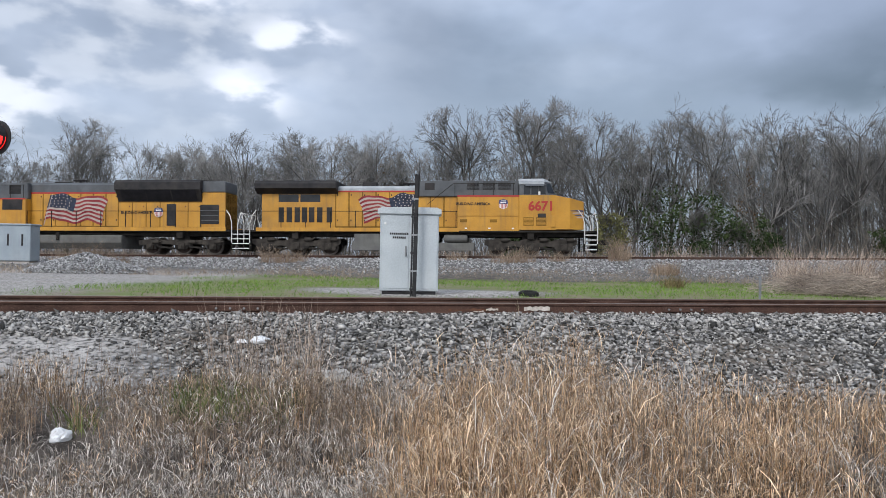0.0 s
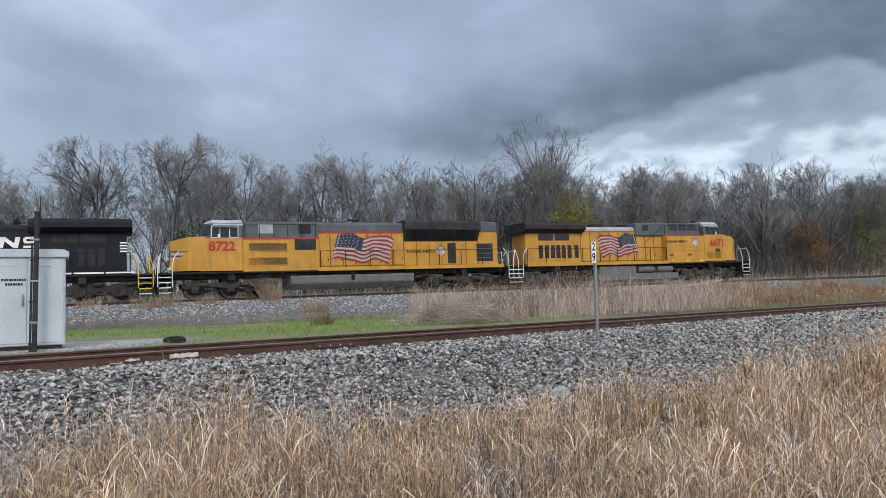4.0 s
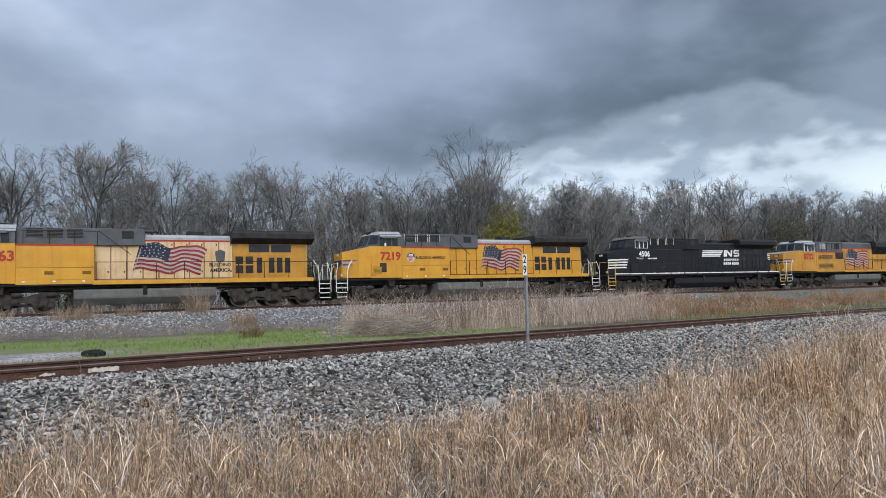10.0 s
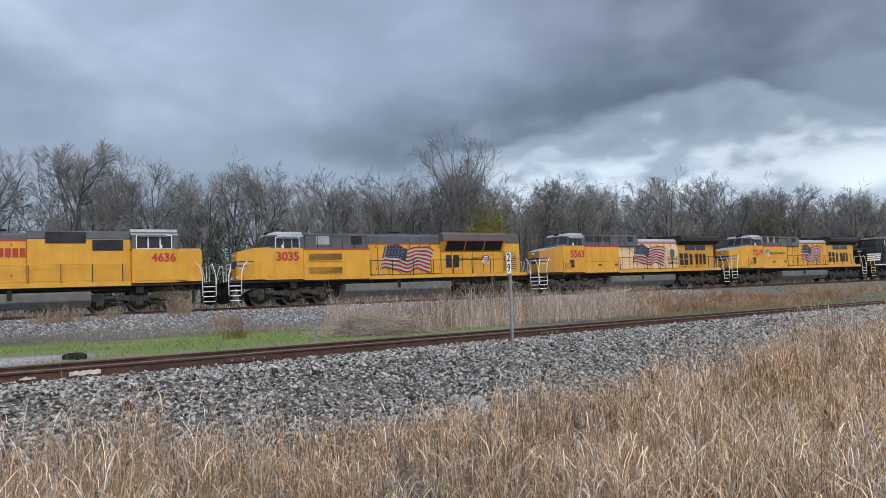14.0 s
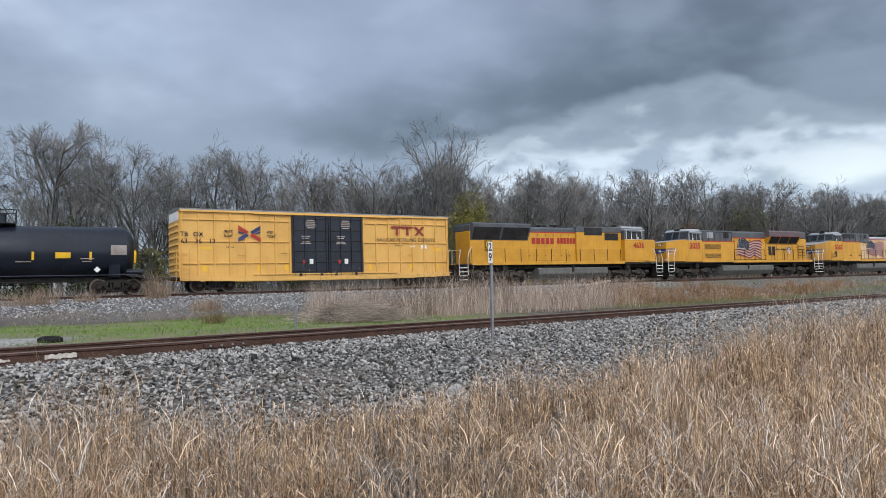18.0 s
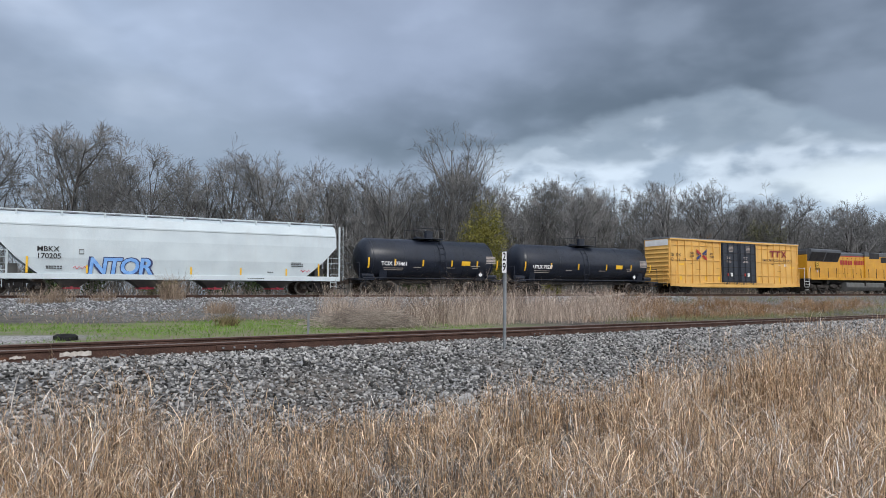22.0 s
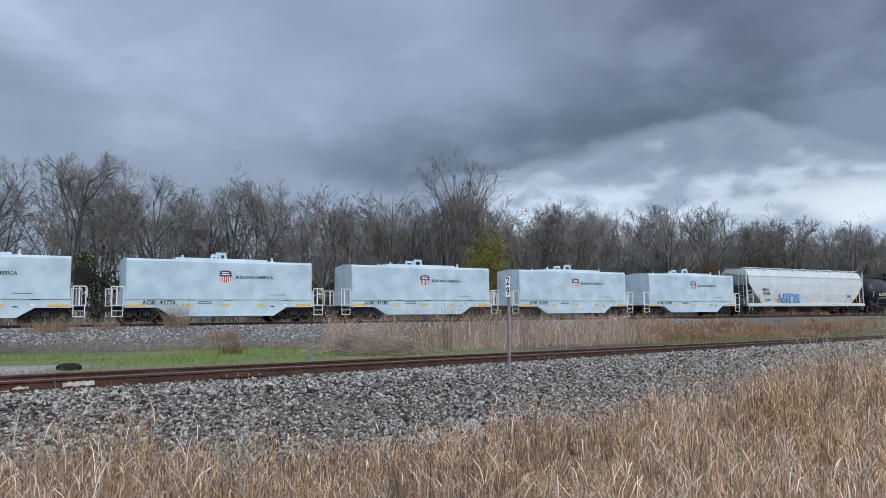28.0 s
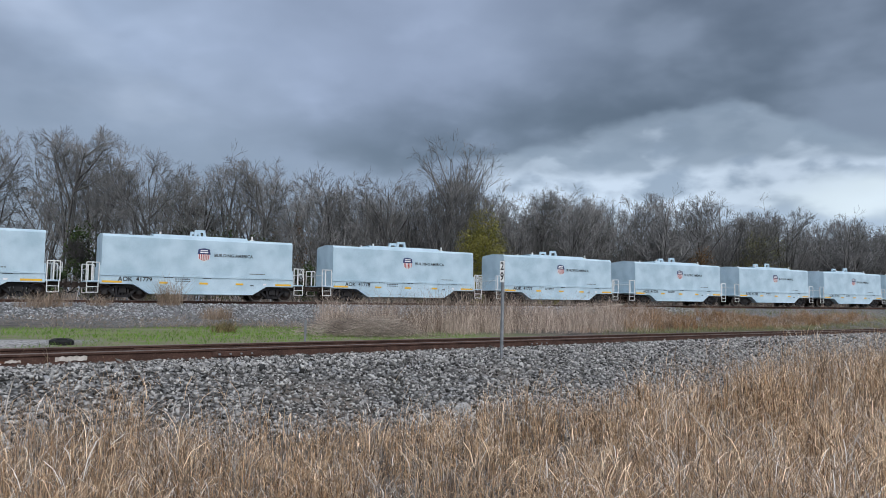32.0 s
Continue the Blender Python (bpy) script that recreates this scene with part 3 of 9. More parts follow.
def ground_material():
    m, nt, b = material("trackside_ground", 0.95)
    N, L = nt.nodes, nt.links
    tc = N.new("ShaderNodeTexCoord")

    def tex(sc, det, off=0.0):
        mp = N.new("ShaderNodeMapping")
        mp.inputs["Location"].default_value = (off, off, 0)
        L.new(tc.outputs["Object"], mp.inputs[0])
        n = N.new("ShaderNodeTexNoise")
        n.inputs["Scale"].default_value, n.inputs["Detail"].default_value = sc, det
        L.new(mp.outputs[0], n.inputs["Vector"])
        return n.outputs[0]

    def mix(f, a, c):
        n = N.new("ShaderNodeMix")
        n.data_type = "RGBA"
        for s, v in ((n.inputs[0], f), (n.inputs[6], a), (n.inputs[7], c)):
            if isinstance(v, tuple):
                s.default_value = (*v, 1)
            else:
                L.new(v, s)
        return n.outputs[2]

    def rng(v, lo, hi):
        n = N.new("ShaderNodeMapRange")
        n.inputs[1].default_value, n.inputs[2].default_value = lo, hi
        L.new(v, n.inputs[0])
        return n.outputs[0]

    at = N.new("ShaderNodeVertexColor")
    at.layer_name = "cover"
    sep = N.new("ShaderNodeSeparateColor")
    L.new(at.outputs[0], sep.inputs[0])
    soil = mix(rng(tex(2.2, 8), 0.38, 0.62), (0.030, 0.023, 0.018), (0.12, 0.098, 0.078))
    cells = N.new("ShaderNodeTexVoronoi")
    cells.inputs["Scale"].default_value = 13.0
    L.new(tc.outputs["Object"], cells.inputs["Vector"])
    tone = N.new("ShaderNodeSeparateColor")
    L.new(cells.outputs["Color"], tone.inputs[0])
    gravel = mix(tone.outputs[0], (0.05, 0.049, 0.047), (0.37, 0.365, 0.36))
    # cell edges darkened: the shade between stones is put into the colour
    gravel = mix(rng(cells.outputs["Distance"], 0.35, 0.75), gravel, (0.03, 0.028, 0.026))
    gravel = mix(rng(tex(0.55, 5, 3), 0.52, 0.68), gravel, mix(rng(tex(9, 5, 2), 0.4, 0.6), (0.075, 0.06, 0.047), (0.21, 0.175, 0.145)))
    green = mix(rng(tex(1.6, 6, 4), 0.4, 0.62), (0.20, 0.175, 0.11), (0.13, 0.18, 0.045))
    pale = mix(rng(tex(3, 6, 9), 0.35, 0.65), (0.36, 0.34, 0.32), (0.50, 0.48, 0.46))
    pale = mix(rng(tex(14, 5, 6), 0.45, 0.62), pale, gravel)
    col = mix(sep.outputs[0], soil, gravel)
    col = mix(sep.outputs[1], col, green)
    col = mix(sep.outputs[2], col, pale)
    L.new(col, b.inputs["Base Color"])
    bp = N.new("ShaderNodeBump")
    bp.inputs["Strength"].default_value, bp.inputs["Distance"].default_value = 0.8, 0.03
    L.new(tex(22, 6), bp.inputs["Height"])
    L.new(bp.outputs[0], b.inputs["Normal"])
    return m


def build_ground():
    xs = axis_steps([(-1500, -200, 130), (-200, -60, 7), (-60, -20, 1.5), (-20, 45, 0.5), (45, 130, 1.5), (130, 300, 10), (300, 1700, 140)])
    ys = axis_steps([(-400, -40, 60), (-40, -4, 4), (-4, 34, 0.45), (34, 52, 0.8), (52, 110, 4), (110, 1800, 130)])
    X, Y = np.meshgrid(xs, ys)
    Z = ground_z(X, Y)
    v = np.stack([X.ravel(), Y.ravel(), Z.ravel()], 1)
    nx, ny = len(xs), len(ys)
    i = np.arange(ny - 1)[:, None] * nx + np.arange(nx - 1)[None]
    f = np.stack([i, i + 1, i + nx + 1, i + nx], -1).reshape(-1, 4)
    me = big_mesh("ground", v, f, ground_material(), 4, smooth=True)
    x, y = v[:, 0], v[:, 1]
    u, s = x * UX + y * UY, -x * UY + y * UX
    wob = 0.8 * hills(x * 0.8, y * 0.8)
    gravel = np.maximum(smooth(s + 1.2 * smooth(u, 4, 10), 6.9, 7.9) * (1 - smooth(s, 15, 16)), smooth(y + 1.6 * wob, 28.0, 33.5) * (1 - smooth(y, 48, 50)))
    green = smooth(s + 0.3 * wob, 15.4, 16.2) * (1 - smooth(y + 1.5 * wob, 26, 30)) * (1 - smooth(x, 13, 20)) * (smooth(x, -14, -8))
    pale = np.maximum(smooth(-(x + 0.5 * wob), 8, 12), smooth(-(u + 0.3 * wob), 1.2, 2.6) * (s < 10.8)) * smooth(s + wob * 0.3, 7.6, 8.6) * (1 - smooth(y, 29, 33)) * 0.9
    pad = (1 - smooth(np.hypot((x + 1.9) * 0.6, y - 18.6) + 0.3 * wob, 1.5, 2.3)) * (s > 15.2)
    pale = np.maximum(pale, pad)
    col = me.color_attributes.new("cover", "FLOAT_COLOR", "POINT")
    rgba = np.stack([gravel, green * (1 - pad), pale, np.ones_like(x)], 1).astype(np.float32)
    col.data.foreach_set("color", rgba.ravel())
    return tagged(new("ground", me), "trackside earth with gravel banks and a strip of green grass", "ground", "", "structure")


build_ground()
RAIL_PROFILE = [(-0.075, -0.186), (0.075, -0.186), (0.075, -0.176), (0.014, -0.160), (0.010, -0.055), (0.036, -0.042), (0.037, -0.012), (0.028, 0.0), (-0.028, 0.0), (-0.037, -0.012), (-0.036, -0.042), (-0.010, -0.055), (-0.014, -0.160), (-0.075, -0.176)]


def rail_shape(length):
    sh = Shape()
    n = len(RAIL_PROFILE)
    cuts = np.linspace(0, length, max(2, int(length / 6) + 1))
    vs = [(x, a, b) for x in cuts for a, b in RAIL_PROFILE]
    k = len(cuts)
    for c in range(k - 1):
        for i in range(n):
            j = (i + 1) % n
            sh.slot = 1 if i in (6, 7, 8) else 0
            if c == 0 and i == 0:
                sh.add(vs, [])
            sh.f.append((c * n + i, c * n + j, (c + 1) * n + j, (c + 1) * n + i))
            sh.m.append(sh.slot)
    sh.slot = 0
    sh.f += [tuple(range(n)), tuple(range(k * n - 1, (k - 1) * n - 1, -1))]
    sh.m += [0, 0]
    return sh


def build_track(name, m, u0, u1, label, tie_step, top):
    root = thing(name, label, "railway track", kind="structure", at=m)
    length = u1 - u0
    for side in (-1, 1):
        part("rail", rail_shape(length), [RUST, top], root, at=pose(u0, side * 0.755, 0))
    tie = fix(Shape().box(-0.115, 0.115, -1.3, 1.3, -0.36, -0.19, 0.02).mesh("tie", TIE))
    plate = fix(Shape().box(-0.09, 0.09, -0.17, 0.17, -0.19, -0.178, 0.004).mesh("tie_plate", RUST))
    n = int(length / tie_step)
    r = random.Random(5)
    for i in range(min(n, 300)):
        x = u0 + (i + 0.5) * length / n
        part("tie", tie, None, root, at=pose(x, r.uniform(-0.05, 0.05), r.uniform(-0.012, 0.002), 0, 0, r.uniform(-1.2, 1.2)))
        if -14 < x < 40 and name == "near_track":
            for side in (-1, 1):
                part("tie_plate", plate, None, root, at=pose(x, side * 0.755, 0))
    return root


near_m = pose(*near_xy(0, NEAR_C), 0, 0, 0, math.degrees(ALPHA))
near_track = build_track("near_track", near_m, -45, 100, "rust-brown railway track on grey crushed-stone ballast", 0.53, RAIL_TOP)
far_m = pose(0, FAR_Y, FAR_Z, 0, -math.degrees(math.atan(GRADE)), math.degrees(SKEW))
far_track = build_track("far_track", far_m, -150, 115, "rusty main-line track on a pale ballast bank", 0.9, RAIL_TOP)

# ---- rolling stock ----
RAIL_SPEED, FRONT_AT_START = 9.882, 7.07
MOVERS = []
_letters = {}


def letter_mesh(text, h, mat, bold=0.0, shear=0.0, space=1.0):
    key = (text, round(h, 3), mat.name, bold, shear, space)
    if key not in _letters:
        cu = bpy.data.curves.new("lettering", "FONT")
        cu.body, cu.size, cu.align_x, cu.align_y = text, h * 1.42, "CENTER", "CENTER"
        cu.offset, cu.shear, cu.space_character, cu.resolution_u = bold * h, shear, space, 3
        tmp = bpy.data.objects.new("tmp", cu)
        me = bpy.data.meshes.new_from_object(tmp)
        bpy.data.objects.remove(tmp)
        me.materials.clear()
        me.materials.append(mat)
        _letters[key] = me
    return _letters[key]


def lettering(text, x, z, h, mat, y, parent, bold=0.02, shear=0.0, space=1.0, name="lettering", label=""):
    return part(name, letter_mesh(text, h, mat, bold, shear, space), None, parent, label, at=pose(x, y, z, 90, 0, 0))


def decal(name, polys, mats, y, parent, label=""):
    """Flat paint on a side wall: polygons of (x, z), each with a material slot."""
    sh = Shape()
    for slot, poly in polys:
        sh.slot = slot
        sh.quad(*[(a, y, b) for a, b in poly])
    return part(name, sh.mesh(name, mats), None, parent, label)


def rect(x0, x1, z0, z1, lean=0.0):
    return [(x0, z0), (x1, z0), (x1 + lean, z1), (x0 + lean, z1)]


def word_bars(x0, x1, z0, z1, n, mat, y, parent, lean=0.0, name="lettering_bar"):
    """Unreadable or private writing: a row of plain bars."""
    w = (x1 - x0) / n
    decal(name, [(0, rect(x0 + i * w + w * 0.12, x0 + (i + 1) * w - w * 0.12, z0, z1, lean)) for i in range(n)], [mat], y, parent)


def flag(x0, x1, z0, z1, y, parent, canton_left=True, faded=False):
    """A waving striped flag painted on the hood."""
    polys, n, w = [], 24, x1 - x0
    h = (z1 - z0) * 0.82

    def zz(t, k):
        wave = 0.19 * math.sin(t * 9.5 + 0.3) * (0.45 + 0.55 * t) - 0.16 * t + 0.05 * math.sin(t * 19 + k * 3)
        return z0 + 0.12 + (z1 - z0 - h) * 0.5 + wave + h * k + 0.06 * math.sin(t * 5)

    def xx(t, k):
        q = x0 + w * (0.10 * k + t * 0.9) + 0.05 * math.sin(k * 6 + 8 * t) * t
        return q if canton_left else x0 + x1 - q

    cant = 0.42
    for s in range(13):
        for i in range(n):
            a, b = i / n, (i + 1) / n
            blue = a < cant and s >= 6
            polys.append((2 if blue else (0 if s % 2 == 0 else 1), [(xx(a, s / 13), zz(a, s / 13)), (xx(b, s / 13), zz(b, s / 13)), (xx(b, (s + 1) / 13), zz(b, (s + 1) / 13)), (xx(a, (s + 1) / 13), zz(a, (s + 1) / 13))]))
    ob = decal("flag_decal", polys, [FLAG_RED, FLAG_WHITE, FLAG_BLUE], y, parent, "faded waving stars and stripes painted on the hood" if faded else "waving stars and stripes painted on the hood")
    stars = []
    for r in range(5):
        for c in range(6):
            t, k = cant * (c + 0.5 + 0.25 * (r % 2)) / 6.4, 6 / 13 + (r + 0.5) / 5 * 7 / 13
            cx, cz, e = xx(t, k), zz(t, k), 0.045
            stars.append((0, [(cx - e, cz), (cx, cz - e), (cx + e, cz), (cx, cz + e)]))
    tagged(decal("flag_stars", stars, [FLAG_WHITE], y - 0.006, ob), "small white stars", kind="stuff")
    pole = (x0 - 0.02, x0 + w * 0.13) if canton_left else (x1 + 0.02, x1 - w * 0.13)
    decal("flag_pole", [(0, [(pole[0] - 0.02, z0), (pole[0] + 0.02, z0), (pole[1] + 0.02, z1), (pole[1] - 0.02, z1)])], [FLAG_WHITE], y - 0.003, ob)


def shield(x, z, h, y, parent):
    """A plain striped badge: navy head, red and white stripes."""
    w = h * 0.86
    ob = decal("badge", [(0, [(x - w * 0.46, z - h * 0.30), (x, z - h * 0.5), (x + w * 0.46, z - h * 0.30), (x + w * 0.5, z + h * 0.12), (x - w * 0.5, z + h * 0.12)])], [WHITE], y, parent, "striped red, white and navy badge")
    decal("badge_head", [(0, [(x - w * 0.55, z + h * 0.05), (x + w * 0.55, z + h * 0.05), (x + w * 0.46, z + h * 0.42), (x, z + h * 0.5), (x - w * 0.46, z + h * 0.42)])], [NAVY], y - 0.004, ob)
    st = w * 0.86 / 11
    decal("badge_stripes", [(0, rect(x - w * 0.43 + i * 2 * st, x - w * 0.43 + (i * 2 + 1) * st, z - h * (0.46 - 0.15 * abs(i - 2.5) / 2.5), z + h * 0.05)) for i in range(6)], [RED], y - 0.004, ob)
    decal("badge_bar", [(0, rect(x - w * 0.34, x + w * 0.34, z + h * 0.15, z + h * 0.24)), (0, rect(x - w * 0.3, x + w * 0.3, z + h * 0.3, z + h * 0.37))], [WHITE], y - 0.008, ob)


def wheelset_mesh(r):
    key = ("wheelset", r)
    if key not in _letters:
        sh = Shape()
        for s in (-1, 1):
            sh.slot = 0
            sh.lathe([(0.085, s * 0.60), (0.20, s * 0.64), (r * 0.55, s * 0.70), (r * 0.83, s * 0.69), (r * 0.86, s * 0.655)], 24)
            sh.lathe([(0.02, s * 0.86), (0.13, s * 0.86), (0.17, s * 0.80), (r * 0.5, s * 0.755), (r * 0.82, s * 0.775)], 24)
            for k in range(5):
                a = k * 2 * math.pi / 5
                sh.cyl((r * 0.62 * math.cos(a), s * 0.752, r * 0.62 * math.sin(a)), (r * 0.62 * math.cos(a), s * 0.778, r * 0.62 * math.sin(a)), 0.035, 6)
            sh.slot = 1
            sh.lathe([(r * 0.82, s * 0.775), (r * 0.86, s * 0.79), (r * 0.985, s * 0.79), (r, s * 0.775), (r * 1.005, s * 0.70), (r * 1.05, s * 0.685), (r * 1.05, s * 0.66), (r * 0.86, s * 0.655)], 24)
        sh.slot = 0
        sh.cyl((0, -0.98, 0), (0, 0.98, 0), 0.075, 10)
        _letters[key] = fix(sh.mesh("wheelset", [WHEEL_RUST, WHEEL_RIM]))
    return _letters[key]


def cached(key, make, mats):
    if key not in _letters:
        _letters[key] = fix(make().mesh(key[0], mats))
    return _letters[key]


def loco_sideframe(style):
    """The cast side frame of a three-axle truck, about its centre."""
    sh = Shape()
    if style == "ge":
        prof = [(-2.75, 0.70), (-2.75, 0.98), (-1.6, 1.02), (-1.25, 0.90), (-0.7, 0.90), (-0.35, 1.02), (0.35, 1.02), (0.7, 0.90), (1.25, 0.90), (1.6, 1.02), (2.75, 0.98), (2.75, 0.70),
                (2.52, 0.60), (2.42, 0.30), (1.58, 0.30), (1.42, 0.52), (1.0, 0.60), (0.58, 0.52), (0.42, 0.30), (-0.42, 0.30), (-0.58, 0.52), (-1.0, 0.60), (-1.42, 0.52), (-1.58, 0.30), (-2.42, 0.30), (-2.52, 0.60)]
    else:
        prof = [(-2.7, 0.62), (-2.7, 0.88), (-2.3, 0.92), (2.3, 0.92), (2.7, 0.88), (2.7, 0.62), (2.4, 0.58), (1.5, 0.58), (1.3, 0.66), (0.7, 0.66), (0.5, 0.58), (-0.5, 0.58), (-0.7, 0.66), (-1.3, 0.66), (-1.5, 0.58), (-2.4, 0.58)]
    return sh.prism(prof, -0.07, 0.07)


def truck3(parent, x, style, mat):
    """A three-axle locomotive truck: bolster, two side frames, three wheelsets with boxes, springs, brake cylinders."""
    t = part("truck", cached(("truck_bolster", mat.name), lambda: Shape().box(-2.4, 2.4, -0.55, 0.55, 0.62, 0.86).box(-0.5, 0.5, -1.0, 1.0, 0.8, 1.2).box(-2.6, -2.45, -0.98, 0.98, 0.66, 0.86).box(2.45, 2.6, -0.98, 0.98, 0.66, 0.86), mat), None, parent, "", at=(x, 0, 0))
    side = SIDE_DUST if mat is UNDER else mat
    frame_me = cached(("side_frame", style, side.name), lambda: loco_sideframe(style), side)

    def jb():
        s = Shape().box(-0.21, 0.21, -0.10, 0.06, -0.20, 0.22, 0.03)
        s.cyl((0, -0.16, 0), (0, 0.0, 0), 0.155, 12).cyl((0, -0.20, 0), (0, -0.15, 0), 0.09, 10)
        return s

    box_me = cached(("journal_box", side.name), jb, side)

    def spring():
        s = Shape()
        for k in range(4):
            s.lathe([(0.075, k * 0.07), (0.10, k * 0.07 + 0.02), (0.10, k * 0.07 + 0.045), (0.075, k * 0.07 + 0.065)], 10, "z")
        return s

    spring_me = cached(("coil_spring", mat.name), spring, mat)
    cyl_me = cached(("brake_cylinder", side.name), lambda: Shape().cyl((-0.22, 0, 0), (0.2, 0, 0), 0.12, 12).cyl((0.2, 0, 0), (0.34, 0, 0), 0.05, 8).box(-0.1, 0.06, -0.02, 0.16, -0.14, 0.12), side)
    arm_me = cached(("link_arm", mat.name), lambda: Shape().prism([(-0.5, -0.05), (0.5, -0.16), (0.52, -0.06), (-0.5, 0.07)], -0.04, 0.04), mat)
    for s in (-1, 1):
        part("side_frame", frame_me, None, t, at=(0, s * 1.06, 0))
        turn = 0 if s < 0 else 180
        for k, q in enumerate((-2.0, 0, 2.0)):
            part("journal_box", box_me, None, t, at=pose(q, s * 1.10, 0.52, 0, 0, turn))
            if style != "ge":
                for e in (-0.34, 0.34):
                    part("coil_spring", spring_me, None, t, at=pose(q + e, s * 1.06, 0.33))
        for q in (-1.0, 1.0):
            part("link_arm", arm_me, None, t, at=pose(q, s * 1.16, 0.5, 0, 0, turn))
        for q in (-1.55, 0.75, 2.35):
            part("brake_cylinder", cyl_me, None, t, at=pose(q, s * 1.2, 0.98 if style == "ge" else 0.80, 0, 0, turn))
    for q in (-2.0, 0.0, 2.0):
        part("wheelset", wheelset_mesh(0.533), None, t, at=(q, 0, 0.533))
    return t


def truck2(parent, x, mat=TRUCK_DARK):
    """A two-axle freight truck: bolster, two cast side frames with a spring nest, two wheelsets."""
    t = part("truck", cached(("freight_bolster", mat.name), lambda: Shape().box(-0.2, 0.2, -1.1, 1.1, 0.42, 0.72).cyl((0, 0, 0.7), (0, 0, 0.86), 0.2, 12).box(-0.82, -0.72, -0.6, 0.6, 0.36, 0.48).box(0.72, 0.82, -0.6, 0.6, 0.36, 0.48), mat), None, parent, "", at=(x, 0, 0))

    def sf():
        s = Shape()
        y0, y1 = -0.07, 0.07
        s.prism([(-1.08, 0.50), (-1.08, 0.66), (-0.72, 0.70), (-0.35, 0.86), (0.35, 0.86), (0.72, 0.70), (1.08, 0.66), (1.08, 0.50), (0.72, 0.56), (0.35, 0.70), (-0.35, 0.70), (-0.72, 0.56)], y0, y1)
        s.prism([(-0.72, 0.54), (-0.60, 0.60), (-0.26, 0.30), (-0.36, 0.20)], y0, y1).prism([(0.72, 0.54), (0.60, 0.60), (0.26, 0.30), (0.36, 0.20)], y0, y1)
        s.box(-0.38, 0.38, y0, y1, 0.17, 0.28, 0.01).box(-0.36, -0.25, y0, y1, 0.26, 0.74, 0.01).box(0.25, 0.36, y0, y1, 0.26, 0.74, 0.01)
        for k in (-0.17, 0.0, 0.17):
            for j in range(5):
                s.lathe([(0.05, 0.29 + j * 0.05), (0.072, 0.30 + j * 0.05), (0.072, 0.32 + j * 0.05), (0.05, 0.335 + j * 0.05)], 8, "z", (k, 0, 0))
        return s

    f_me = cached(("side_frame_freight", mat.name), sf, mat)
    cap_me = cached(("bearing_cap", mat.name), lambda: Shape().box(-0.15, 0.15, -0.06, 0.06, -0.12, 0.13, 0.02).cyl((0, -0.15, 0), (0, 0.0, 0), 0.115, 12).cyl((0, -0.17, 0), (0, -0.15, 0), 0.07, 6), mat)
    for s in (-1, 1):
        part("side_frame", f_me, None, t, at=(0, s * 1.0, 0))
        for q in (-0.89, 0.89):
            part("bearing_cap", cap_me, None, t, at=pose(q, s * 1.02, 0.457, 0, 0, 0 if s < 0 else 180))
    for q in (-0.89, 0.89):
        part("wheelset", wheelset_mesh(0.457), None, t, at=(q, 0, 0.457))
    return t


def coupler(parent, x, d, mat=UNDER):
    """Knuckle coupler with its shank, and the air hose under it; d is the way it points."""
    c = part("coupler", cached(("coupler", d, mat.name), lambda: Shape().box(0, d * 0.55, -0.07, 0.07, 0.78, 0.94).prism([(d * 0.5, -0.18), (d * 0.5, 0.16), (d * 0.78, 0.20), (d * 0.72, 0.02), (d * 0.80, -0.10), (d * 0.66, -0.22)], 0.70, 1.0, "z"), mat), None, parent, "", at=(x, 0, 0))
    part("air_hose", cached(("air_hose", d), lambda: Shape().tube([(d * 0.2, 0.3, 0.75), (d * 0.35, 0.3, 0.5), (d * 0.55, 0.28, 0.40), (d * 0.75, 0.2, 0.46)], 0.028, 6), RUBBER), None, c)


def register(root, centre):
    MOVERS.append((root, centre))


def set_of_rails(parent, pts, mat, r=0.022, name="handrail"):
    part(name, Shape().tube(pts, r, 6), mat, parent)


LOCO = {
    "ge": dict(nose=10.35, cab1=8.65, cab0=6.45, rear=-9.35, hood0=-4.75, flush0=2.75, truck=7.14, tank=(-3.65, 3.75), top=4.62, hoodtop=4.27),
    "ace": dict(nose=10.75, cab1=9.2, cab0=6.85, rear=-10.25, hood0=-3.4, flush0=2.3, truck=7.5, tank=(-3.85, 4.05), top=4.52, hoodtop=4.5),
    "sdm": dict(nose=9.85, cab1=8.6, cab0=6.05, rear=-9.3, hood0=-3.9, flush0=5.9, truck=6.45, tank=(-3.3, 4.0), top=4.58, hoodtop=4.42),
}


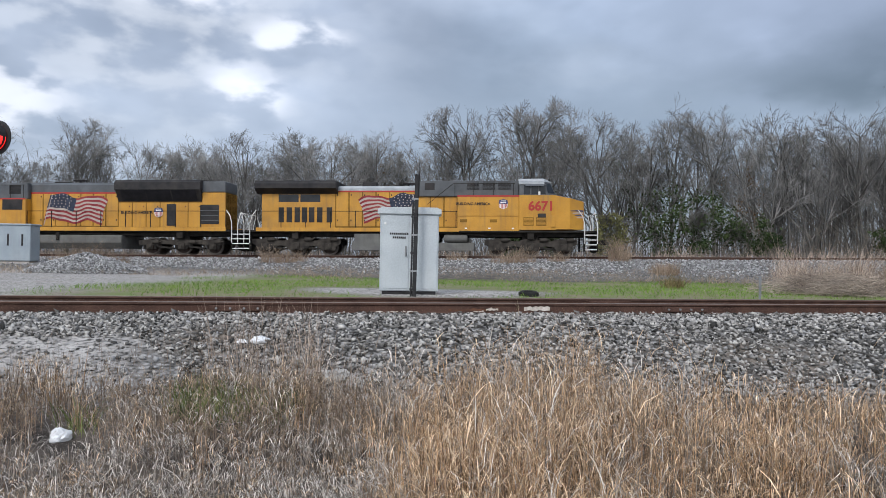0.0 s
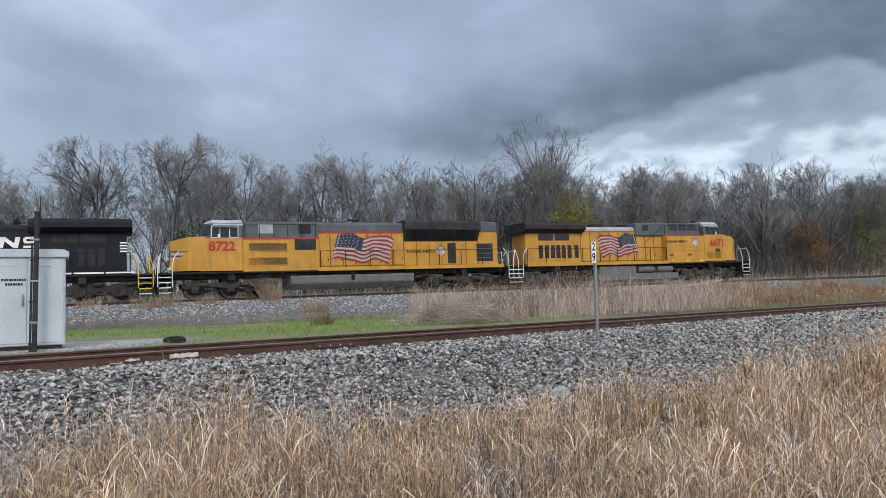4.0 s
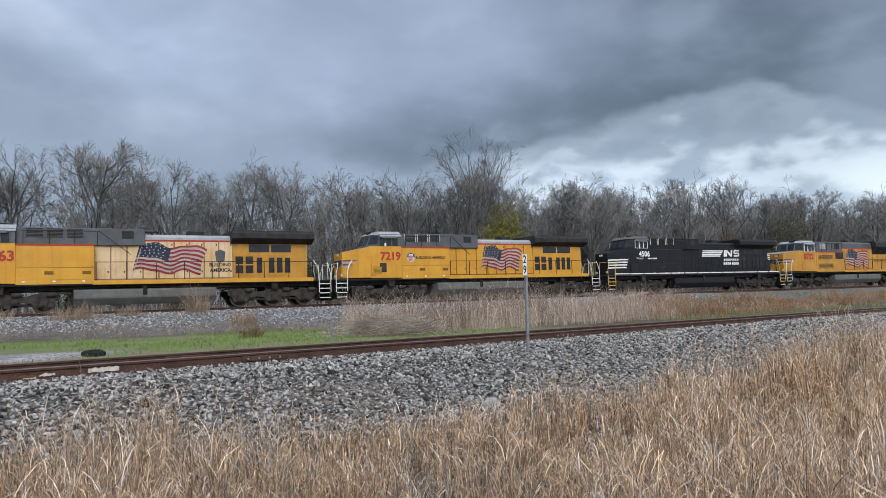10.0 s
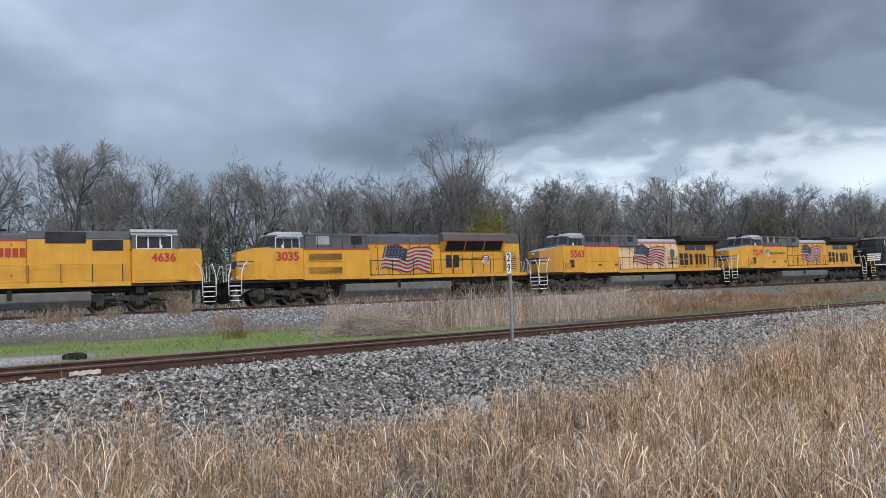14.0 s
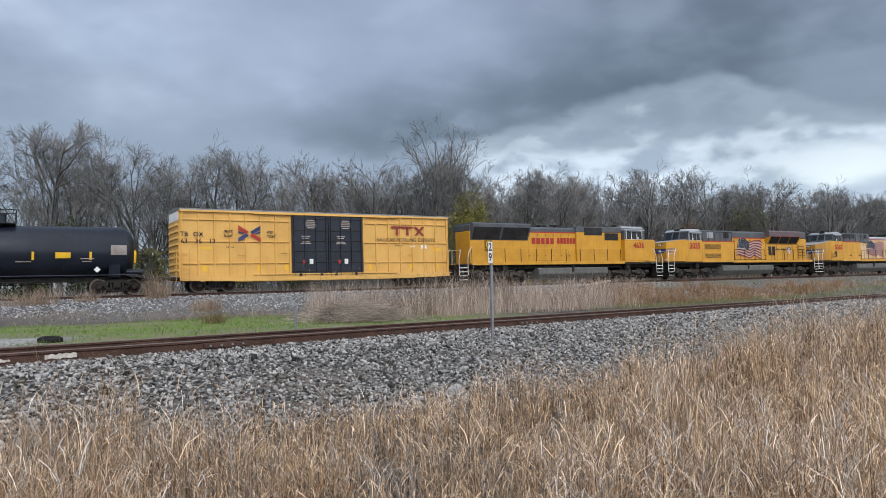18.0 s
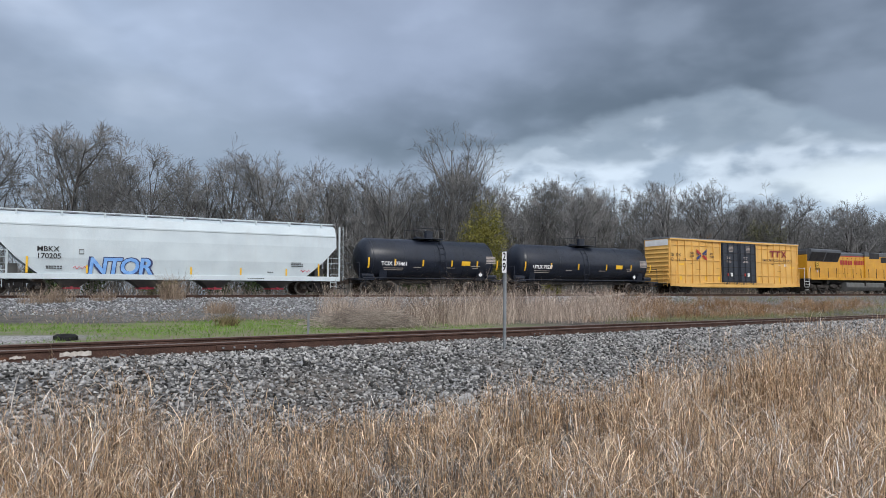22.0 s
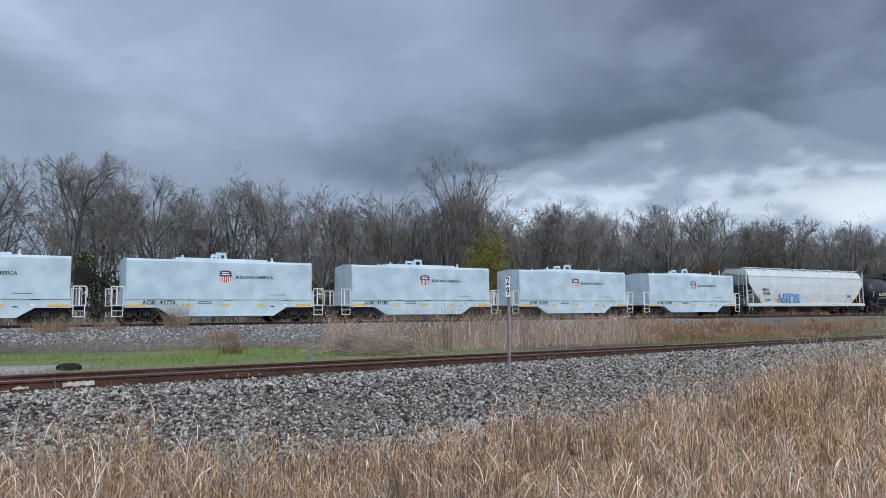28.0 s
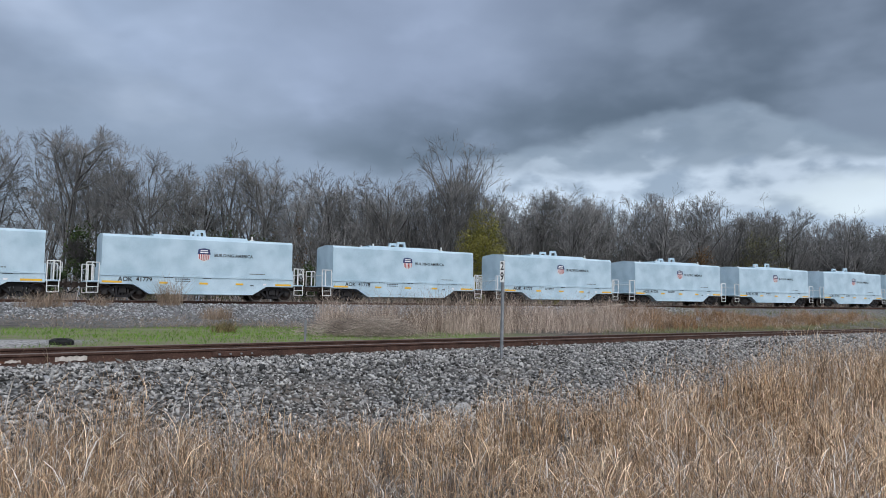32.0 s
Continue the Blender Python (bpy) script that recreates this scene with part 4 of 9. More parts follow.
def locomotive(style, d, centre, label, body, upper, roofmat, railmat, number, number_mat, under=UNDER, tank_mat=FUEL_GREY, faded=None, nose_mat=None, black=False):
    """A six-axle road locomotive; d = 1 has its cab towards +x, d = -1 towards -x. Heights from the rail head."""
    P = LOCO[style]
    root = thing("locomotive", label, "locomotive", "train", at=pose(0, 0, 0))
    nose_mat = nose_mat or body
    X = lambda q: d * q

    def bx(sh, q0, q1, y0, y1, z0, z1, c=0.02):
        return sh.box(X(q0), X(q1), y0, y1, z0, z1, c)

    fr, rr = P["nose"] + 0.75, P["rear"] - 1.35
    part("frame", bx(bx(Shape(), rr, fr, -1.0, 1.0, 1.15, 1.46), rr, fr, -1.5, 1.5, 1.42, 1.52, 0.01), under, root)
    for s in (-1, 1):
        part("side_sill", bx(Shape(), P["rear"] - 0.2, P["flush0"] + 0.1, s * 1.46, s * 1.52, 1.45, 1.68, 0.01), body if not black else BLACK_PAINT, root)
    # pipes and brackets below the walkway
    for s in (-1, 1):
        part("air_pipe", Shape().tube([(X(-4.6), s * 1.25, 1.22), (X(-1), s * 1.3, 1.30), (X(1.4), s * 1.3, 1.36), (X(4.4), s * 1.28, 1.25)], 0.04, 6), under, root)
        for q in (P["truck"], -P["truck"]):
            part("bolster_bracket", bx(Shape(), q - 0.2, q + 0.2, s * 1.05, s * 1.4, 1.0, 1.45), under, root)
    # fuel tank, lower edges cut off
    t0, t1 = P["tank"]
    prof = [(-1.46, 0.70), (-1.48, 0.78), (-1.48, 1.10), (-1.38, 1.20), (1.38, 1.20), (1.48, 1.10), (1.48, 0.78), (1.46, 0.70), (1.15, 0.36), (-1.15, 0.36)]
    if number == "6671":
        tk = part("fuel_tank", Shape().prism([(-1.42, 0.32), (-1.42, 0.78), (1.42, 0.78), (1.42, 0.32)], X(t0), X(t1), "x"), tank_mat, root, "low grey fuel tank below two air reservoirs")
        for s in (-1, 1):
            for a, b in ((0.1, 1.7), (1.9, 3.4)):
                part("air_reservoir", Shape().lathe([(0.02, X(a)), (0.2, X(a) + d * 0.05), (0.25, X(a) + d * 0.15), (0.25, X(b) - d * 0.15), (0.2, X(b) - d * 0.05), (0.02, X(b))], 14, "x", (0, s * 1.15, 1.06)), tank_mat, tk)
            part("battery_box", bx(Shape(), -3.5, -0.2, s * 0.6, s * 1.42, 0.76, 1.32), tank_mat, tk)
    else:
        tk = part("fuel_tank", Shape().prism(prof, X(t0), X(t1), "x"), tank_mat, root, "grey fuel tank with cut-off lower edges")
        part("filler_pipe", bx(Shape(), 0.1, 0.32, -1.54, -1.47, 0.85, 1.36), under, tk)
        for q in (t0 + 0.06, t1 - 0.06):
            part("tank_band", Shape().prism([(a * 1.012, b) for a, b in prof], X(q - 0.04), X(q + 0.04), "x"), tank_mat, tk)
    # trucks
    for q in (P["truck"], -P["truck"]):
        truck3(root, X(q), style, under)
    # ends: pilot plates, plough, couplers, steps, grab rails
    for e, q in ((1, fr), (-1, rr)):
        part("pilot", Shape().prism([(-1.45, 0.32), (-1.45, 1.5), (1.45, 1.5), (1.45, 0.32), (0.5, 0.22), (-0.5, 0.22)], X(q), X(q - e * 0.08), "x"), under, root)
        coupler(root, X(q - e * 0.1), d * e, under)
        for s in (-1, 1):
            wm = under if not black else BLACK_PAINT
            sw = part("step_stringer", bx(Shape(), q - e * 0.80, q - e * 0.74, s * 0.95, s * 1.5, 0.30, 1.5), wm, root)
            part("step_stringer", bx(Shape(), q - e * 0.06, q, s * 0.95, s * 1.5, 0.30, 1.5), wm, root)
            for k in range(4):
                part("tread", bx(Shape(), q - e * 0.73, q - e * 0.07, s * 1.1, s * 1.52, 0.38 + k * 0.29, 0.43 + k * 0.29, 0.008), RAIL_WHITE if k % 3 == 0 or not black else RAIL_YELLOW, sw)
            hz = 2.62
            set_of_rails(root, [(X(q - e * 0.02), s * 1.5, 0.75), (X(q - e * 0.02), s * 1.5, 1.9), (X(q - e * 0.14), s * 1.48, 2.35), (X(q - e * 0.2), s * 1.40, hz)], railmat, 0.024, "grab_rail")
            set_of_rails(root, [(X(q - e * 0.78), s * 1.5, 0.75), (X(q - e * 0.78), s * 1.5, 1.9), (X(q - e * 0.9), s * 1.48, 2.4), (X(q - e * 1.15), s * 1.46, 2.75)], railmat, 0.024, "grab_rail")
        set_of_rails(root, [(X(q - e * 0.15), -1.4, 2.55), (X(q - e * 0.15), -0.4, 2.55), (X(q - e * 0.15), -0.35, 1.5)], railmat, 0.02, "end_rail")
        set_of_rails(root, [(X(q - e * 0.15), 1.4, 2.55), (X(q - e * 0.15), 0.4, 2.55), (X(q - e * 0.15), 0.35, 1.5)], railmat, 0.02, "end_rail")
    # nose
    n1, c1, c0 = P["nose"], P["cab1"], P["cab0"]
    nz = 3.45 if style == "ge" else 3.5
    top = P["top"]
    split = 3.66 if style == "ge" else 3.5
    tapered = style != "sdm"
    plan = [(c1 - 0.25, 1.44), (n1 - 0.9, 1.36), (n1, 0.72)] if tapered else [(c1 - 0.25, 1.42), (n1 - 0.1, 1.42), (n1, 1.36)]
    tops = [nz + (0.22 if style == "ge" else 0.06), nz + 0.03, nz - 0.14] if tapered else [nz, nz, nz - 0.12]

    def loft(sh, low, high, zl, zh):
        """A solid between two outlines of (q, half width), each with its own height."""
        k = len(low)
        zl = zl if isinstance(zl, (list, tuple)) else [zl] * k
        zh = zh if isinstance(zh, (list, tuple)) else [zh] * k
        vs = []
        for pl, zz in ((low, zl), (high, zh)):
            vs += [(X(q), -w, z) for (q, w), z in zip(pl, zz)] + [(X(q), w, z) for (q, w), z in zip(pl, zz)]
        fs = []
        for i in range(k - 1):
            fs += [(i, i + 1, i + 1 + 2 * k, i + 2 * k), (k + i + 1, k + i, 3 * k + i, 3 * k + i + 1), (2 * k + i, 2 * k + i + 1, 3 * k + i + 1, 3 * k + i), (i + 1, i, k + i, k + i + 1)]
        fs += [(k - 1, 2 * k - 1, 4 * k - 1, 3 * k - 1), (k, 0, 2 * k, 3 * k)]
        return sh.add(vs, fs)

    def beside_nose(q):
        """The half width of the nose at q."""
        return float(np.interp(q, [p for p, _ in plan], [w for _, w in plan]))

    nose = part("nose", loft(Shape(), plan, plan, 1.62, tops), nose_mat, root, "tapered nose with angled corners" if tapered else "")
    inner = [(q - (0.06 if i == 2 else 0.0), w - 0.07) for i, (q, w) in enumerate(plan)]
    part("nose_deck", loft(Shape(), inner, inner, [z - 0.05 for z in tops], [z + 0.015 for z in tops]), roofmat if not black else upper, nose, "pale grey top of the nose" if not black else "")
    part("nose_door", bx(Shape(), n1, n1 + 0.03, -0.55, 0.1, 1.7, 3.1), nose_mat, nose)
    for s in (-1, 1):
        part("ditch_light", Shape().cyl((X(n1 - 0.1), s * 0.62, 1.78), (X(n1 + 0.06), s * 0.62, 1.78), 0.10, 12), HEADLAMP, nose)
        part("headlight", Shape().cyl((X(n1 - 0.05), s * 0.11, 3.16), (X(n1 + 0.05), s * 0.11, 3.16), 0.09, 12), HEADLAMP, nose)
    part("light_plate", bx(Shape(), n1, n1 + 0.02, -0.28, 0.28, 3.04, 3.28, 0.006), DARK_TXT, nose)

    def nose_bar(name, q0, q1, z0, z1, mat, lean=0.0, label=""):
        """A painted bar that follows the side of the nose."""
        sh = Shape()
        cuts = sorted({q0, q1, *[q for q, _ in plan if q0 < q < q1]})
        for p, q in zip(cuts, cuts[1:]):
            yp, yq = -beside_nose(p) - 0.014, -beside_nose(q) - 0.014
            lp, lq = (lean if p == q0 else 0.0), (lean if q == q0 else 0.0)
            sh.quad((X(p), yp, z0), (X(q), yq, z0), (X(q + lq), yq, z1), (X(p + lp), yp, z1))
        return part(name, sh.mesh(name, mat), None, nose, label)

    if black:
        for i in range(4):
            nose_bar("nose_stripe", n1 - 1.35 - i * 0.07, n1 - 0.02, 2.06 + i * 0.21, 2.17 + i * 0.21, WHITE, 0.0, "white chevron bar beside the nose")
    elif style != "sdm":
        part("wing_emblem", Shape().prism([(-0.7, 2.55), (-0.2, 2.35), (0.2, 2.35), (0.7, 2.55), (0.7, 2.8), (-0.7, 2.8)], X(n1 + 0.032), X(n1 + 0.038), "x"), NAVY, nose)
        for i in range(4):
            nose_bar("wing_bar", n1 - 0.86 + i * 0.14, n1 - 0.02, 2.70 - i * 0.13, 2.79 - i * 0.13, NAVY if i % 2 == 0 else FLAG_WHITE, -0.05, "navy and white wing bar")
    # cab
    cab_plan = [(c0, 1.5), (c1 - 0.35, 1.5), (c1, 1.40)]
    cab = part("cab", loft(Shape(), cab_plan, cab_plan, 1.58, split), body, root)
    if tapered:
        sill, brow, zs, zb = [(c0, 1.48), (c1 - 0.5, 1.48), (c1 + 0.02, 0.80)], [(c0, 1.42), (c1 - 0.72, 1.42), (c1 - 0.32, 0.74)], split - 0.01, top - 0.16
    else:
        sill, brow, zs, zb = [(c0, 1.48), (c1 - 0.1, 1.48), (c1, 1.40)], [(c0, 1.45), (c1 - 0.1, 1.45), (c1, 1.36)], split - 0.01, top - 0.14
    part("cab_top", loft(Shape(), sill, brow, zs, zb), upper, cab)
    rf = Shape().prism([(-1.5, top - 0.26), (-1.12, top + 0.05), (1.12, top + 0.05), (1.5, top - 0.26), (1.5, top - 0.32), (-1.5, top - 0.32)], X(c0 - 0.03), X(c1 - (0.72 if tapered else 0.1)), "x")
    part("cab_roof", rf, roofmat, cab)
    if tapered:
        visor = [(c1 - 0.76, 1.40), (c1 - 0.70, 1.40), (c1 - 0.22, 0.74)]
        crown = [(c1 - 0.76, 1.10), (c1 - 0.70, 1.08), (c1 - 0.40, 0.60)]
        part("visor", loft(Shape(), visor, crown, zb - 0.01, [top + 0.045, top + 0.04, top - 0.02]), roofmat if not black else FUEL_GREY, cab, "rounded brow over the windshield")
    w0, w1, wz0, wz1 = c0 + 0.22, c1 - (0.60 if tapered else 0.42), split + 0.03, top - 0.36
    for s in (-1, 1):
        n = 3
        for k in range(n):
            a, b = w0 + (w1 - w0) * k / n + 0.03, w0 + (w1 - w0) * (k + 1) / n - 0.03
            wd = part("window", bx(Shape(), a, b, s * 1.475, s * 1.495, wz0, wz1, 0.004), GLASS_DARK, cab, "dark cab side window")
            fm = RAIL_WHITE if (black or (k != 1 and style == "ace") or style == "sdm") else upper
            fs = Shape()
            for (qa, qb, za, zb_) in ((a - 0.03, a + 0.01, wz0 - 0.03, wz1 + 0.03), (b - 0.01, b + 0.03, wz0 - 0.03, wz1 + 0.03), (a, b, wz1, wz1 + 0.03), (a, b, wz0 - 0.03, wz0)):
                bx(fs, qa, qb, s * 1.47, s * 1.51, za, zb_, 0.004)
            part("window_frame", fs, fm, wd)
        part("sunshade", Shape().prism([(s * 1.48, wz1 + 0.07), (s * 1.70, wz1 - 0.06), (s * 1.70, wz1 - 0.09), (s * 1.48, wz1 + 0.03)], X(c0 + 0.35), X(c1 - 0.75), "x"), LOCO_GREY if not black else roofmat, cab)
        part("mirror", bx(Shape(), c1 - 1.08, c1 - 0.96, s * 1.52, s * 1.60, wz0 - 0.05, wz0 + 0.18), RAIL_WHITE, cab)

    def pane(p, q, yp, yq, name, mat, off, h0, h1, parent):
        """A quad on the sloping face over the edge from outline point p to q, between two shares of its height."""
        def at(a, ya, h):
            lo, hi = sill[a], brow[a]
            return Vector((X(lo[0] + (hi[0] - lo[0]) * h), ya * (lo[1] + (hi[1] - lo[1]) * h), zs + (zb - zs) * h))
        c = [at(p, yp, h0), at(q, yq, h0), at(q, yq, h1), at(p, yp, h1)]
        mid = sum(c, Vector()) / 4
        nrm = (c[1] - c[0]).cross(c[3] - c[0]).normalized()
        if nrm.x * d < 0:
            nrm = -nrm
        sh = Shape()
        sh.quad(*[mid + (v - mid) * 0.84 + nrm * off for v in c])
        return part(name, sh.mesh(name, mat), None, parent)

    for s in (-1, 1):
        if tapered:
            pane(1, 2, s, s, "windshield", GLASS_DARK, 0.012, 0.12, 0.94, cab)
        pane(2, 2, s, s * 0.04, "windshield", GLASS_DARK, 0.012, 0.12, 0.94, cab)
    if tapered and not black:
        part("number_board", bx(Shape(), c1 - 0.42, c1 - 0.30, -0.68, -0.12, top - 0.10, top + 0.06, 0.01), DARK_TXT, cab)
    part("horn", Shape().cyl((X(c0 + 0.5), 0.2, top + 0.05), (X(c0 + 0.5), 0.2, top + 0.2), 0.03, 6).cyl((X(c0 + 0.3), 0.2, top + 0.2), (X(c0 + 0.8), 0.2, top + 0.2), 0.05, 8, 0.09), under, cab)
    # machinery room flush with the sides, behind the cab
    f0 = P["flush0"]
    hood_w = 0.98 if style != "ge" else 0.95
    ht = P["hoodtop"]
    low = 1.47
    if style == "sdm":
        bits = [("machine_room", f0 - 4.9, c0, 1.15, 1.58, 4.05, body), ("machine_room_top", f0 - 4.9, c0, 1.15, 4.05, 4.5, upper)]
    else:
        bits = [("machine_room", f0, c0, 1.5, low, split - 0.05, body), ("machine_room_top", f0 - (2.6 if style == "ge" else 0.0), c0, 1.12 if style == "ge" else 1.3, split - 0.06, top - 0.06, upper)]
    for nm, a, b, w, z0, z1, mt in bits:
        mr = part(nm, bx(Shape(), a, b, -w, w, z0, z1, 0.04), mt, root)
    if style == "ge":
        for k in range(3):
            vs = bx(Shape(), 3.3 + k * 0.95, 4.05 + k * 0.95, -1.135, -1.115, 4.02, 4.5, 0.005)
            vt = part("vent", vs, SOOT, root)
            for j in range(6):
                part("vent_bar", bx(Shape(), 3.3 + k * 0.95, 4.05 + k * 0.95, -1.15, -1.135, 4.05 + j * 0.075, 4.075 + j * 0.075, 0.004), upper, vt)
            for e in (3.27 + k * 0.95, 4.06 + k * 0.95):
                part("vent_post", bx(Shape(), e, e + 0.03, -1.16, -1.12, 4.0, 4.52, 0.004), RAIL_WHITE if black or number == "7219" else upper, vt)
        part("grille", bx(Shape(), 0.75, 1.35, -1.14, -1.12, 4.0, 4.42, 0.005), SOOT, root)
        set_of_rails(root, [(X(6.2), -1.46, 4.35), (X(2.5), -1.46, 4.35), (X(0.9), -1.2, 3.1)], under, 0.018, "catwalk_rail")
        for q in (6.1, 4.9, 3.7, 2.6):
            set_of_rails(root, [(X(q), -1.46, 3.55), (X(q), -1.46, 4.35)], under, 0.018, "catwalk_post")
        for k in range(2):
            part("panel", bx(Shape(), 3.0 + k * 1.75, 4.65 + k * 1.75, -1.515, -1.5, 1.75, 2.35 + 0.9 * 0, 0.006), body, root)
        for k in range(5):
            part("door", bx(Shape(), 2.85 + k * 0.72, 3.5 + k * 0.72, -1.512, -1.5, 2.42, 3.45, 0.006), body, root)
        part("cab_locker", bx(Shape(), c1 - 1.1, c1 - 0.62, -1.515, -1.5, 1.95, 2.55, 0.006), SOOT if not black else BLACK_PAINT, root)
        part("cab_vent", bx(Shape(), c1 - 0.45, c1 - 0.05, -1.515, -1.43, 1.75, 2.45, 0.006), body, root)
        for k, q in enumerate((c0 + 0.25, c0 + 1.0) if number == "6671" else (c0 + 1.45,)):
            gr = part("cab_grille", bx(Shape(), q, q + 0.6, -1.522, -1.508, 1.82, 2.32, 0.006), YELLOW_SEAM if not black else SOOT, root)
            for j in range(6):
                part("grille_bar", bx(Shape(), q + 0.03, q + 0.57, -1.53, -1.52, 1.86 + j * 0.075, 1.895 + j * 0.075, 0.003), body, gr)
        for q in (3.2, 4.6, 6.0):
            part("label_plate", bx(Shape(), q, q + 0.14, -1.522, -1.512, 1.62, 1.70, 0.003), RAIL_WHITE, root)
        for q in (2.92, 4.7):
            part("panel_vent", bx(Shape(), q, q + 0.42, -1.526, -1.512, 2.02, 2.2, 0.004), YELLOW_SEAM if not black else SOOT, root)
        part("seam", bx(Shape(), 2.8, 6.4, -1.508, -1.498, 2.375, 2.395, 0.002), YELLOW_SEAM if not black else SOOT, root)
    elif style == "ace":
        for k, (z0, z1) in enumerate(((2.72, 3.15), (1.88, 2.3))):
            g = part("grille", bx(Shape(), 4.25, 6.5, -1.515, -1.5, z0, z1, 0.005), SOOT if number == "8722" else DARK_TXT, root)
            for j in range(7):
                part("grille_slat", bx(Shape(), 4.25, 6.5, -1.53, -1.51, z0 + 0.02 + j * 0.06, z0 + 0.045 + j * 0.06, 0.004), body, g)
            fs = Shape()
            bx(fs, 4.2, 6.55, -1.54, -1.5, z1, z1 + 0.06, 0.006)
            bx(fs, 4.2, 6.55, -1.54, -1.5, z0 - 0.06, z0, 0.006)
            bx(fs, 4.2, 4.26, -1.54, -1.5, z0, z1, 0.006)
            bx(fs, 6.49, 6.55, -1.54, -1.5, z0, z1, 0.006)
            part("grille_frame", fs, body, g)
        part("access_door", bx(Shape(), 2.45, 4.05, -1.515, -1.5, 1.75, 3.3, 0.006), body, root)
        if number == "8722":
            part("dark_grille", bx(Shape(), 2.5, 3.8, -1.53, -1.5, 2.75, 3.4, 0.006), SOOT, root)
        part("cab_locker", bx(Shape(), 7.0, 9.0, -1.515, -1.5, 1.75, 2.35, 0.006), body, root)
        set_of_rails(root, [(X(6.8), -1.44, 4.3), (X(2.4), -1.44, 4.3)], under, 0.018, "catwalk_rail")
        for k in range(6):
            set_of_rails(root, [(X(2.5 + k * 0.84), -1.44, 3.45), (X(2.5 + k * 0.84), -1.44, 4.3)], under, 0.018, "catwalk_post")
        for q0, q1 in ((5.0, 5.9), (2.75, 3.5)):
            part("roof_grille", bx(Shape(), q0, q1, -1.32, -1.3, 3.75, 4.3, 0.006), SOOT if q0 < 4 else ROOF_GREY, root)
    else:
        part("blower_grille", bx(Shape(), 1.85, 3.8, -1.17, -1.15, 3.82, 4.45, 0.006), SOOT, root)
        part("intake_grille", bx(Shape(), 4.1, 5.65, -1.17, -1.15, 3.42, 4.02, 0.006), SOOT, root)
        for k in range(3):
            part("equipment_door", bx(Shape(), 1.3 + k * 1.55, 2.75 + k * 1.55, -1.165, -1.15, 1.8, 3.3, 0.006), body, root)
        part("cab_skirt", bx(Shape(), c0 + 0.05, c1 + 0.4, -1.52, -1.42, 1.7, 2.45, 0.01), body, root)
    # long hood, with its upper grey band and doors
    h0, r0 = P["hood0"], P["rear"]
    hs = f0 if style == "ge" else (f0 if style == "ace" else f0 - 4.9)
    band = ht - 0.32 if style == "ge" else (3.86 if style == "ace" else 4.02)
    lower_mat = faded or body
    # behind yellow doors the core is coloured dark, as shade in the gaps
    part("hood", bx(Shape(), h0 if faded else r0, hs, -hood_w, hood_w, 1.58, band, 0.03), BLACK_PAINT if black else FADED_SEAM if faded else YELLOW_SEAM if style != "sdm" else lower_mat, root)
    if style == "ge" and not faded and not black:
        part("hood_end", bx(Shape(), r0 - 0.012, h0 - 0.01, -hood_w - 0.012, hood_w + 0.012, 1.6, band, 0.03), body, root)
    if faded:
        part("hood_end", bx(Shape(), r0, h0, -hood_w, hood_w, 1.58, band, 0.03), YELLOW_DIRTY, root)
    part("hood_top", Shape().prism([(-hood_w, band), (-hood_w, ht - 0.16), (-hood_w + 0.2, ht), (hood_w - 0.2, ht), (hood_w, ht - 0.16), (hood_w, band)], X(h0), X(hs), "x"), ROOF_GREY if style == "ge" and not black else upper, root)
    n = int((hs - h0) / 0.78)
    for s in (-1, 1):
        for k in range(n):
            a = h0 + (hs - h0) * k / n
            dr = part("hood_door", bx(Shape(), a + 0.04, a + (hs - h0) / n - 0.04, s * hood_w, s * (hood_w + 0.018), 1.78, band - 0.08, 0.008), lower_mat, root)
            if s < 0:
                part("latch", bx(Shape(), a + 0.1, a + 0.16, s * (hood_w + 0.016), s * (hood_w + 0.04), 2.1, 2.2, 0.005), DARK_TXT if not black else UNDER, dr)
                part("latch", bx(Shape(), a + 0.1, a + 0.16, s * (hood_w + 0.016), s * (hood_w + 0.04), band - 0.3, band - 0.2, 0.005), DARK_TXT if not black else UNDER, dr)
    # radiators
    if style == "ge":
        rad = part("radiator_housing", Shape().prism([(-1.0, 3.78), (-1.56, 4.08), (-1.56, 4.36), (-1.42, 4.52), (1.42, 4.52), (1.56, 4.36), (1.56, 4.08), (1.0, 3.78)], X(r0 - 0.3), X(h0 + 0.15), "x"), SOOT if not black else BLACK_PAINT, root, "black overhanging radiator housing")
        part("radiator_deck", bx(Shape(), r0, h0, -1.2, 1.2, 4.52, 4.58), SOOT, rad)
        for k in range(2):
            part("radiator_screen", bx(Shape(), -8.3 + k * 1.35, -7.05 + k * 1.35, -hood_w - 0.02, -hood_w + 0.02, 3.28, 3.75, 0.006), GLASS_DARK if not black else SOOT, root)
        cols = [-8.25, -7.75, -7.25, -6.5, -5.95, -5.35]
        if number == "6671":
            cols = [-8.3, -7.8, -7.3, -6.85, -6.4, -5.9, -5.3]
        for i, q in enumerate(cols):
            w = 0.34 if i < 4 or number == "6671" else 0.46
            dv = part("louvre_door", bx(Shape(), q - 0.05, q + w + 0.05, -hood_w - 0.022, -hood_w, 1.85, 3.2, 0.006), YELLOW_DIRTY if faded else body, root)
            for z0, z1 in (((2.02, 2.95),) if i < 4 or number == "6671" else ((2.0, 2.48), (2.56, 3.02))):
                part("louvre", bx(Shape(), q, q + w, -hood_w - 0.034, -hood_w - 0.02, z0, z1, 0.004), SOOT, dv)
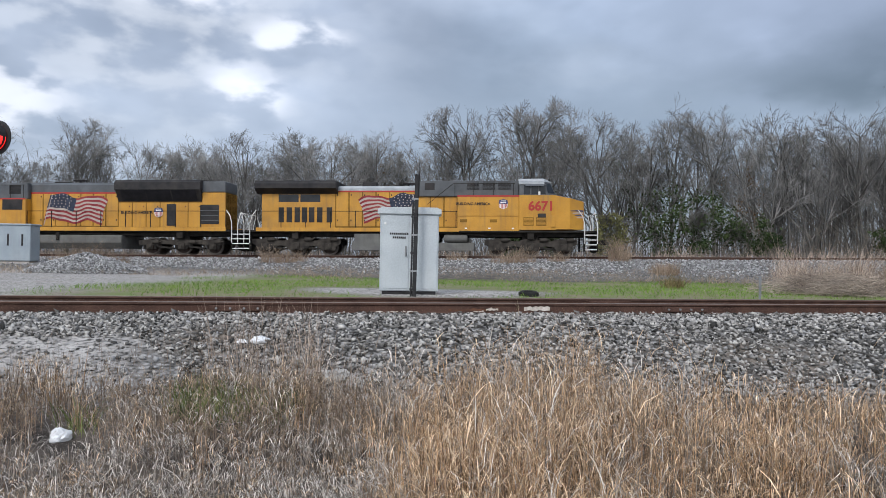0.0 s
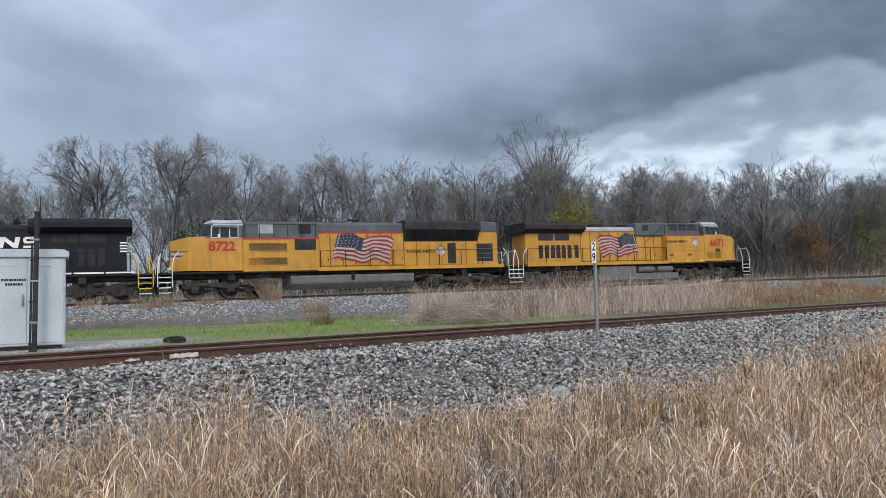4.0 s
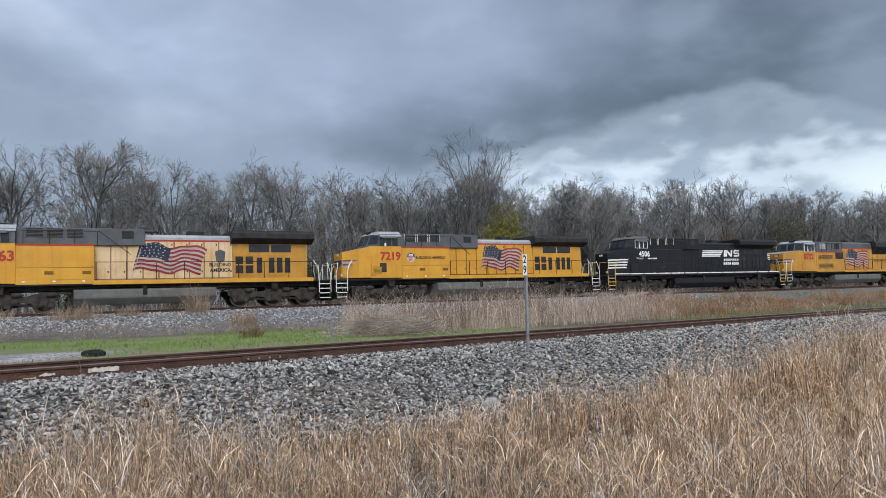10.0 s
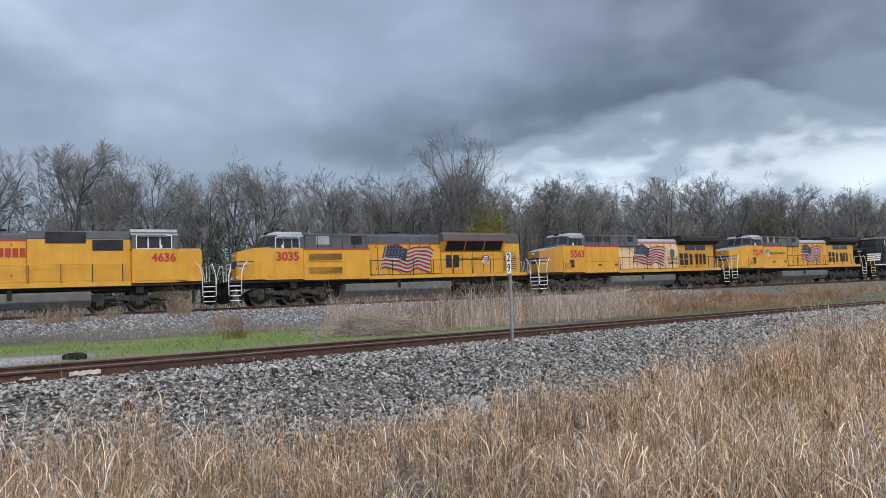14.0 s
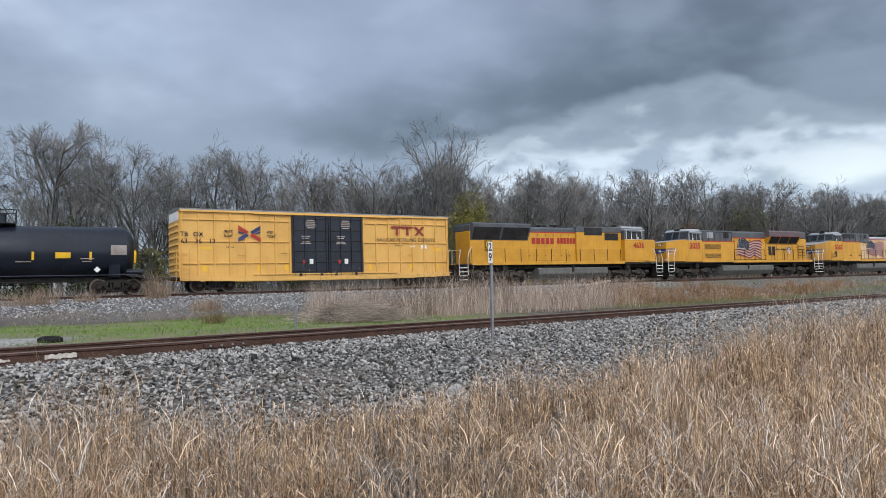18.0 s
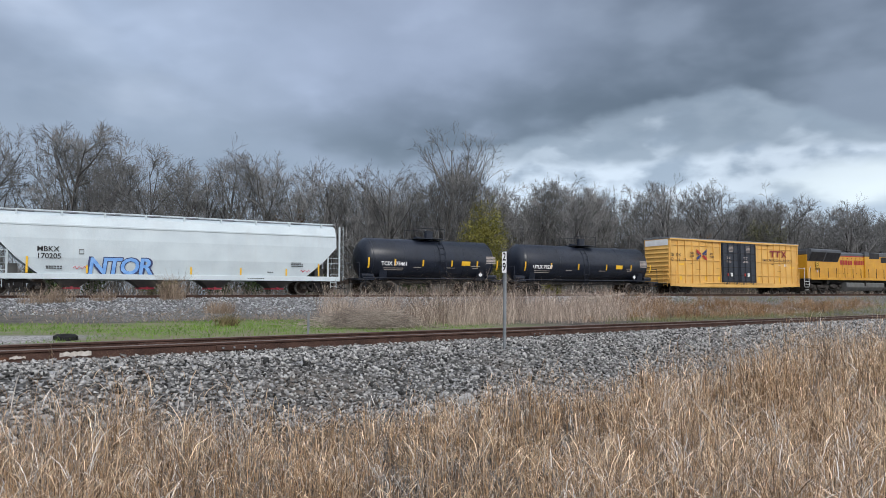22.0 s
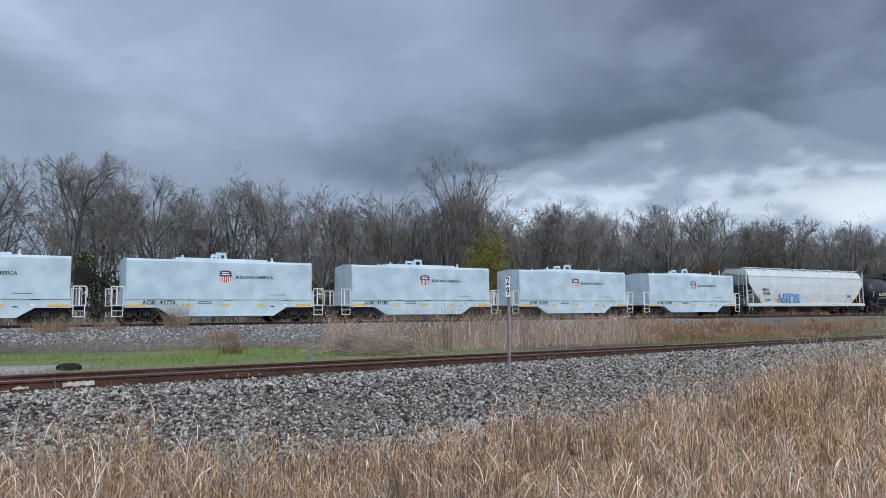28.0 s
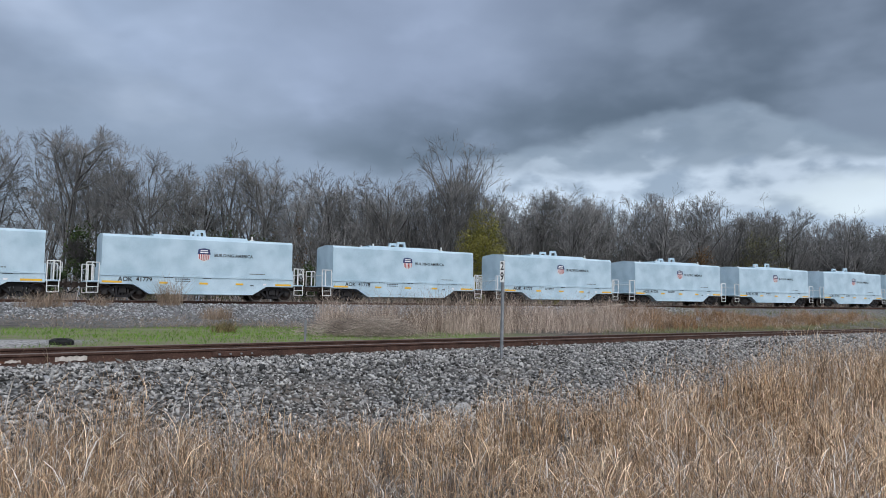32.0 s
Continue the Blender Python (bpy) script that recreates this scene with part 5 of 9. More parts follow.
        part("exhaust_outlet", bx(Shape(), -3.2, -2.3, -0.35, 0.35, ht, ht + 0.28), SOOT, root)
    elif style == "ace":
        ra, rb = -8.75, h0
        rad = part("radiator_housing", Shape().prism([(-1.0, 3.3), (-1.45, 4.02), (-1.45, 4.45), (-1.30, 4.6), (1.30, 4.6), (1.45, 4.45), (1.45, 4.02), (1.0, 3.3)], X(ra), X(rb), "x"), body if number == "3035" else SOOT, root, "flared radiator housing at the hood's end")
        part("radiator_cap", Shape().prism([(-1.47, 4.0), (-1.47, 4.46), (-1.30, 4.615), (1.30, 4.615), (1.47, 4.46), (1.47, 4.0)], X(ra - 0.05), X(rb + 0.05), "x"), RADIATOR_CAP if number == "3035" else SOOT, rad, "dark maroon-grey cap")
        part("radiator_edge", bx(Shape(), ra - 0.05, rb + 0.05, -1.49, -1.45, 4.0, 4.06, 0.006), MAROON if number == "3035" else SOOT, rad)
        for k in range(6):
            a = ra + (h0 - ra) * k / 6
            part("engine_door", bx(Shape(), a + 0.03, a + (h0 - ra) / 6 - 0.03, -hood_w - 0.018, -hood_w, 1.72, 3.24, 0.008), lower_mat, root)
            part("latch", bx(Shape(), a + 0.15, a + 0.2, -hood_w - 0.035, -hood_w - 0.016, 2.95, 3.02, 0.005), DARK_TXT, root)
        for k in range(3):
            a, b = ra + 0.25 + k * 1.62, ra + 0.25 + (k + 1) * 1.62 - 0.08
            part("radiator_screen", Shape().quad((X(a), -1.06, 3.34), (X(b), -1.06, 3.34), (X(b), -1.465, 3.99), (X(a), -1.465, 3.99)), BLACK_SCREEN, rad)
        part("hood_end", bx(Shape(), r0, ra, -1.05, 1.05, 1.58, 3.86, 0.04), lower_mat, root)
        part("hood_end_top", bx(Shape(), r0, ra, -1.05, 1.05, 3.86, 4.55, 0.05), upper, root)
        if number == "8722":
            part("louvre", bx(Shape(), -9.85, -8.65, -1.08, -1.05, 1.9, 3.1, 0.006), SOOT, root)
            part("louvre", bx(Shape(), -7.1, -6.5, -1.02, -0.98, 1.8, 3.15, 0.006), SOOT, root)
            for k in range(3):
                part("louvre_rail", bx(Shape(), -9.85, -8.65, -1.095, -1.075, 2.1 + k * 0.3, 2.16 + k * 0.3, 0.004), LOCO_GREY, root)
        else:
            for k in range(9):
                part("louvre", bx(Shape(), -9.9, -8.75, -1.10, -1.055, 1.85 + k * 0.155, 1.945 + k * 0.155, 0.02), lower_mat, root)
                # black strip laid on the wall as the shade between two slats
                part("louvre_gap", bx(Shape(), -9.9, -8.75, -1.058, -1.05, 1.95 + k * 0.155, 1.995 + k * 0.155, 0.002), SOOT, root)
            for k in range(2):
                part("louvre", bx(Shape(), -4.25 - k * 0.62, -3.8 - k * 0.62, -1.03, -0.99, 2.15, 3.05, 0.006), SOOT, root)
        part("exhaust_outlet", bx(Shape(), 0.2, 1.2, -0.3, 0.3, ht, ht + 0.12), SOOT, root)
    else:
        ra, rb = -9.25, -3.9
        rad = part("radiator_housing", Shape().prism([(-1.0, 3.34), (-1.42, 4.3), (-1.42, 4.5), (-1.2, 4.62), (1.2, 4.62), (1.42, 4.5), (1.42, 4.3), (1.0, 3.34)], X(ra), X(rb), "x"), LOCO_GREY, root, "flared grey radiator housing")
        for k in range(2):
            a, b = ra + 0.1 + k * 2.65, ra + 0.1 + (k + 1) * 2.65 - 0.2
            part("radiator_screen", Shape().quad((X(a), -1.065, 3.40), (X(b), -1.065, 3.40), (X(b), -1.445, 4.25), (X(a), -1.445, 4.25)), SOOT, rad)
        part("hood_end_top", bx(Shape(), r0, ra + 0.1, -1.0, 1.0, 4.02, 4.5, 0.05), upper, root)
        part("brake_wheel", Shape().lathe([(0.2, -1.06), (0.24, -1.08), (0.28, -1.06), (0.24, -1.04)], 16, "y", (X(-7.65), 0, 3.0)).cyl((X(-7.65), -1.0, 3.0), (X(-7.65), -1.08, 3.0), 0.06, 8), RAIL_YELLOW, root)
        # flat plate: darker yellow stands in for the shade inside a recess
        part("brake_recess", bx(Shape(), -8.0, -7.3, -1.02, -0.99, 2.5, 3.3, 0.006), YELLOW_SEAM, root)
        part("exhaust_outlet", bx(Shape(), -2.1, -1.5, -0.3, 0.3, ht, ht + 0.22), SOOT, root)
    part("fan_cowl", Shape().cyl((X(r0 + 1.6), 0, 4.5), (X(r0 + 1.6), 0, 4.66), 0.6, 18).cyl((X(r0 + 3.2), 0, 4.5), (X(r0 + 3.2), 0, 4.66), 0.6, 18), SOOT, root)
    part("roof_horn", Shape().box(X(-0.4), X(-0.3), -0.05, 0.05, ht - 0.02, ht + 0.22).cyl((X(-0.7), -0.12, ht + 0.22), (X(0.05), -0.12, ht + 0.22), 0.05, 8).cyl((X(-0.7), 0.12, ht + 0.22), (X(0.05), 0.12, ht + 0.22), 0.05, 8), SOOT, root)
    # walkway handrails with their posts
    h_end = hs if style != "sdm" else c0 - 0.4
    for s in (-1, 1):
        hr_mat = body if style == "sdm" else (under if not black else BLACK_PAINT)
        set_of_rails(root, [(X(r0 - 0.4), s * 1.46, 2.68), (X(h_end), s * 1.46, 2.68)], hr_mat, 0.02)
        m = int((h_end - r0) / 1.42)
        for k in range(m + 1):
            q = r0 - 0.2 + (h_end - r0 + 0.1) * k / m
            part("stanchion", bx(Shape(), q, q + 0.045, s * 1.44, s * 1.48, 1.5, 2.68, 0.006), under if style != "sdm" else DARK_TXT, root)
    if not black:
        decal("orange_stripe", [(0, rect(min(X(c0), X(f0)), max(X(c0), X(f0)), split - 0.11, split - 0.02))], [RED], -1.522, root)
        decal("hood_stripe", [(0, rect(min(X(h0 + 0.2), X(hs)), max(X(h0 + 0.2), X(hs)), band - 0.07, band + 0.02))], [RED], -hood_w - 0.03, root)
    return root


def up_decals(root, d, style, number, flag_at, badge_q, slogan_q, slogan_h=0.16, two_lines=False, num_q=None, num_h=0.52, wave_left=True, faded=False):
    P = LOCO[style]
    lettering(number, d * (num_q if num_q is not None else (P["cab0"] + P["cab1"]) / 2 + 0.15), 2.98, num_h, RED, -1.522, root, 0.05, name="road_number")
    yh = -1.03 if style != "ge" else -0.985
    if flag_at:
        flag(*flag_at, yh, root, wave_left, faded)
    if badge_q is not None:
        q, z, h, y = badge_q
        shield(q, z, h, y, root)
    if slogan_q is not None:
        q, z, y = slogan_q
        if two_lines:
            lettering("BUILDING", q, z + 0.22, slogan_h, DARK_TXT, y, root, 0.03, name="slogan")
            lettering("AMERICA", q, z - 0.1, slogan_h, DARK_TXT, y, root, 0.03, name="slogan")
        else:
            lettering("BUILDING AMERICA", q, z, slogan_h, DARK_TXT, y, root, 0.03, name="slogan")


def build_locomotives():
    a = locomotive("ge", 1, 0, "yellow and grey diesel locomotive leading the train", YELLOW_DIRTY, LOCO_GREY, ROOF_GREY, RAIL_WHITE, "6671", RED)
    up_decals(a, 1, "ge", "6671", (-3.3, 0.5, 1.95, 3.75), (5.5, 3.1, 0.6, -1.53), (3.7, 3.12, -1.53), wave_left=False, num_q=7.75, num_h=0.54)
    register(a, 11.67 + 0.39)
    b = locomotive("ace", -1, 0, "grimy yellow diesel locomotive with a sooty radiator", YELLOW_DIRTY, LOCO_GREY, ROOF_GREY, RAIL_WHITE, "8722", RED)
    up_decals(b, -1, "ace", "8722", (-1.4, 2.7, 1.8, 3.75), (6.0, 2.62, 0.62, -1.06), (4.6, 2.6, -1.02), num_q=8.0)
    register(b, 34.375 - 0.45)
    c = locomotive("ge", -1, 0, "black diesel locomotive with white stripes and yellow grab rails", BLACK_PAINT, BLACK_PAINT, LOCO_GREY, RAIL_YELLOW, "4506", WHITE, TRUCK_DARK, BLACK_PAINT, black=True)
    lettering("4506", -7.1, 3.18, 0.42, WHITE, -1.53, c, 0.04, name="road_number")
    lettering("DC to AC", -7.6, 2.83, 0.13, WHITE, -1.53, c, 0.03, name="lettering")
    word_bars(-6.75, -5.7, 2.78, 2.88, 8, WHITE, -1.53, c)
    y = -0.99
    decal("white_stripes", [(0, rect(0.35 + i * 0.05 - 0.15, 2.2 + 0.14 * i + 0.35, 3.02 + i * 0.15, 3.12 + i * 0.15, 0.03)) for i in range(4)], [WHITE], y, c, "row of white speed stripes")
    decal("emblem", [(0, rect(3.0, 3.42, 3.02, 3.6, 0.12)), (0, [(3.36, 3.5), (3.9, 3.02), (4.0, 3.2), (3.5, 3.62)]), (0, rect(3.88, 4.1, 3.02, 3.6, 0.12)), (0, rect(4.35, 4.98, 3.02, 3.14)), (0, rect(4.4, 5.02, 3.26, 3.38)), (0, rect(4.42, 5.08, 3.49, 3.61)), (0, rect(4.95, 5.1, 3.1, 3.3)), (0, rect(4.35, 4.5, 3.34, 3.54))], [WHITE], y, c, "white slanted emblem")
    word_bars(2.95, 4.95, 2.62, 2.84, 7, WHITE, y, c, 0.05)
    word_bars(2.9, 4.95, 2.3, 2.52, 8, WHITE, y, c, 0.05)
    decal("sill_stripe", [(0, rect(-10.3 + i * 1.55, -8.85 + i * 1.55, 1.56 if i < 5 else 1.56, 1.64)) for i in range(13)], [WHITE], -1.535, c, "broken white sill stripe")
    decal("end_bars", [(0, rect(9.0, 9.35, 2.75 + i * 0.16, 2.83 + i * 0.16)) for i in range(4)], [WHITE], -0.98, c)
    register(c, 56.515 - 0.2)
    e = locomotive("ge", -1, 0, "bright yellow diesel locomotive with white grab rails", YELLOW, LOCO_GREY, ROOF_GREY, RAIL_WHITE, "7219", RED)
    up_decals(e, -1, "ge", "7219", (0.1, 3.7, 1.9, 3.75), (-5.75, 2.9, 0.62, -1.53), (-4.25, 2.9, -1.53), 0.18, num_q=7.25)
    register(e, 78.95)
    f = locomotive("ge", -1, 0, "faded patchy yellow diesel locomotive with a bleached hood", YELLOW, LOCO_GREY, ROOF_GREY, RAIL_WHITE, "5563", RED, faded=YELLOW_FADED, nose_mat=YELLOW_DIRTY)
    up_decals(f, -1, "ge", "5563", (-0.8, 3.2, 1.9, 3.75), None, (4.0, 2.3, -0.985), 0.2, True, num_q=7.2, faded=True)
    decal("ghost_badge", [(0, [(3.75, 2.75), (4.0, 2.65), (4.25, 2.75), (4.3, 3.3), (4.0, 3.42), (3.7, 3.3)])], [LOCO_GREY], -0.985, f)
    register(f, 100.97 + 0.1)
    g = locomotive("ace", -1, 0, "clean yellow diesel locomotive with a red-edged radiator", YELLOW, LOCO_GREY, ROOF_GREY, RAIL_WHITE, "3035", RED)
    up_decals(g, -1, "ace", "3035", (-1.35, 2.8, 1.75, 3.75), (7.15, 2.65, 0.72, -1.06), (5.75, 2.74, -1.02), 0.19, num_q=7.85)
    register(g, 123.565 + 0.2)
    h = locomotive("sdm", 1, 0, "yellow diesel locomotive with red side lettering and flared radiators", YELLOW, LOCO_GREY, ROOF_GREY, RAIL_WHITE, "4636", RED)
    lettering("4636", 7.72, 2.98, 0.46, RED, -1.53, h, 0.035, name="road_number")
    word_bars(-3.6, -1.25, 3.08, 3.55, 5, RED, -1.04, h)
    word_bars(-1.0, 1.3, 3.12, 3.58, 7, RED, -1.04, h)
    shield(-7.65, 2.35, 0.3, -1.04, h)
    register(h, 146.56)


build_locomotives()


def freight_base(root, half, mat=TRUCK_DARK, truck_x=None):
    for e in (-1, 1):
        coupler(root, e * (half - 0.45), e, WHEEL_RUST)
        truck2(root, e * (truck_x or half - 2.4), mat)


def ladder(parent, x, y, z0, z1, w, mat, axis="x", n=5, name="ladder"):
    sh = Shape()
    for k in range(n):
        z = z0 + (z1 - z0) * (k + 0.5) / n
        a, b = ((x - w / 2, y, z), (x + w / 2, y, z)) if axis == "x" else ((x, y - w / 2, z), (x, y + w / 2, z))
        sh.cyl(a, b, 0.014, 5)
    for e in (-1, 1):
        a = (x + e * w / 2, y) if axis == "x" else (x, y + e * w / 2)
        sh.cyl((*a, z0), (*a, z1), 0.018, 5)
    part(name, sh, mat, parent)


def boxcar():
    root = thing("boxcar", "yellow ribbed boxcar with black double plug doors", "boxcar", "train")
    H, T = 9.16, 5.0
    part("body", Shape().box(-H, H, -1.385, 1.385, 0.95, T - 0.15, 0.03), BOX_YELLOW, root)
    part("roof", Shape().prism([(-1.5, T - 0.16), (-1.5, T - 0.06), (0, T + 0.08), (1.5, T - 0.06), (1.5, T - 0.16)], -H - 0.05, H + 0.05, "x"), GALV, root, "dull galvanised roof")
    for s in (-1, 1):
        part("top_chord", Shape().box(-H, H, s * 1.40, s * 1.52, T - 0.26, T - 0.14), BOX_YELLOW, root)
        part("side_sill", Shape().prism([(-H, 0.72), (-H, 1.0), (H, 1.0), (H, 0.72), (5.4, 0.62), (-5.4, 0.62)], s * 1.40, s * 1.52), BOX_YELLOW, root)
        n = 7
        for e in (-1, 1):
            for k in range(n + 1):
                x = e * (2.54 + (H - 2.66) * k / n)
                part("rib", Shape().box(x - 0.045, x + 0.045, s * 1.38, s * 1.474, 0.98, T - 0.2), BOX_YELLOW, root)
            for z in (1.72, 3.02, 4.3):
                part("panel_rail", Shape().box(e * 2.5, e * (H - 0.05), s * 1.38, s * 1.465, z - 0.035, z + 0.035), BOX_YELLOW, root)
        for e in (-1, 1):
            dr = part("plug_door", Shape().box(e * 0.025, e * 2.43, s * 1.38, s * 1.53, 1.06, T - 0.32, 0.02), TANK_BLACK, root, "black plug door with locking rods")
            for x in (0.16, 0.85, 1.6, 2.3):
                part("lock_rod", Shape().cyl((e * x, s * 1.575, 0.92), (e * x, s * 1.575, T - 0.3), 0.028, 6), TANK_BLACK, dr)
            for z in (1.2, 1.75, 2.45, 3.1, 3.75, 4.5):
                part("door_rib", Shape().box(e * 0.08, e * 2.38, s * 1.52, s * 1.565, z - 0.035, z + 0.035), SOOT, dr)
            for x in (0.5, 1.9):
                part("door_foot", Shape().box(e * x - 0.09, e * x + 0.09, s * 1.5, s * 1.6, 0.90, 1.1), TANK_BLACK, dr)
            if s < 0:
                for k, (x, z, w) in enumerate(((0.5, 4.38, 0.5), (0.5, 4.26, 0.62), (0.5, 4.14, 0.7), (0.5, 4.02, 0.66), (0.5, 3.9, 0.5), (0.15, 3.36, 0.6), (0.15, 3.24, 0.45), (0.15, 3.0, 0.55), (0.15, 2.9, 0.7))):
                    decal("notice", [(0, rect(e * 1.2 - w / 2 + x - 0.5, e * 1.2 + w / 2 + x - 0.5, z, z + 0.055))], [FLAG_WHITE], -1.57, dr)
                part("lock_handle", Shape().box(e * 1.2 - 0.12, e * 1.2 + 0.12, -1.62, -1.53, 1.62, 1.95), RAIL_WHITE, dr)
                part("lock_plate", Shape().box(e * 1.2 - 0.55, e * 1.2 - 0.38, -1.58, -1.53, 1.65, 1.9), RED, dr)
    part("door_track", Shape().box(-4.9, 4.9, -1.6, -1.5, 0.98, 1.05), BOX_YELLOW, root)
    part("upper_track", Shape().box(-4.9, 4.9, -1.58, -1.5, T - 0.30, T - 0.24), BOX_YELLOW, root)
    for x in (-7.9, -6.6, -3.6, 3.6, 6.6, 7.9):
        part("sill_tab", Shape().box(x - 0.14, x + 0.14, -1.53, -1.5, 0.66, 0.86, 0.01), BOX_YELLOW, root)
    for x, z in ((3.55, 4.75), (-2.95, 4.72), (-8.75, 4.6), (-2.95, 2.3), (6.0, 2.2), (-5.6, 2.2)):
        part("grab_iron", Shape().tube([(x - 0.2, -1.46, z), (x - 0.2, -1.53, z), (x + 0.2, -1.53, z), (x + 0.2, -1.46, z)], 0.014, 5), YELLOW_SEAM, root)
    for e in (-1, 1):
        end = part("end_wall", Shape().box(e * H, e * (H + 0.04), -1.4, 1.4, 0.95, T - 0.2), BOX_YELLOW, root)
        for k in range(8):
            part("end_corrugation", Shape().prism([(e * (H + 0.03), 1.2 + k * 0.38), (e * (H + 0.11), 1.3 + k * 0.38), (e * (H + 0.03), 1.45 + k * 0.38)], -1.3, 1.3), BOX_YELLOW, end)
        part("end_panel", Shape().box(e * (H + 0.04), e * (H + 0.06), -1.3, 1.3, T - 0.75, T - 0.22), WHITE, end)
        ladder(root, e * (H - 0.3), -1.56, 0.7, 2.5, 0.45, BOX_YELLOW, n=6)
        ladder(root, e * (H + 0.14), -1.0, 0.7, 2.5, 0.45, BOX_YELLOW, "y", 6)
        part("crossover", Shape().box(e * H, e * (H + 0.45), -1.2, 1.2, 0.95, 1.0), GALV, root)
    y = -1.476
    for x, a, b in ((-8.92, "TB", "63"), (-8.12, "OX", "36"), (-7.33, "", "13")):
        if a:
            lettering(a, x, 3.42, 0.27, DARK_TXT, y, root, 0.02)
        lettering(b, x, 3.0 + 0.02, 0.27, DARK_TXT, y, root, 0.02)
    lettering("next", -6.4, 3.65, 0.21, DARK_TXT, y, root, 0.02, 0.2)
    lettering("load", -6.4, 3.37, 0.21, DARK_TXT, y, root, 0.02, 0.2)
    lettering("any", -3.84, 3.65, 0.21, DARK_TXT, y, root, 0.02, 0.2)
    lettering("road", -3.78, 3.37, 0.21, DARK_TXT, y, root, 0.02, 0.2)
    cx, cz = -5.1, 3.5
    for k in (-1, 1):
        decal("emblem_arm", [(0, [(cx + k * 0.68, cz + 0.52), (cx + k * 0.68, cz + 0.24), (cx + k * 0.18, cz - 0.02), (cx + k * 0.04, cz + 0.12)])], [NAVY if k > 0 else RED], -1.478, root, "angled emblem arm")
        decal("emblem_arm", [(0, [(cx + k * 0.68, cz - 0.52), (cx + k * 0.68, cz - 0.24), (cx + k * 0.18, cz + 0.02), (cx + k * 0.04, cz - 0.12)])], [RED if k > 0 else NAVY], -1.480, root, "angled emblem arm")
        decal("emblem_edge", [(0, [(cx + k * 0.68, cz + 0.16), (cx + k * 0.68, cz + 0.04), (cx + k * 0.34, cz - 0.03), (cx + k * 0.30, cz + 0.02)])], [NAVY], -1.479, root)
    decal("rail_emblem", [(0, rect(4.6, 5.5, 4.02, 4.16)), (0, rect(4.95, 5.15, 3.55, 4.05)), (0, rect(5.45, 6.3, 4.02, 4.16)), (0, rect(5.75, 5.95, 3.55, 4.05)), (0, [(6.35, 4.16), (6.55, 4.16), (7.2, 3.55), (7.0, 3.55)]), (0, [(7.0, 4.16), (7.2, 4.16), (6.6, 3.55), (6.4, 3.55)])], [MAROON], -1.476, root, "maroon block emblem")
    lettering("RAILCAR POOLING EXPERTS", 5.75, 3.22, 0.24, DARK_TXT, -1.476, root, 0.01, 0.0, 1.05)
    for x0, x1, z0, z1, m in ((-8.05, -7.35, 2.55, 2.7, REFLECT), (7.9, 8.55, 2.5, 2.68, REFLECT), (-7.9, -7.6, 1.25, 1.6, REFLECT), (-4.6, -4.4, 1.25, 1.6, REFLECT), (-2.9, -2.65, 1.25, 1.6, REFLECT), (2.9, 3.1, 1.2, 1.6, REFLECT), (6.0, 6.25, 1.2, 1.6, REFLECT), (8.1, 8.35, 1.2, 1.6, REFLECT), (6.95, 7.4, 2.65, 2.9, WHITE), (6.1, 6.45, 2.75, 2.85, WHITE)):
        decal("label_plate", [(0, rect(x0, x1, z0, z1))], [m], -1.389, root)
    word_bars(4.9, 5.5, 2.8, 2.86, 6, DARK_TXT, -1.389, root)
    word_bars(-6.5, -6.0, 2.66, 2.72, 5, DARK_TXT, -1.389, root)
    freight_base(root, 9.96, TRUCK_DARK, 7.1)
    part("centre_sill", Shape().box(-9.5, 9.5, -0.25, 0.25, 0.75, 1.0), TRUCK_DARK, root)
    register(root, 167.2)


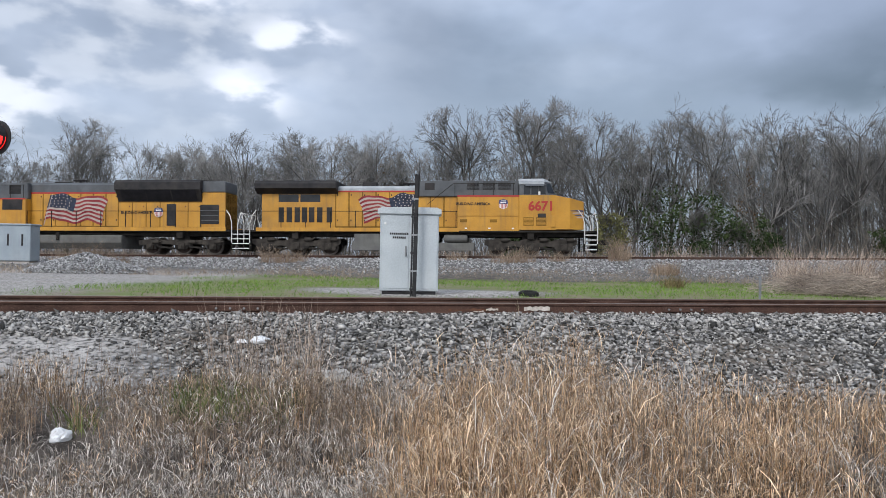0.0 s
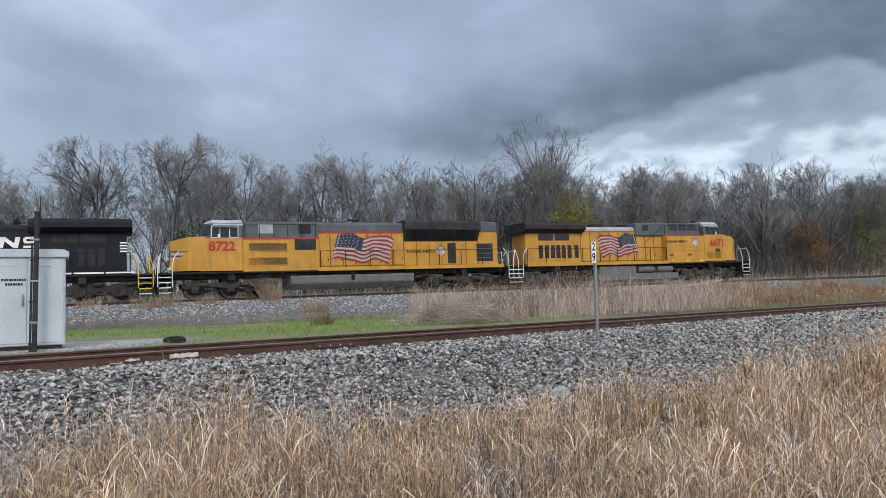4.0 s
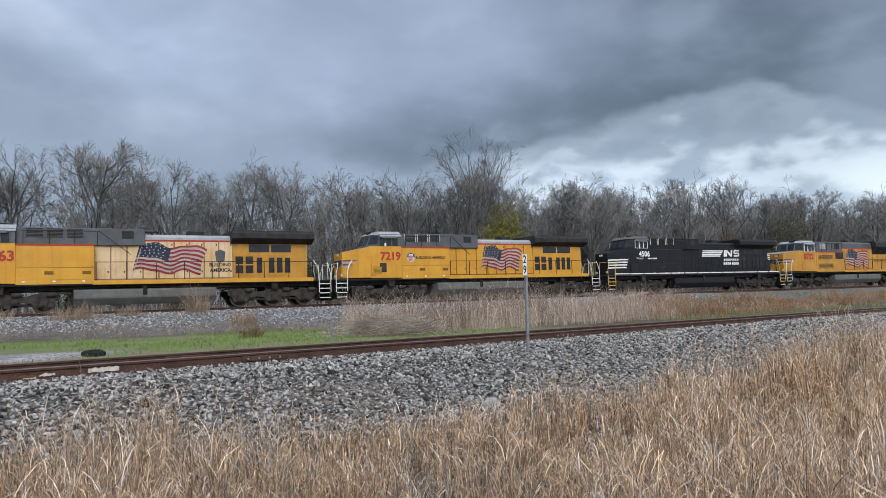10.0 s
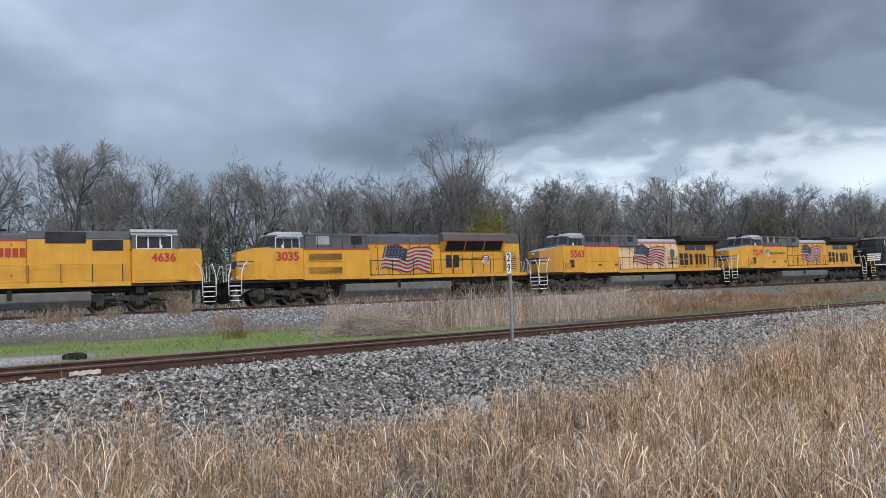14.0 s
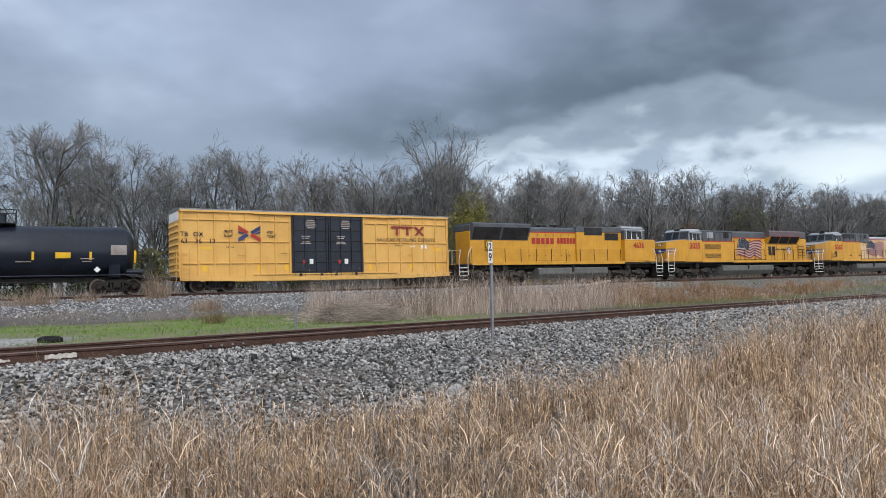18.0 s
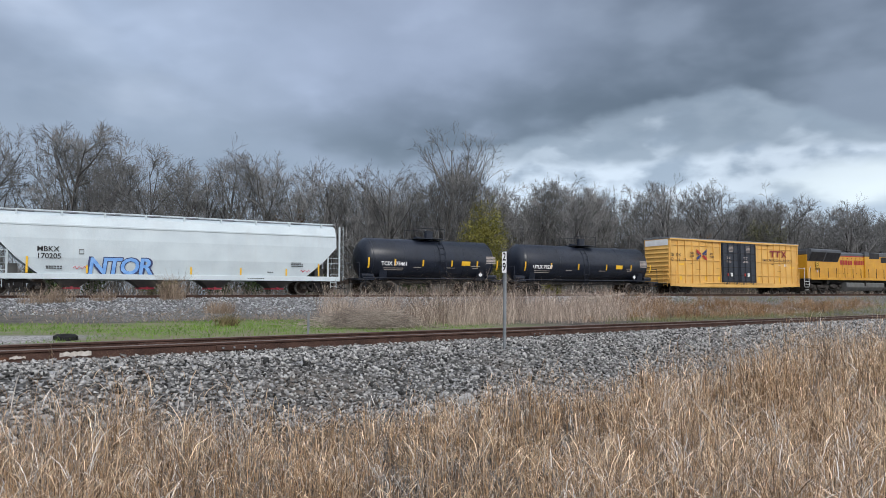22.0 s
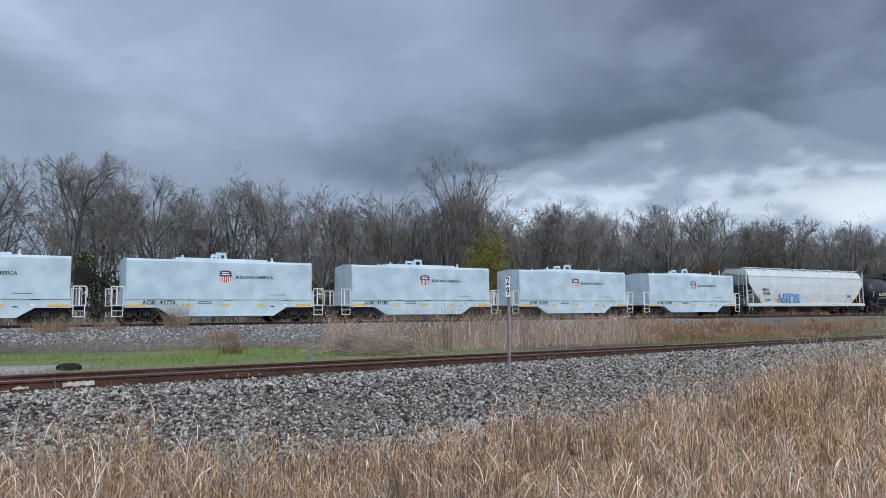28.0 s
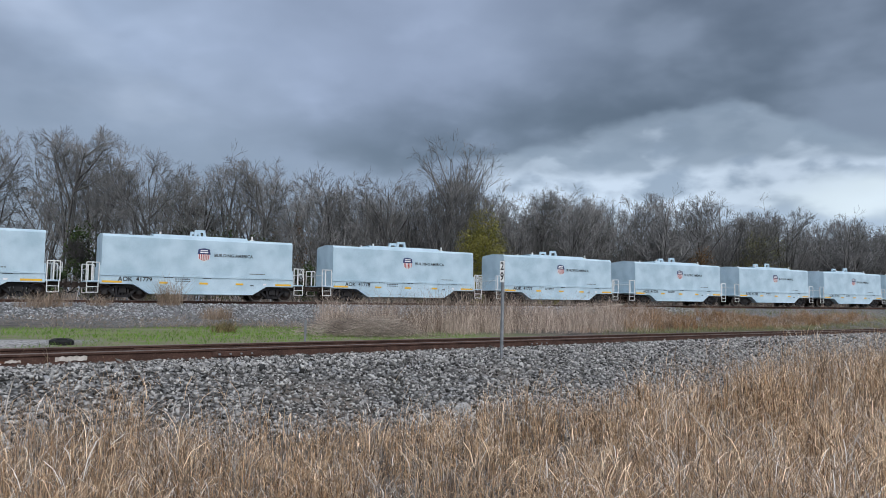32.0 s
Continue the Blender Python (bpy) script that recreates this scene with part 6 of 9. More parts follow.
def tank_car(half, centre, number, label, mark_x, climb):
    root = thing("tank_car", label, "tank car", "train")
    R, zc, h = 1.44, 2.43, half - (1.25 if half > 7 else 1.0)
    prof = [(0.02, -h), (0.55, -h + 0.05), (0.95, -h + 0.17), (1.22, -h + 0.36), (R, -h + 0.62), (R, h - 0.62), (1.22, h - 0.36), (0.95, h - 0.17), (0.55, h - 0.05), (0.02, h)]
    tk = part("tank", Shape().lathe(prof, 48, "x", (0, 0, zc)), TANK_BLACK, root, "glossy black riveted cylinder with domed heads", smooth=False)
    for p in tk.data.polygons:
        p.use_smooth = True
    for x in np.linspace(-h + 0.65, h - 0.65, 5):
        part("weld_band", Shape().lathe([(R, x - 0.03), (R + 0.008, x - 0.02), (R + 0.008, x + 0.02), (R, x + 0.03)], 48, "x", (0, 0, zc)), TANK_BLACK, tk)
    part("centre_sill", Shape().box(-half + 0.5, half - 0.5, -0.3, 0.3, 0.78, 1.08), TRUCK_DARK, root)
    for s in (-1, 1):
        part("side_rail", Shape().cyl((-h, s * 1.2, 1.12), (h, s * 1.2, 1.12), 0.035, 6), TANK_BLACK, root)
    for e in (-1, 1):
        part("saddle", Shape().prism([(-1.1, 1.0), (-1.25, 1.75), (-0.9, 1.4), (0.9, 1.4), (1.25, 1.75), (1.1, 1.0)], e * (half - 2.75), e * (half - 2.2), "x"), TANK_BLACK, root)
        part("end_platform", Shape().box(e * (half - 1.7), e * (half - 0.55), -1.45, 1.45, 0.98, 1.06), TANK_BLACK, root)
        part("end_frame", Shape().tube([(e * (half - 0.65), -1.4, 1.0), (e * (half - 0.65), -1.4, 2.1), (e * (half - 0.65), 1.4, 2.1), (e * (half - 0.65), 1.4, 1.0)], 0.025, 6), TANK_BLACK, root)
        ladder(root, e * (half - 0.9), -1.42, 0.45, 1.0, 0.4, TANK_BLACK, n=2)
        part("brake_reservoir", Shape().lathe([(0.02, e * (half - 1.9)), (0.17, e * (half - 1.85)), (0.17, e * (half - 1.0)), (0.02, e * (half - 0.95))], 12, "x", (0, -0.9, 1.28)), TANK_BLACK, root)
    # valve platform, dome and side ladders
    px = -0.1
    pf = part("platform", Shape().box(px - 1.1, px + 1.1, -0.95, 0.95, zc + R + 0.02, zc + R + 0.07), TANK_BLACK, root)
    for s in (-1, 1):
        part("guard_rail", Shape().tube([(px - 1.1, s * 0.95, zc + R), (px - 1.1, s * 0.95, zc + R + 0.75), (px + 1.1, s * 0.95, zc + R + 0.75), (px + 1.1, s * 0.95, zc + R)], 0.022, 6), TANK_BLACK, pf)
    part("dome", Shape().cyl((px + 0.35, 0, zc + R - 0.1), (px + 0.35, 0, zc + R + 0.55), 0.32, 16).cyl((px + 0.35, 0, zc + R + 0.55), (px + 0.35, 0, zc + R + 0.62), 0.36, 16), TANK_BLACK, pf)
    part("manway", Shape().cyl((px - 0.5, 0, zc + R - 0.05), (px - 0.5, 0, zc + R + 0.22), 0.3, 16), TANK_BLACK, pf)
    for s in (-1, 1):
        lx, sh = px + climb, Shape()
        pts = [(s * 0.85, zc + 1.24), (s * 1.36, zc + 0.66), (s * 1.53, zc), (s * 1.53, zc - 1.0), (s * 1.46, 1.0), (s * 1.46, 0.6)]
        for e in (-0.22, 0.22):
            sh.tube([(lx + e, a, b) for a, b in pts], 0.022, 6)
        for k in range(8):
            t = k / 7 * (len(pts) - 1.01)
            i, fr = int(t), t - int(t)
            a, b = pts[i][0] + (pts[i + 1][0] - pts[i][0]) * fr, pts[i][1] + (pts[i + 1][1] - pts[i][1]) * fr
            sh.cyl((lx - 0.22, a, b), (lx + 0.22, a, b), 0.016, 5)
        part("ladder", sh, TANK_BLACK, root)

    def on_tank(name, poly, mat):
        sh, n = Shape(), 4
        z0, z1 = min(b for a, b in poly), max(b for a, b in poly)
        x0, x1 = min(a for a, b in poly), max(a for a, b in poly)
        for i in range(n):
            za, zb = z0 + (z1 - z0) * i / n, z0 + (z1 - z0) * (i + 1) / n
            ya, yb = [-math.sqrt(max((R + 0.014) ** 2 - (z - zc) ** 2, 0)) for z in (za, zb)]
            sh.quad((x0, ya, za), (x1, ya, za), (x1, yb, zb), (x0, yb, zb))
        part(name, sh.mesh(name, mat), None, root)

    hh = h
    for t in (-0.94, -0.58, -0.18, 0.25, 0.645, 0.97):
        tall = 0.42 if abs(t) > 0.9 else 0.24
        on_tank("reflector_strip", rect(hh * t - 0.06, hh * t + 0.06, 2.2 - tall, 2.3 + tall * 0.4), REFLECT)
    on_tank("label_plate", rect(hh * 0.40, hh * 0.40 + 0.72, 2.05, 2.36), REFLECT)
    for k in range(5):
        on_tank("data_panel", rect(hh * 0.79, hh * 0.79 + 0.8, 2.24 + k * 0.11, 2.31 + k * 0.11), FLAG_WHITE)
    for x, z, w in ((mark_x, 1.78, 1.5), (mark_x, 1.66, 1.4), (-2.2 if half > 7 else -1.4, 1.85, 0.6), (1.3, 1.85, 0.7), (hh * 0.62, 1.85, 0.45), (hh * 0.62, 2.0, 0.7)):
        on_tank("lettering_bar", rect(x - w / 2, x + w / 2, z, z + 0.045), FLAG_WHITE)
    yd = -R - 0.02
    lettering(number, mark_x, 2.08, 0.25, WHITE, yd - 0.01, root, 0.03, name="car_number")
    dz = 1.42
    yz = -math.sqrt(R * R - (dz - zc) ** 2) - 0.03
    part("placard", Shape().prism([(hh * 0.69 - 0.17, dz), (hh * 0.69, dz - 0.17), (hh * 0.69 + 0.17, dz), (hh * 0.69, dz + 0.17)], yz - 0.42, yz - 0.40), WHITE, root)
    part("outlet_pipe", Shape().cyl((0.2, 0, 1.1), (0.2, 0, 0.5), 0.14, 10).cyl((-2.4, -0.5, 0.85), (2.6, -0.5, 0.8), 0.03, 6).cyl((-2.4, 0.4, 0.7), (2.6, 0.4, 0.7), 0.03, 6), TRUCK_DARK, root)
    freight_base(root, half, UNDER, half - 2.35)
    register(root, centre)


def hopper_car():
    root = thing("covered_hopper", "white covered hopper with blue spray-painted lettering", "hopper car", "train")
    H, zs, zt = 9.55, 1.12, 4.42
    prof = [(-1.44, zs), (-1.56, 2.0), (-1.58, 3.0), (-1.52, 3.72), (-1.30, 4.22), (-0.9, 4.42), (0.9, 4.42), (1.30, 4.22), (1.52, 3.72), (1.58, 3.0), (1.56, 2.0), (1.44, zs)]
    # sides are cut away at the lower corners, where the end slope sheets show
    n = len(prof)

    def half_len(z):
        return H - 0.25 - max(0.0, min(1.0, (2.75 - z) / 1.63)) * 2.0

    sh = Shape()
    vs = [(-half_len(z), y, z) for y, z in prof] + [(half_len(z), y, z) for y, z in prof]
    sh.add(vs, [(i, i + 1, i + 1 + n, i + n) for i in range(n - 1)] + [(n - 1, 0, n, 2 * n - 1), tuple(range(n)), tuple(range(2 * n - 1, n - 1, -1))])
    part("body", sh, HOPPER_WHITE, root)
    for s in (-1, 1):
        part("side_sill", Shape().box(-H, H, s * 1.40, s * 1.58, 0.86, 1.15), HOPPER_WHITE, root)
        part("roof_bead", Shape().box(-H + 0.3, H - 0.3, s * 1.50, s * 1.56, 3.66, 3.78, 0.03), HOPPER_WHITE, root)
        part("running_rail", Shape().cyl((-H + 0.2, s * 1.1, 4.52), (H - 0.2, s * 1.1, 4.52), 0.03, 6), HOPPER_WHITE, root)
        for k in range(9):
            part("rail_bracket", Shape().box(-8.4 + k * 2.1 - 0.04, -8.4 + k * 2.1 + 0.04, s * 1.06, s * 1.3, 4.2, 4.52), HOPPER_WHITE, root)
    part("running_board", Shape().box(-H + 0.1, H - 0.1, -0.5, 0.5, 4.5, 4.54), GALV, root)
    for k in range(8):
        part("hatch", Shape().box(-7.6 + k * 2.15, -6.3 + k * 2.15, -0.4, 0.4, 4.42, 4.6, 0.04), HOPPER_WHITE, root)
    for e in (-1, 1):
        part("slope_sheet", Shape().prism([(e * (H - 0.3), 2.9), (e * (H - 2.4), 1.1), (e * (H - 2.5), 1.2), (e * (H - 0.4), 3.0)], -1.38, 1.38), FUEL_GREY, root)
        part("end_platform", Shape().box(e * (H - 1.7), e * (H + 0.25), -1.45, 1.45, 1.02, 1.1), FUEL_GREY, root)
        for s in (-1, 1):
            part("end_post", Shape().box(e * (H - 0.06), e * (H + 0.04), s * 1.42, s * 1.52, 0.9, 4.35), HOPPER_WHITE, root)
            part("corner_post", Shape().box(e * (H - 0.85), e * (H - 0.78), s * 1.46, s * 1.54, 1.1, 2.5), HOPPER_WHITE, root)
        ladder(root, e * (H - 0.42), -1.55, 1.15, 2.5, 0.7, HOPPER_WHITE, n=4)
        ladder(root, e * (H - 0.42), -1.5, 0.42, 0.9, 0.4, HOPPER_WHITE, n=2)
        ladder(root, e * (H + 0.3), -1.1, 0.9, 4.4, 0.5, HOPPER_WHITE, "y", 9)
        part("brake_gear", Shape().box(e * (H - 1.3), e * (H - 0.7), -0.5, 0.3, 1.1, 1.7).cyl((e * (H - 0.6), 0.6, 1.9), (e * (H - 0.5), 0.6, 1.9), 0.28, 14), FUEL_GREY, root)
    for x in (-5.7, -1.9, 1.9, 5.7):
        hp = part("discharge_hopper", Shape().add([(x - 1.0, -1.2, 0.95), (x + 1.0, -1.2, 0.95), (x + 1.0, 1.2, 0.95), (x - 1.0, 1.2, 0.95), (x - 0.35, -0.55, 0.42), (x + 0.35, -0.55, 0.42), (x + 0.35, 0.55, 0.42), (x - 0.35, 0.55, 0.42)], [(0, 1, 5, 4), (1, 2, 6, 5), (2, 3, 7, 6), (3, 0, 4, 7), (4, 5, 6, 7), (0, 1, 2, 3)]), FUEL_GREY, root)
        part("outlet_gate", Shape().box(x - 0.42, x + 0.42, -0.75, 0.75, 0.34, 0.44).cyl((x, -0.85, 0.4), (x, -0.7, 0.4), 0.09, 10), GRAFFITI_RED, hp, "red outlet gate")
    y = -1.60
    lettering("MBKX", -6.9, 2.43, 0.27, DARK_TXT, y, root, 0.02, name="car_number")
    lettering("170205", -6.85, 2.06, 0.27, DARK_TXT, y, root, 0.02, name="car_number")
    lettering("NTOR", -3.4, 1.52, 0.92, NAVY, -1.565, root, 0.075, 0.12, 0.86, "graffiti_outline", "dark blue spray-painted outline")
    lettering("NTOR", -3.4, 1.54, 0.86, GRAFFITI, -1.575, root, 0.035, 0.12, 0.9, "graffiti", "light blue spray-painted lettering")
    for x, s in ((-5.7, 1), (6.9, 1)):
        part("graffiti_tag", Shape().tube([(x + 0.09 * k * s, -1.57, 1.48 + 0.09 * math.sin(k * 2.3)) for k in range(8)], 0.014, 4), GRAFFITI_RED, root, "small red scrawl")
    for x0, z0, n, h in ((-7.0, 1.5, 6, 0.06), (-7.0, 1.4, 6, 0.06), (6.3, 1.75, 6, 0.05), (6.3, 1.85, 6, 0.05), (6.3, 1.95, 5, 0.05), (4.8, 1.35, 3, 0.06), (3.6, 0.98, 8, 0.04)):
        word_bars(x0, x0 + 0.13 * n, z0, z0 + h, n, DARK_TXT, -1.585, root)
    for x, t in ((-7.85, 1.0), (-5.05, 0.5), (0.35, 0.5), (3.2, 0.5), (6.0, 0.5), (8.1, 0.9)):
        decal("reflector_strip", [(0, rect(x - 0.05, x + 0.05, 1.18, 1.18 + t * 0.85))], [REFLECT], -1.585, root)
    decal("placard_frame", [(0, rect(-5.45, -5.2, 2.2, 2.24)), (0, rect(-5.45, -5.2, 2.42, 2.46)), (0, rect(-5.45, -5.42, 2.2, 2.46)), (0, rect(-5.23, -5.2, 2.2, 2.46))], [FUEL_GREY], -1.6, root)
    freight_base(root, 10.46, TRUCK_DARK, 8.2)
    register(root, 216.045 + 0.45)


def coil_car():
    root = thing("coil_car", "pale blue-grey covered coil car with a dented hood", "coil car", "train")
    # drop-centre body
    prof = [(-5.42, 0.90), (-5.42, 1.40), (5.42, 1.40), (5.42, 0.90), (3.75, 0.90), (2.95, 0.40), (-2.95, 0.40), (-3.75, 0.90)]
    part("body", Shape().prism(prof, -1.47, 1.47), COIL_BLUE, root)
    for s in (-1, 1):
        part("top_rail", Shape().box(-5.42, 5.42, s * 1.44, s * 1.52, 1.34, 1.42, 0.01), COIL_BLUE, root)
        part("bottom_flange", Shape().box(-2.95, 2.95, s * 1.44, s * 1.52, 0.38, 0.43, 0.01), COIL_BLUE, root)
    hood = part("hood", Shape().prism([(-1.45, 1.43), (-1.45, 3.52), (-1.32, 3.66), (0, 3.76), (1.32, 3.66), (1.45, 3.52), (1.45, 1.43)], -5.40, 5.36, "x"), COIL_BLUE, root, "removable dented hood")
    part("hood_crown", Shape().prism([(-1.30, 3.66), (-1.1, 3.80), (1.1, 3.80), (1.30, 3.66)], -2.75, 2.6, "x"), COIL_BLUE, hood)
    for s in (-1, 1):
        br = part("lifting_bracket", Shape().prism([(-0.75, 3.74), (-0.42, 3.86), (-0.36, 4.2), (0.2, 4.2), (0.26, 3.86), (0.6, 3.74), (0.13, 3.74), (0.10, 4.05), (-0.26, 4.05), (-0.29, 3.74)], s * 0.55, s * 0.70), COIL_BLUE, hood)
        for x in (-2.35, 2.95):
            part("guide_lug", Shape().box(x - 0.05, x + 0.05, s * 0.9, s * 1.0, 3.7, 3.95).box(x - 0.12, x + 0.12, s * 0.88, s * 1.02, 3.68, 3.74), RAIL_WHITE, hood)
    for e in (-1, 1):
        part("end_platform", Shape().box(e * 5.4, e * 6.15, -1.45, 1.45, 0.98, 1.06), COIL_BLUE, root)
        part("end_panel", Shape().box(e * 5.38, e * 5.46, -1.42, 1.42, 0.9, 1.9), COIL_BLUE, root)
        for s in (-1, 1):
            fr = part("end_railing", Shape().tube([(e * 5.5, s * 1.45, 1.02), (e * 5.5, s * 1.45, 2.05), (e * 6.12, s * 1.45, 2.05), (e * 6.12, s * 1.45, 1.02)], 0.03, 6), RAIL_WHITE, root)
            part("railing_post", Shape().box(e * 5.78, e * 5.86, s * 1.2, s * 1.28, 1.02, 2.05), RAIL_WHITE, root)
            part("sill_step", Shape().tube([(e * 5.52, s * 1.45, 1.0), (e * 5.52, s * 1.45, 0.42), (e * 6.08, s * 1.45, 0.42), (e * 6.08, s * 1.45, 1.0)], 0.026, 6).cyl((e * 5.52, s * 1.45, 0.72), (e * 6.08, s * 1.45, 0.72), 0.022, 6), RAIL_WHITE, root)
        part("end_rail", Shape().tube([(e * 6.1, -1.4, 1.7), (e * 6.1, 1.4, 1.7)], 0.025, 6), RAIL_WHITE, root)
    part("brake_wheel", Shape().lathe([(0.22, 6.24), (0.26, 6.26), (0.30, 6.24), (0.26, 6.22)], 16, "x", (0, -0.7, 1.75)).cyl((6.1, -0.7, 1.75), (6.26, -0.7, 1.75), 0.05, 8), RAIL_WHITE, root)
    part("draft_gear", Shape().box(-6.3, 6.3, -0.25, 0.25, 0.7, 0.98), WHEEL_RUST, root)
    y = -1.482
    shield(0.02, 2.68, 0.80, -1.458, root)
    lettering("BUILDING AMERICA", 1.75, 2.68, 0.18, DARK_TXT, -1.458, root, 0.03, name="slogan")
    for x0, x1, z in ((-5.35, -4.35, 1.02), (-2.4, -1.95, 1.02), (-0.2, 0.28, 1.02), (1.9, 2.35, 1.02), (4.3, 5.3, 1.02)):
        decal("reflector_strip", [(0, rect(x0, x1, z - 0.055, z + 0.055))], [REFLECT], y, root)
    for x0, z0, n in ((-1.55, 1.22, 7), (-1.55, 1.1, 7), (-2.15, 1.3, 4), (0.0, 1.3, 4), (3.5, 1.3, 4), (2.7, 1.62, 8)):
        word_bars(x0, x0 + 0.12 * n, z0, z0 + 0.05, n, DARK_TXT if z0 < 1.5 else FUEL_GREY, y if z0 < 1.4 else -1.458, root)
    decal("label_plate", [(0, rect(3.55, 3.75, 0.98, 1.08))], [WHITE], y, root)
    decal("label_plate", [(0, rect(2.75, 2.98, 0.92, 0.98))], [DARK_TXT], y, root)
    freight_base(root, 6.74, SOOT, 4.25)
    return root


def build_cars():
    boxcar()
    tank_car(8.15, 185.44, "UTLX 79537", "black tank car with yellow reflector strips", -4.85, -0.4)
    tank_car(6.4, 199.76, "TCIX 175461", "shorter black tank car coupled behind another", -3.2, 0.7)
    hopper_car()
    first = coil_car()
    cars = [first] + [copy_thing(first, pose(0, 0, 0)) for _ in range(7)]
    for i, (car, num) in enumerate(zip(cars, ("41781", "41782", "41783", "41776", "41777", "41778", "41779", ""))):
        if num:
            lettering("AOK", -4.18, 1.17, 0.24, DARK_TXT, -1.486, car, 0.025, name="car_number")
            lettering(num, -3.2, 1.17, 0.24, DARK_TXT, -1.486, car, 0.025, name="car_number")
        register(car, 226.51 + 13.48 * (i + 0.5))


build_cars()


# ---- vegetation, stones and lineside things ----
RNG = np.random.default_rng(11)


def polar(az, r):
    a = np.radians(az)
    return r * np.sin(a), r * np.cos(a)


def prisms(p0, p1, r0, r1):
    """Three-sided tapered sticks from arrays of ends and radii: vertices and quads."""
    p0, p1 = np.asarray(p0, float), np.asarray(p1, float)
    n = len(p0)
    d = p1 - p0
    d /= np.linalg.norm(d, axis=1)[:, None] + 1e-9
    ref = np.where(np.abs(d[:, 2:3]) > 0.9, np.array([[1.0, 0, 0]]), np.array([[0, 0, 1.0]]))
    a = np.cross(d, ref)
    a /= np.linalg.norm(a, axis=1)[:, None] + 1e-9
    b = np.cross(d, a)
    vs = np.empty((n, 6, 3))
    for k in range(3):
        t = 2 * math.pi * k / 3
        o = math.cos(t) * a + math.sin(t) * b
        vs[:, k] = p0 + o * np.asarray(r0)[:, None]
        vs[:, k + 3] = p1 + o * np.asarray(r1)[:, None]
    base = (np.arange(n) * 6)[:, None, None]
    fs = base + np.array([[0, 1, 4, 3], [1, 2, 5, 4], [2, 0, 3, 5]])[None]
    return vs.reshape(-1, 3), fs.reshape(-1, 4)


def strips(p0, p1, r0, r1, g):
    """Flat tapered slivers for the finest twigs: vertices and quads."""
    p0, p1 = np.asarray(p0, float), np.asarray(p1, float)
    d = p1 - p0
    o = np.cross(d, g.normal(size=d.shape))
    o /= np.linalg.norm(o, axis=1)[:, None] + 1e-9
    r0, r1 = np.asarray(r0)[:, None], np.asarray(r1)[:, None]
    v = np.stack([p0 - o * r0, p0 + o * r0, p1 + o * r1, p1 - o * r1], 1)
    return v.reshape(-1, 3), np.arange(len(p0) * 4).reshape(-1, 4)


def grow_tree(seed, height, spread=1.0, stems=1, fork=0.3, lean=0.05, dense=1.0):
    """A bare tree with rising limbs and a rounded, finely twigged crown: sticks of wood, sticks of twigs."""
    r = random.Random(seed)
    wood, twig = [], []

    def off(d, tilt):
        """A direction tilted away from d by an angle."""
        a = r.uniform(0, 2 * math.pi)
        u = d.orthogonal().normalized()
        w = d.cross(u)
        return (d * math.cos(tilt) + (u * math.cos(a) + w * math.sin(a)) * math.sin(tilt)).normalized()

    def branch(p, d, length, rad, level):
        n = (4, 3, 2, 1, 1)[level]
        pts, dirs = [p], []
        for i in range(n):
            jit = Vector((r.gauss(0, 1), r.gauss(0, 1), r.gauss(0, 1))) * (0.05, 0.075, 0.095, 0.11, 0.13)[level]
            d = (d + jit + Vector((0, 0, (0.02, 0.10, 0.11, 0.08, 0.03)[level]))).normalized()
            p = p + d * (length / n)
            pts.append(p)
            dirs.append(d)
        out = wood if level < 2 else twig
        for i in range(n):
            a, b = rad * (1 - 0.7 * i / n), rad * (1 - 0.7 * (i + 1) / n)
            out.append((pts[i], pts[i + 1], max(a, 0.0085), max(b, 0.006)))
        if level == 4:
            return
        count = max(2, round((r.uniform(7, 9.5), r.uniform(6, 8), r.uniform(5.5, 7.5), r.uniform(3.5, 5))[level] * dense))
        for k in range(count):
            t = r.uniform(fork, 1.0) if level == 0 else r.uniform(0.22, 1.0)
            i = min(int(t * n), n - 1)
            q = pts[i].lerp(pts[i + 1], t * n - i)
            tilt = radians(r.uniform(26, 54) * spread if level == 0 else r.uniform(20, 50))
            if level == 0:
                ln = height * (1.05 - t * 0.85) * r.uniform(0.40, 0.60)
            else:
                ln = length * (r.uniform(0.38, 0.62) if level == 1 else r.uniform(0.30, 0.50)) * (1.15 - 0.5 * t)
            branch(q, off(dirs[i], tilt), max(ln, 0.4), rad * (0.55 if level == 0 else 0.45) * (1.15 - 0.4 * t), level + 1)

    for s in range(stems):
        k = 1 if stems == 1 else 2.6
        d = Vector((r.gauss(0, lean * k), r.gauss(0, lean * k), 1)).normalized()
        branch(Vector((r.gauss(0, 0.15) * (stems > 1), r.gauss(0, 0.15) * (stems > 1), -0.4)), d, height * r.uniform(0.62, 0.72), height * (0.0098 if stems == 1 else 0.0076), 0)
    k = height / max(q[1].z for q in wood + twig)
    return [(a * k, b * k, c * k, d * k) for a, b, c, d in wood], [(a * k, b * k, c * k, d * k) for a, b, c, d in twig]


def twig_mesh(name, sticks, mat, seed=1):
    v, f = strips([q[0] for q in sticks], [q[1] for q in sticks], [q[2] for q in sticks], [q[3] for q in sticks], np.random.default_rng(seed))
    return big_mesh(name, v, f, mat, 4)


def sticks_mesh(name, sticks, mat):
    v, f = prisms([s[0] for s in sticks], [s[1] for s in sticks], [s[2] for s in sticks], [s[3] for s in sticks])
    return big_mesh(name, v, f, mat, 4)


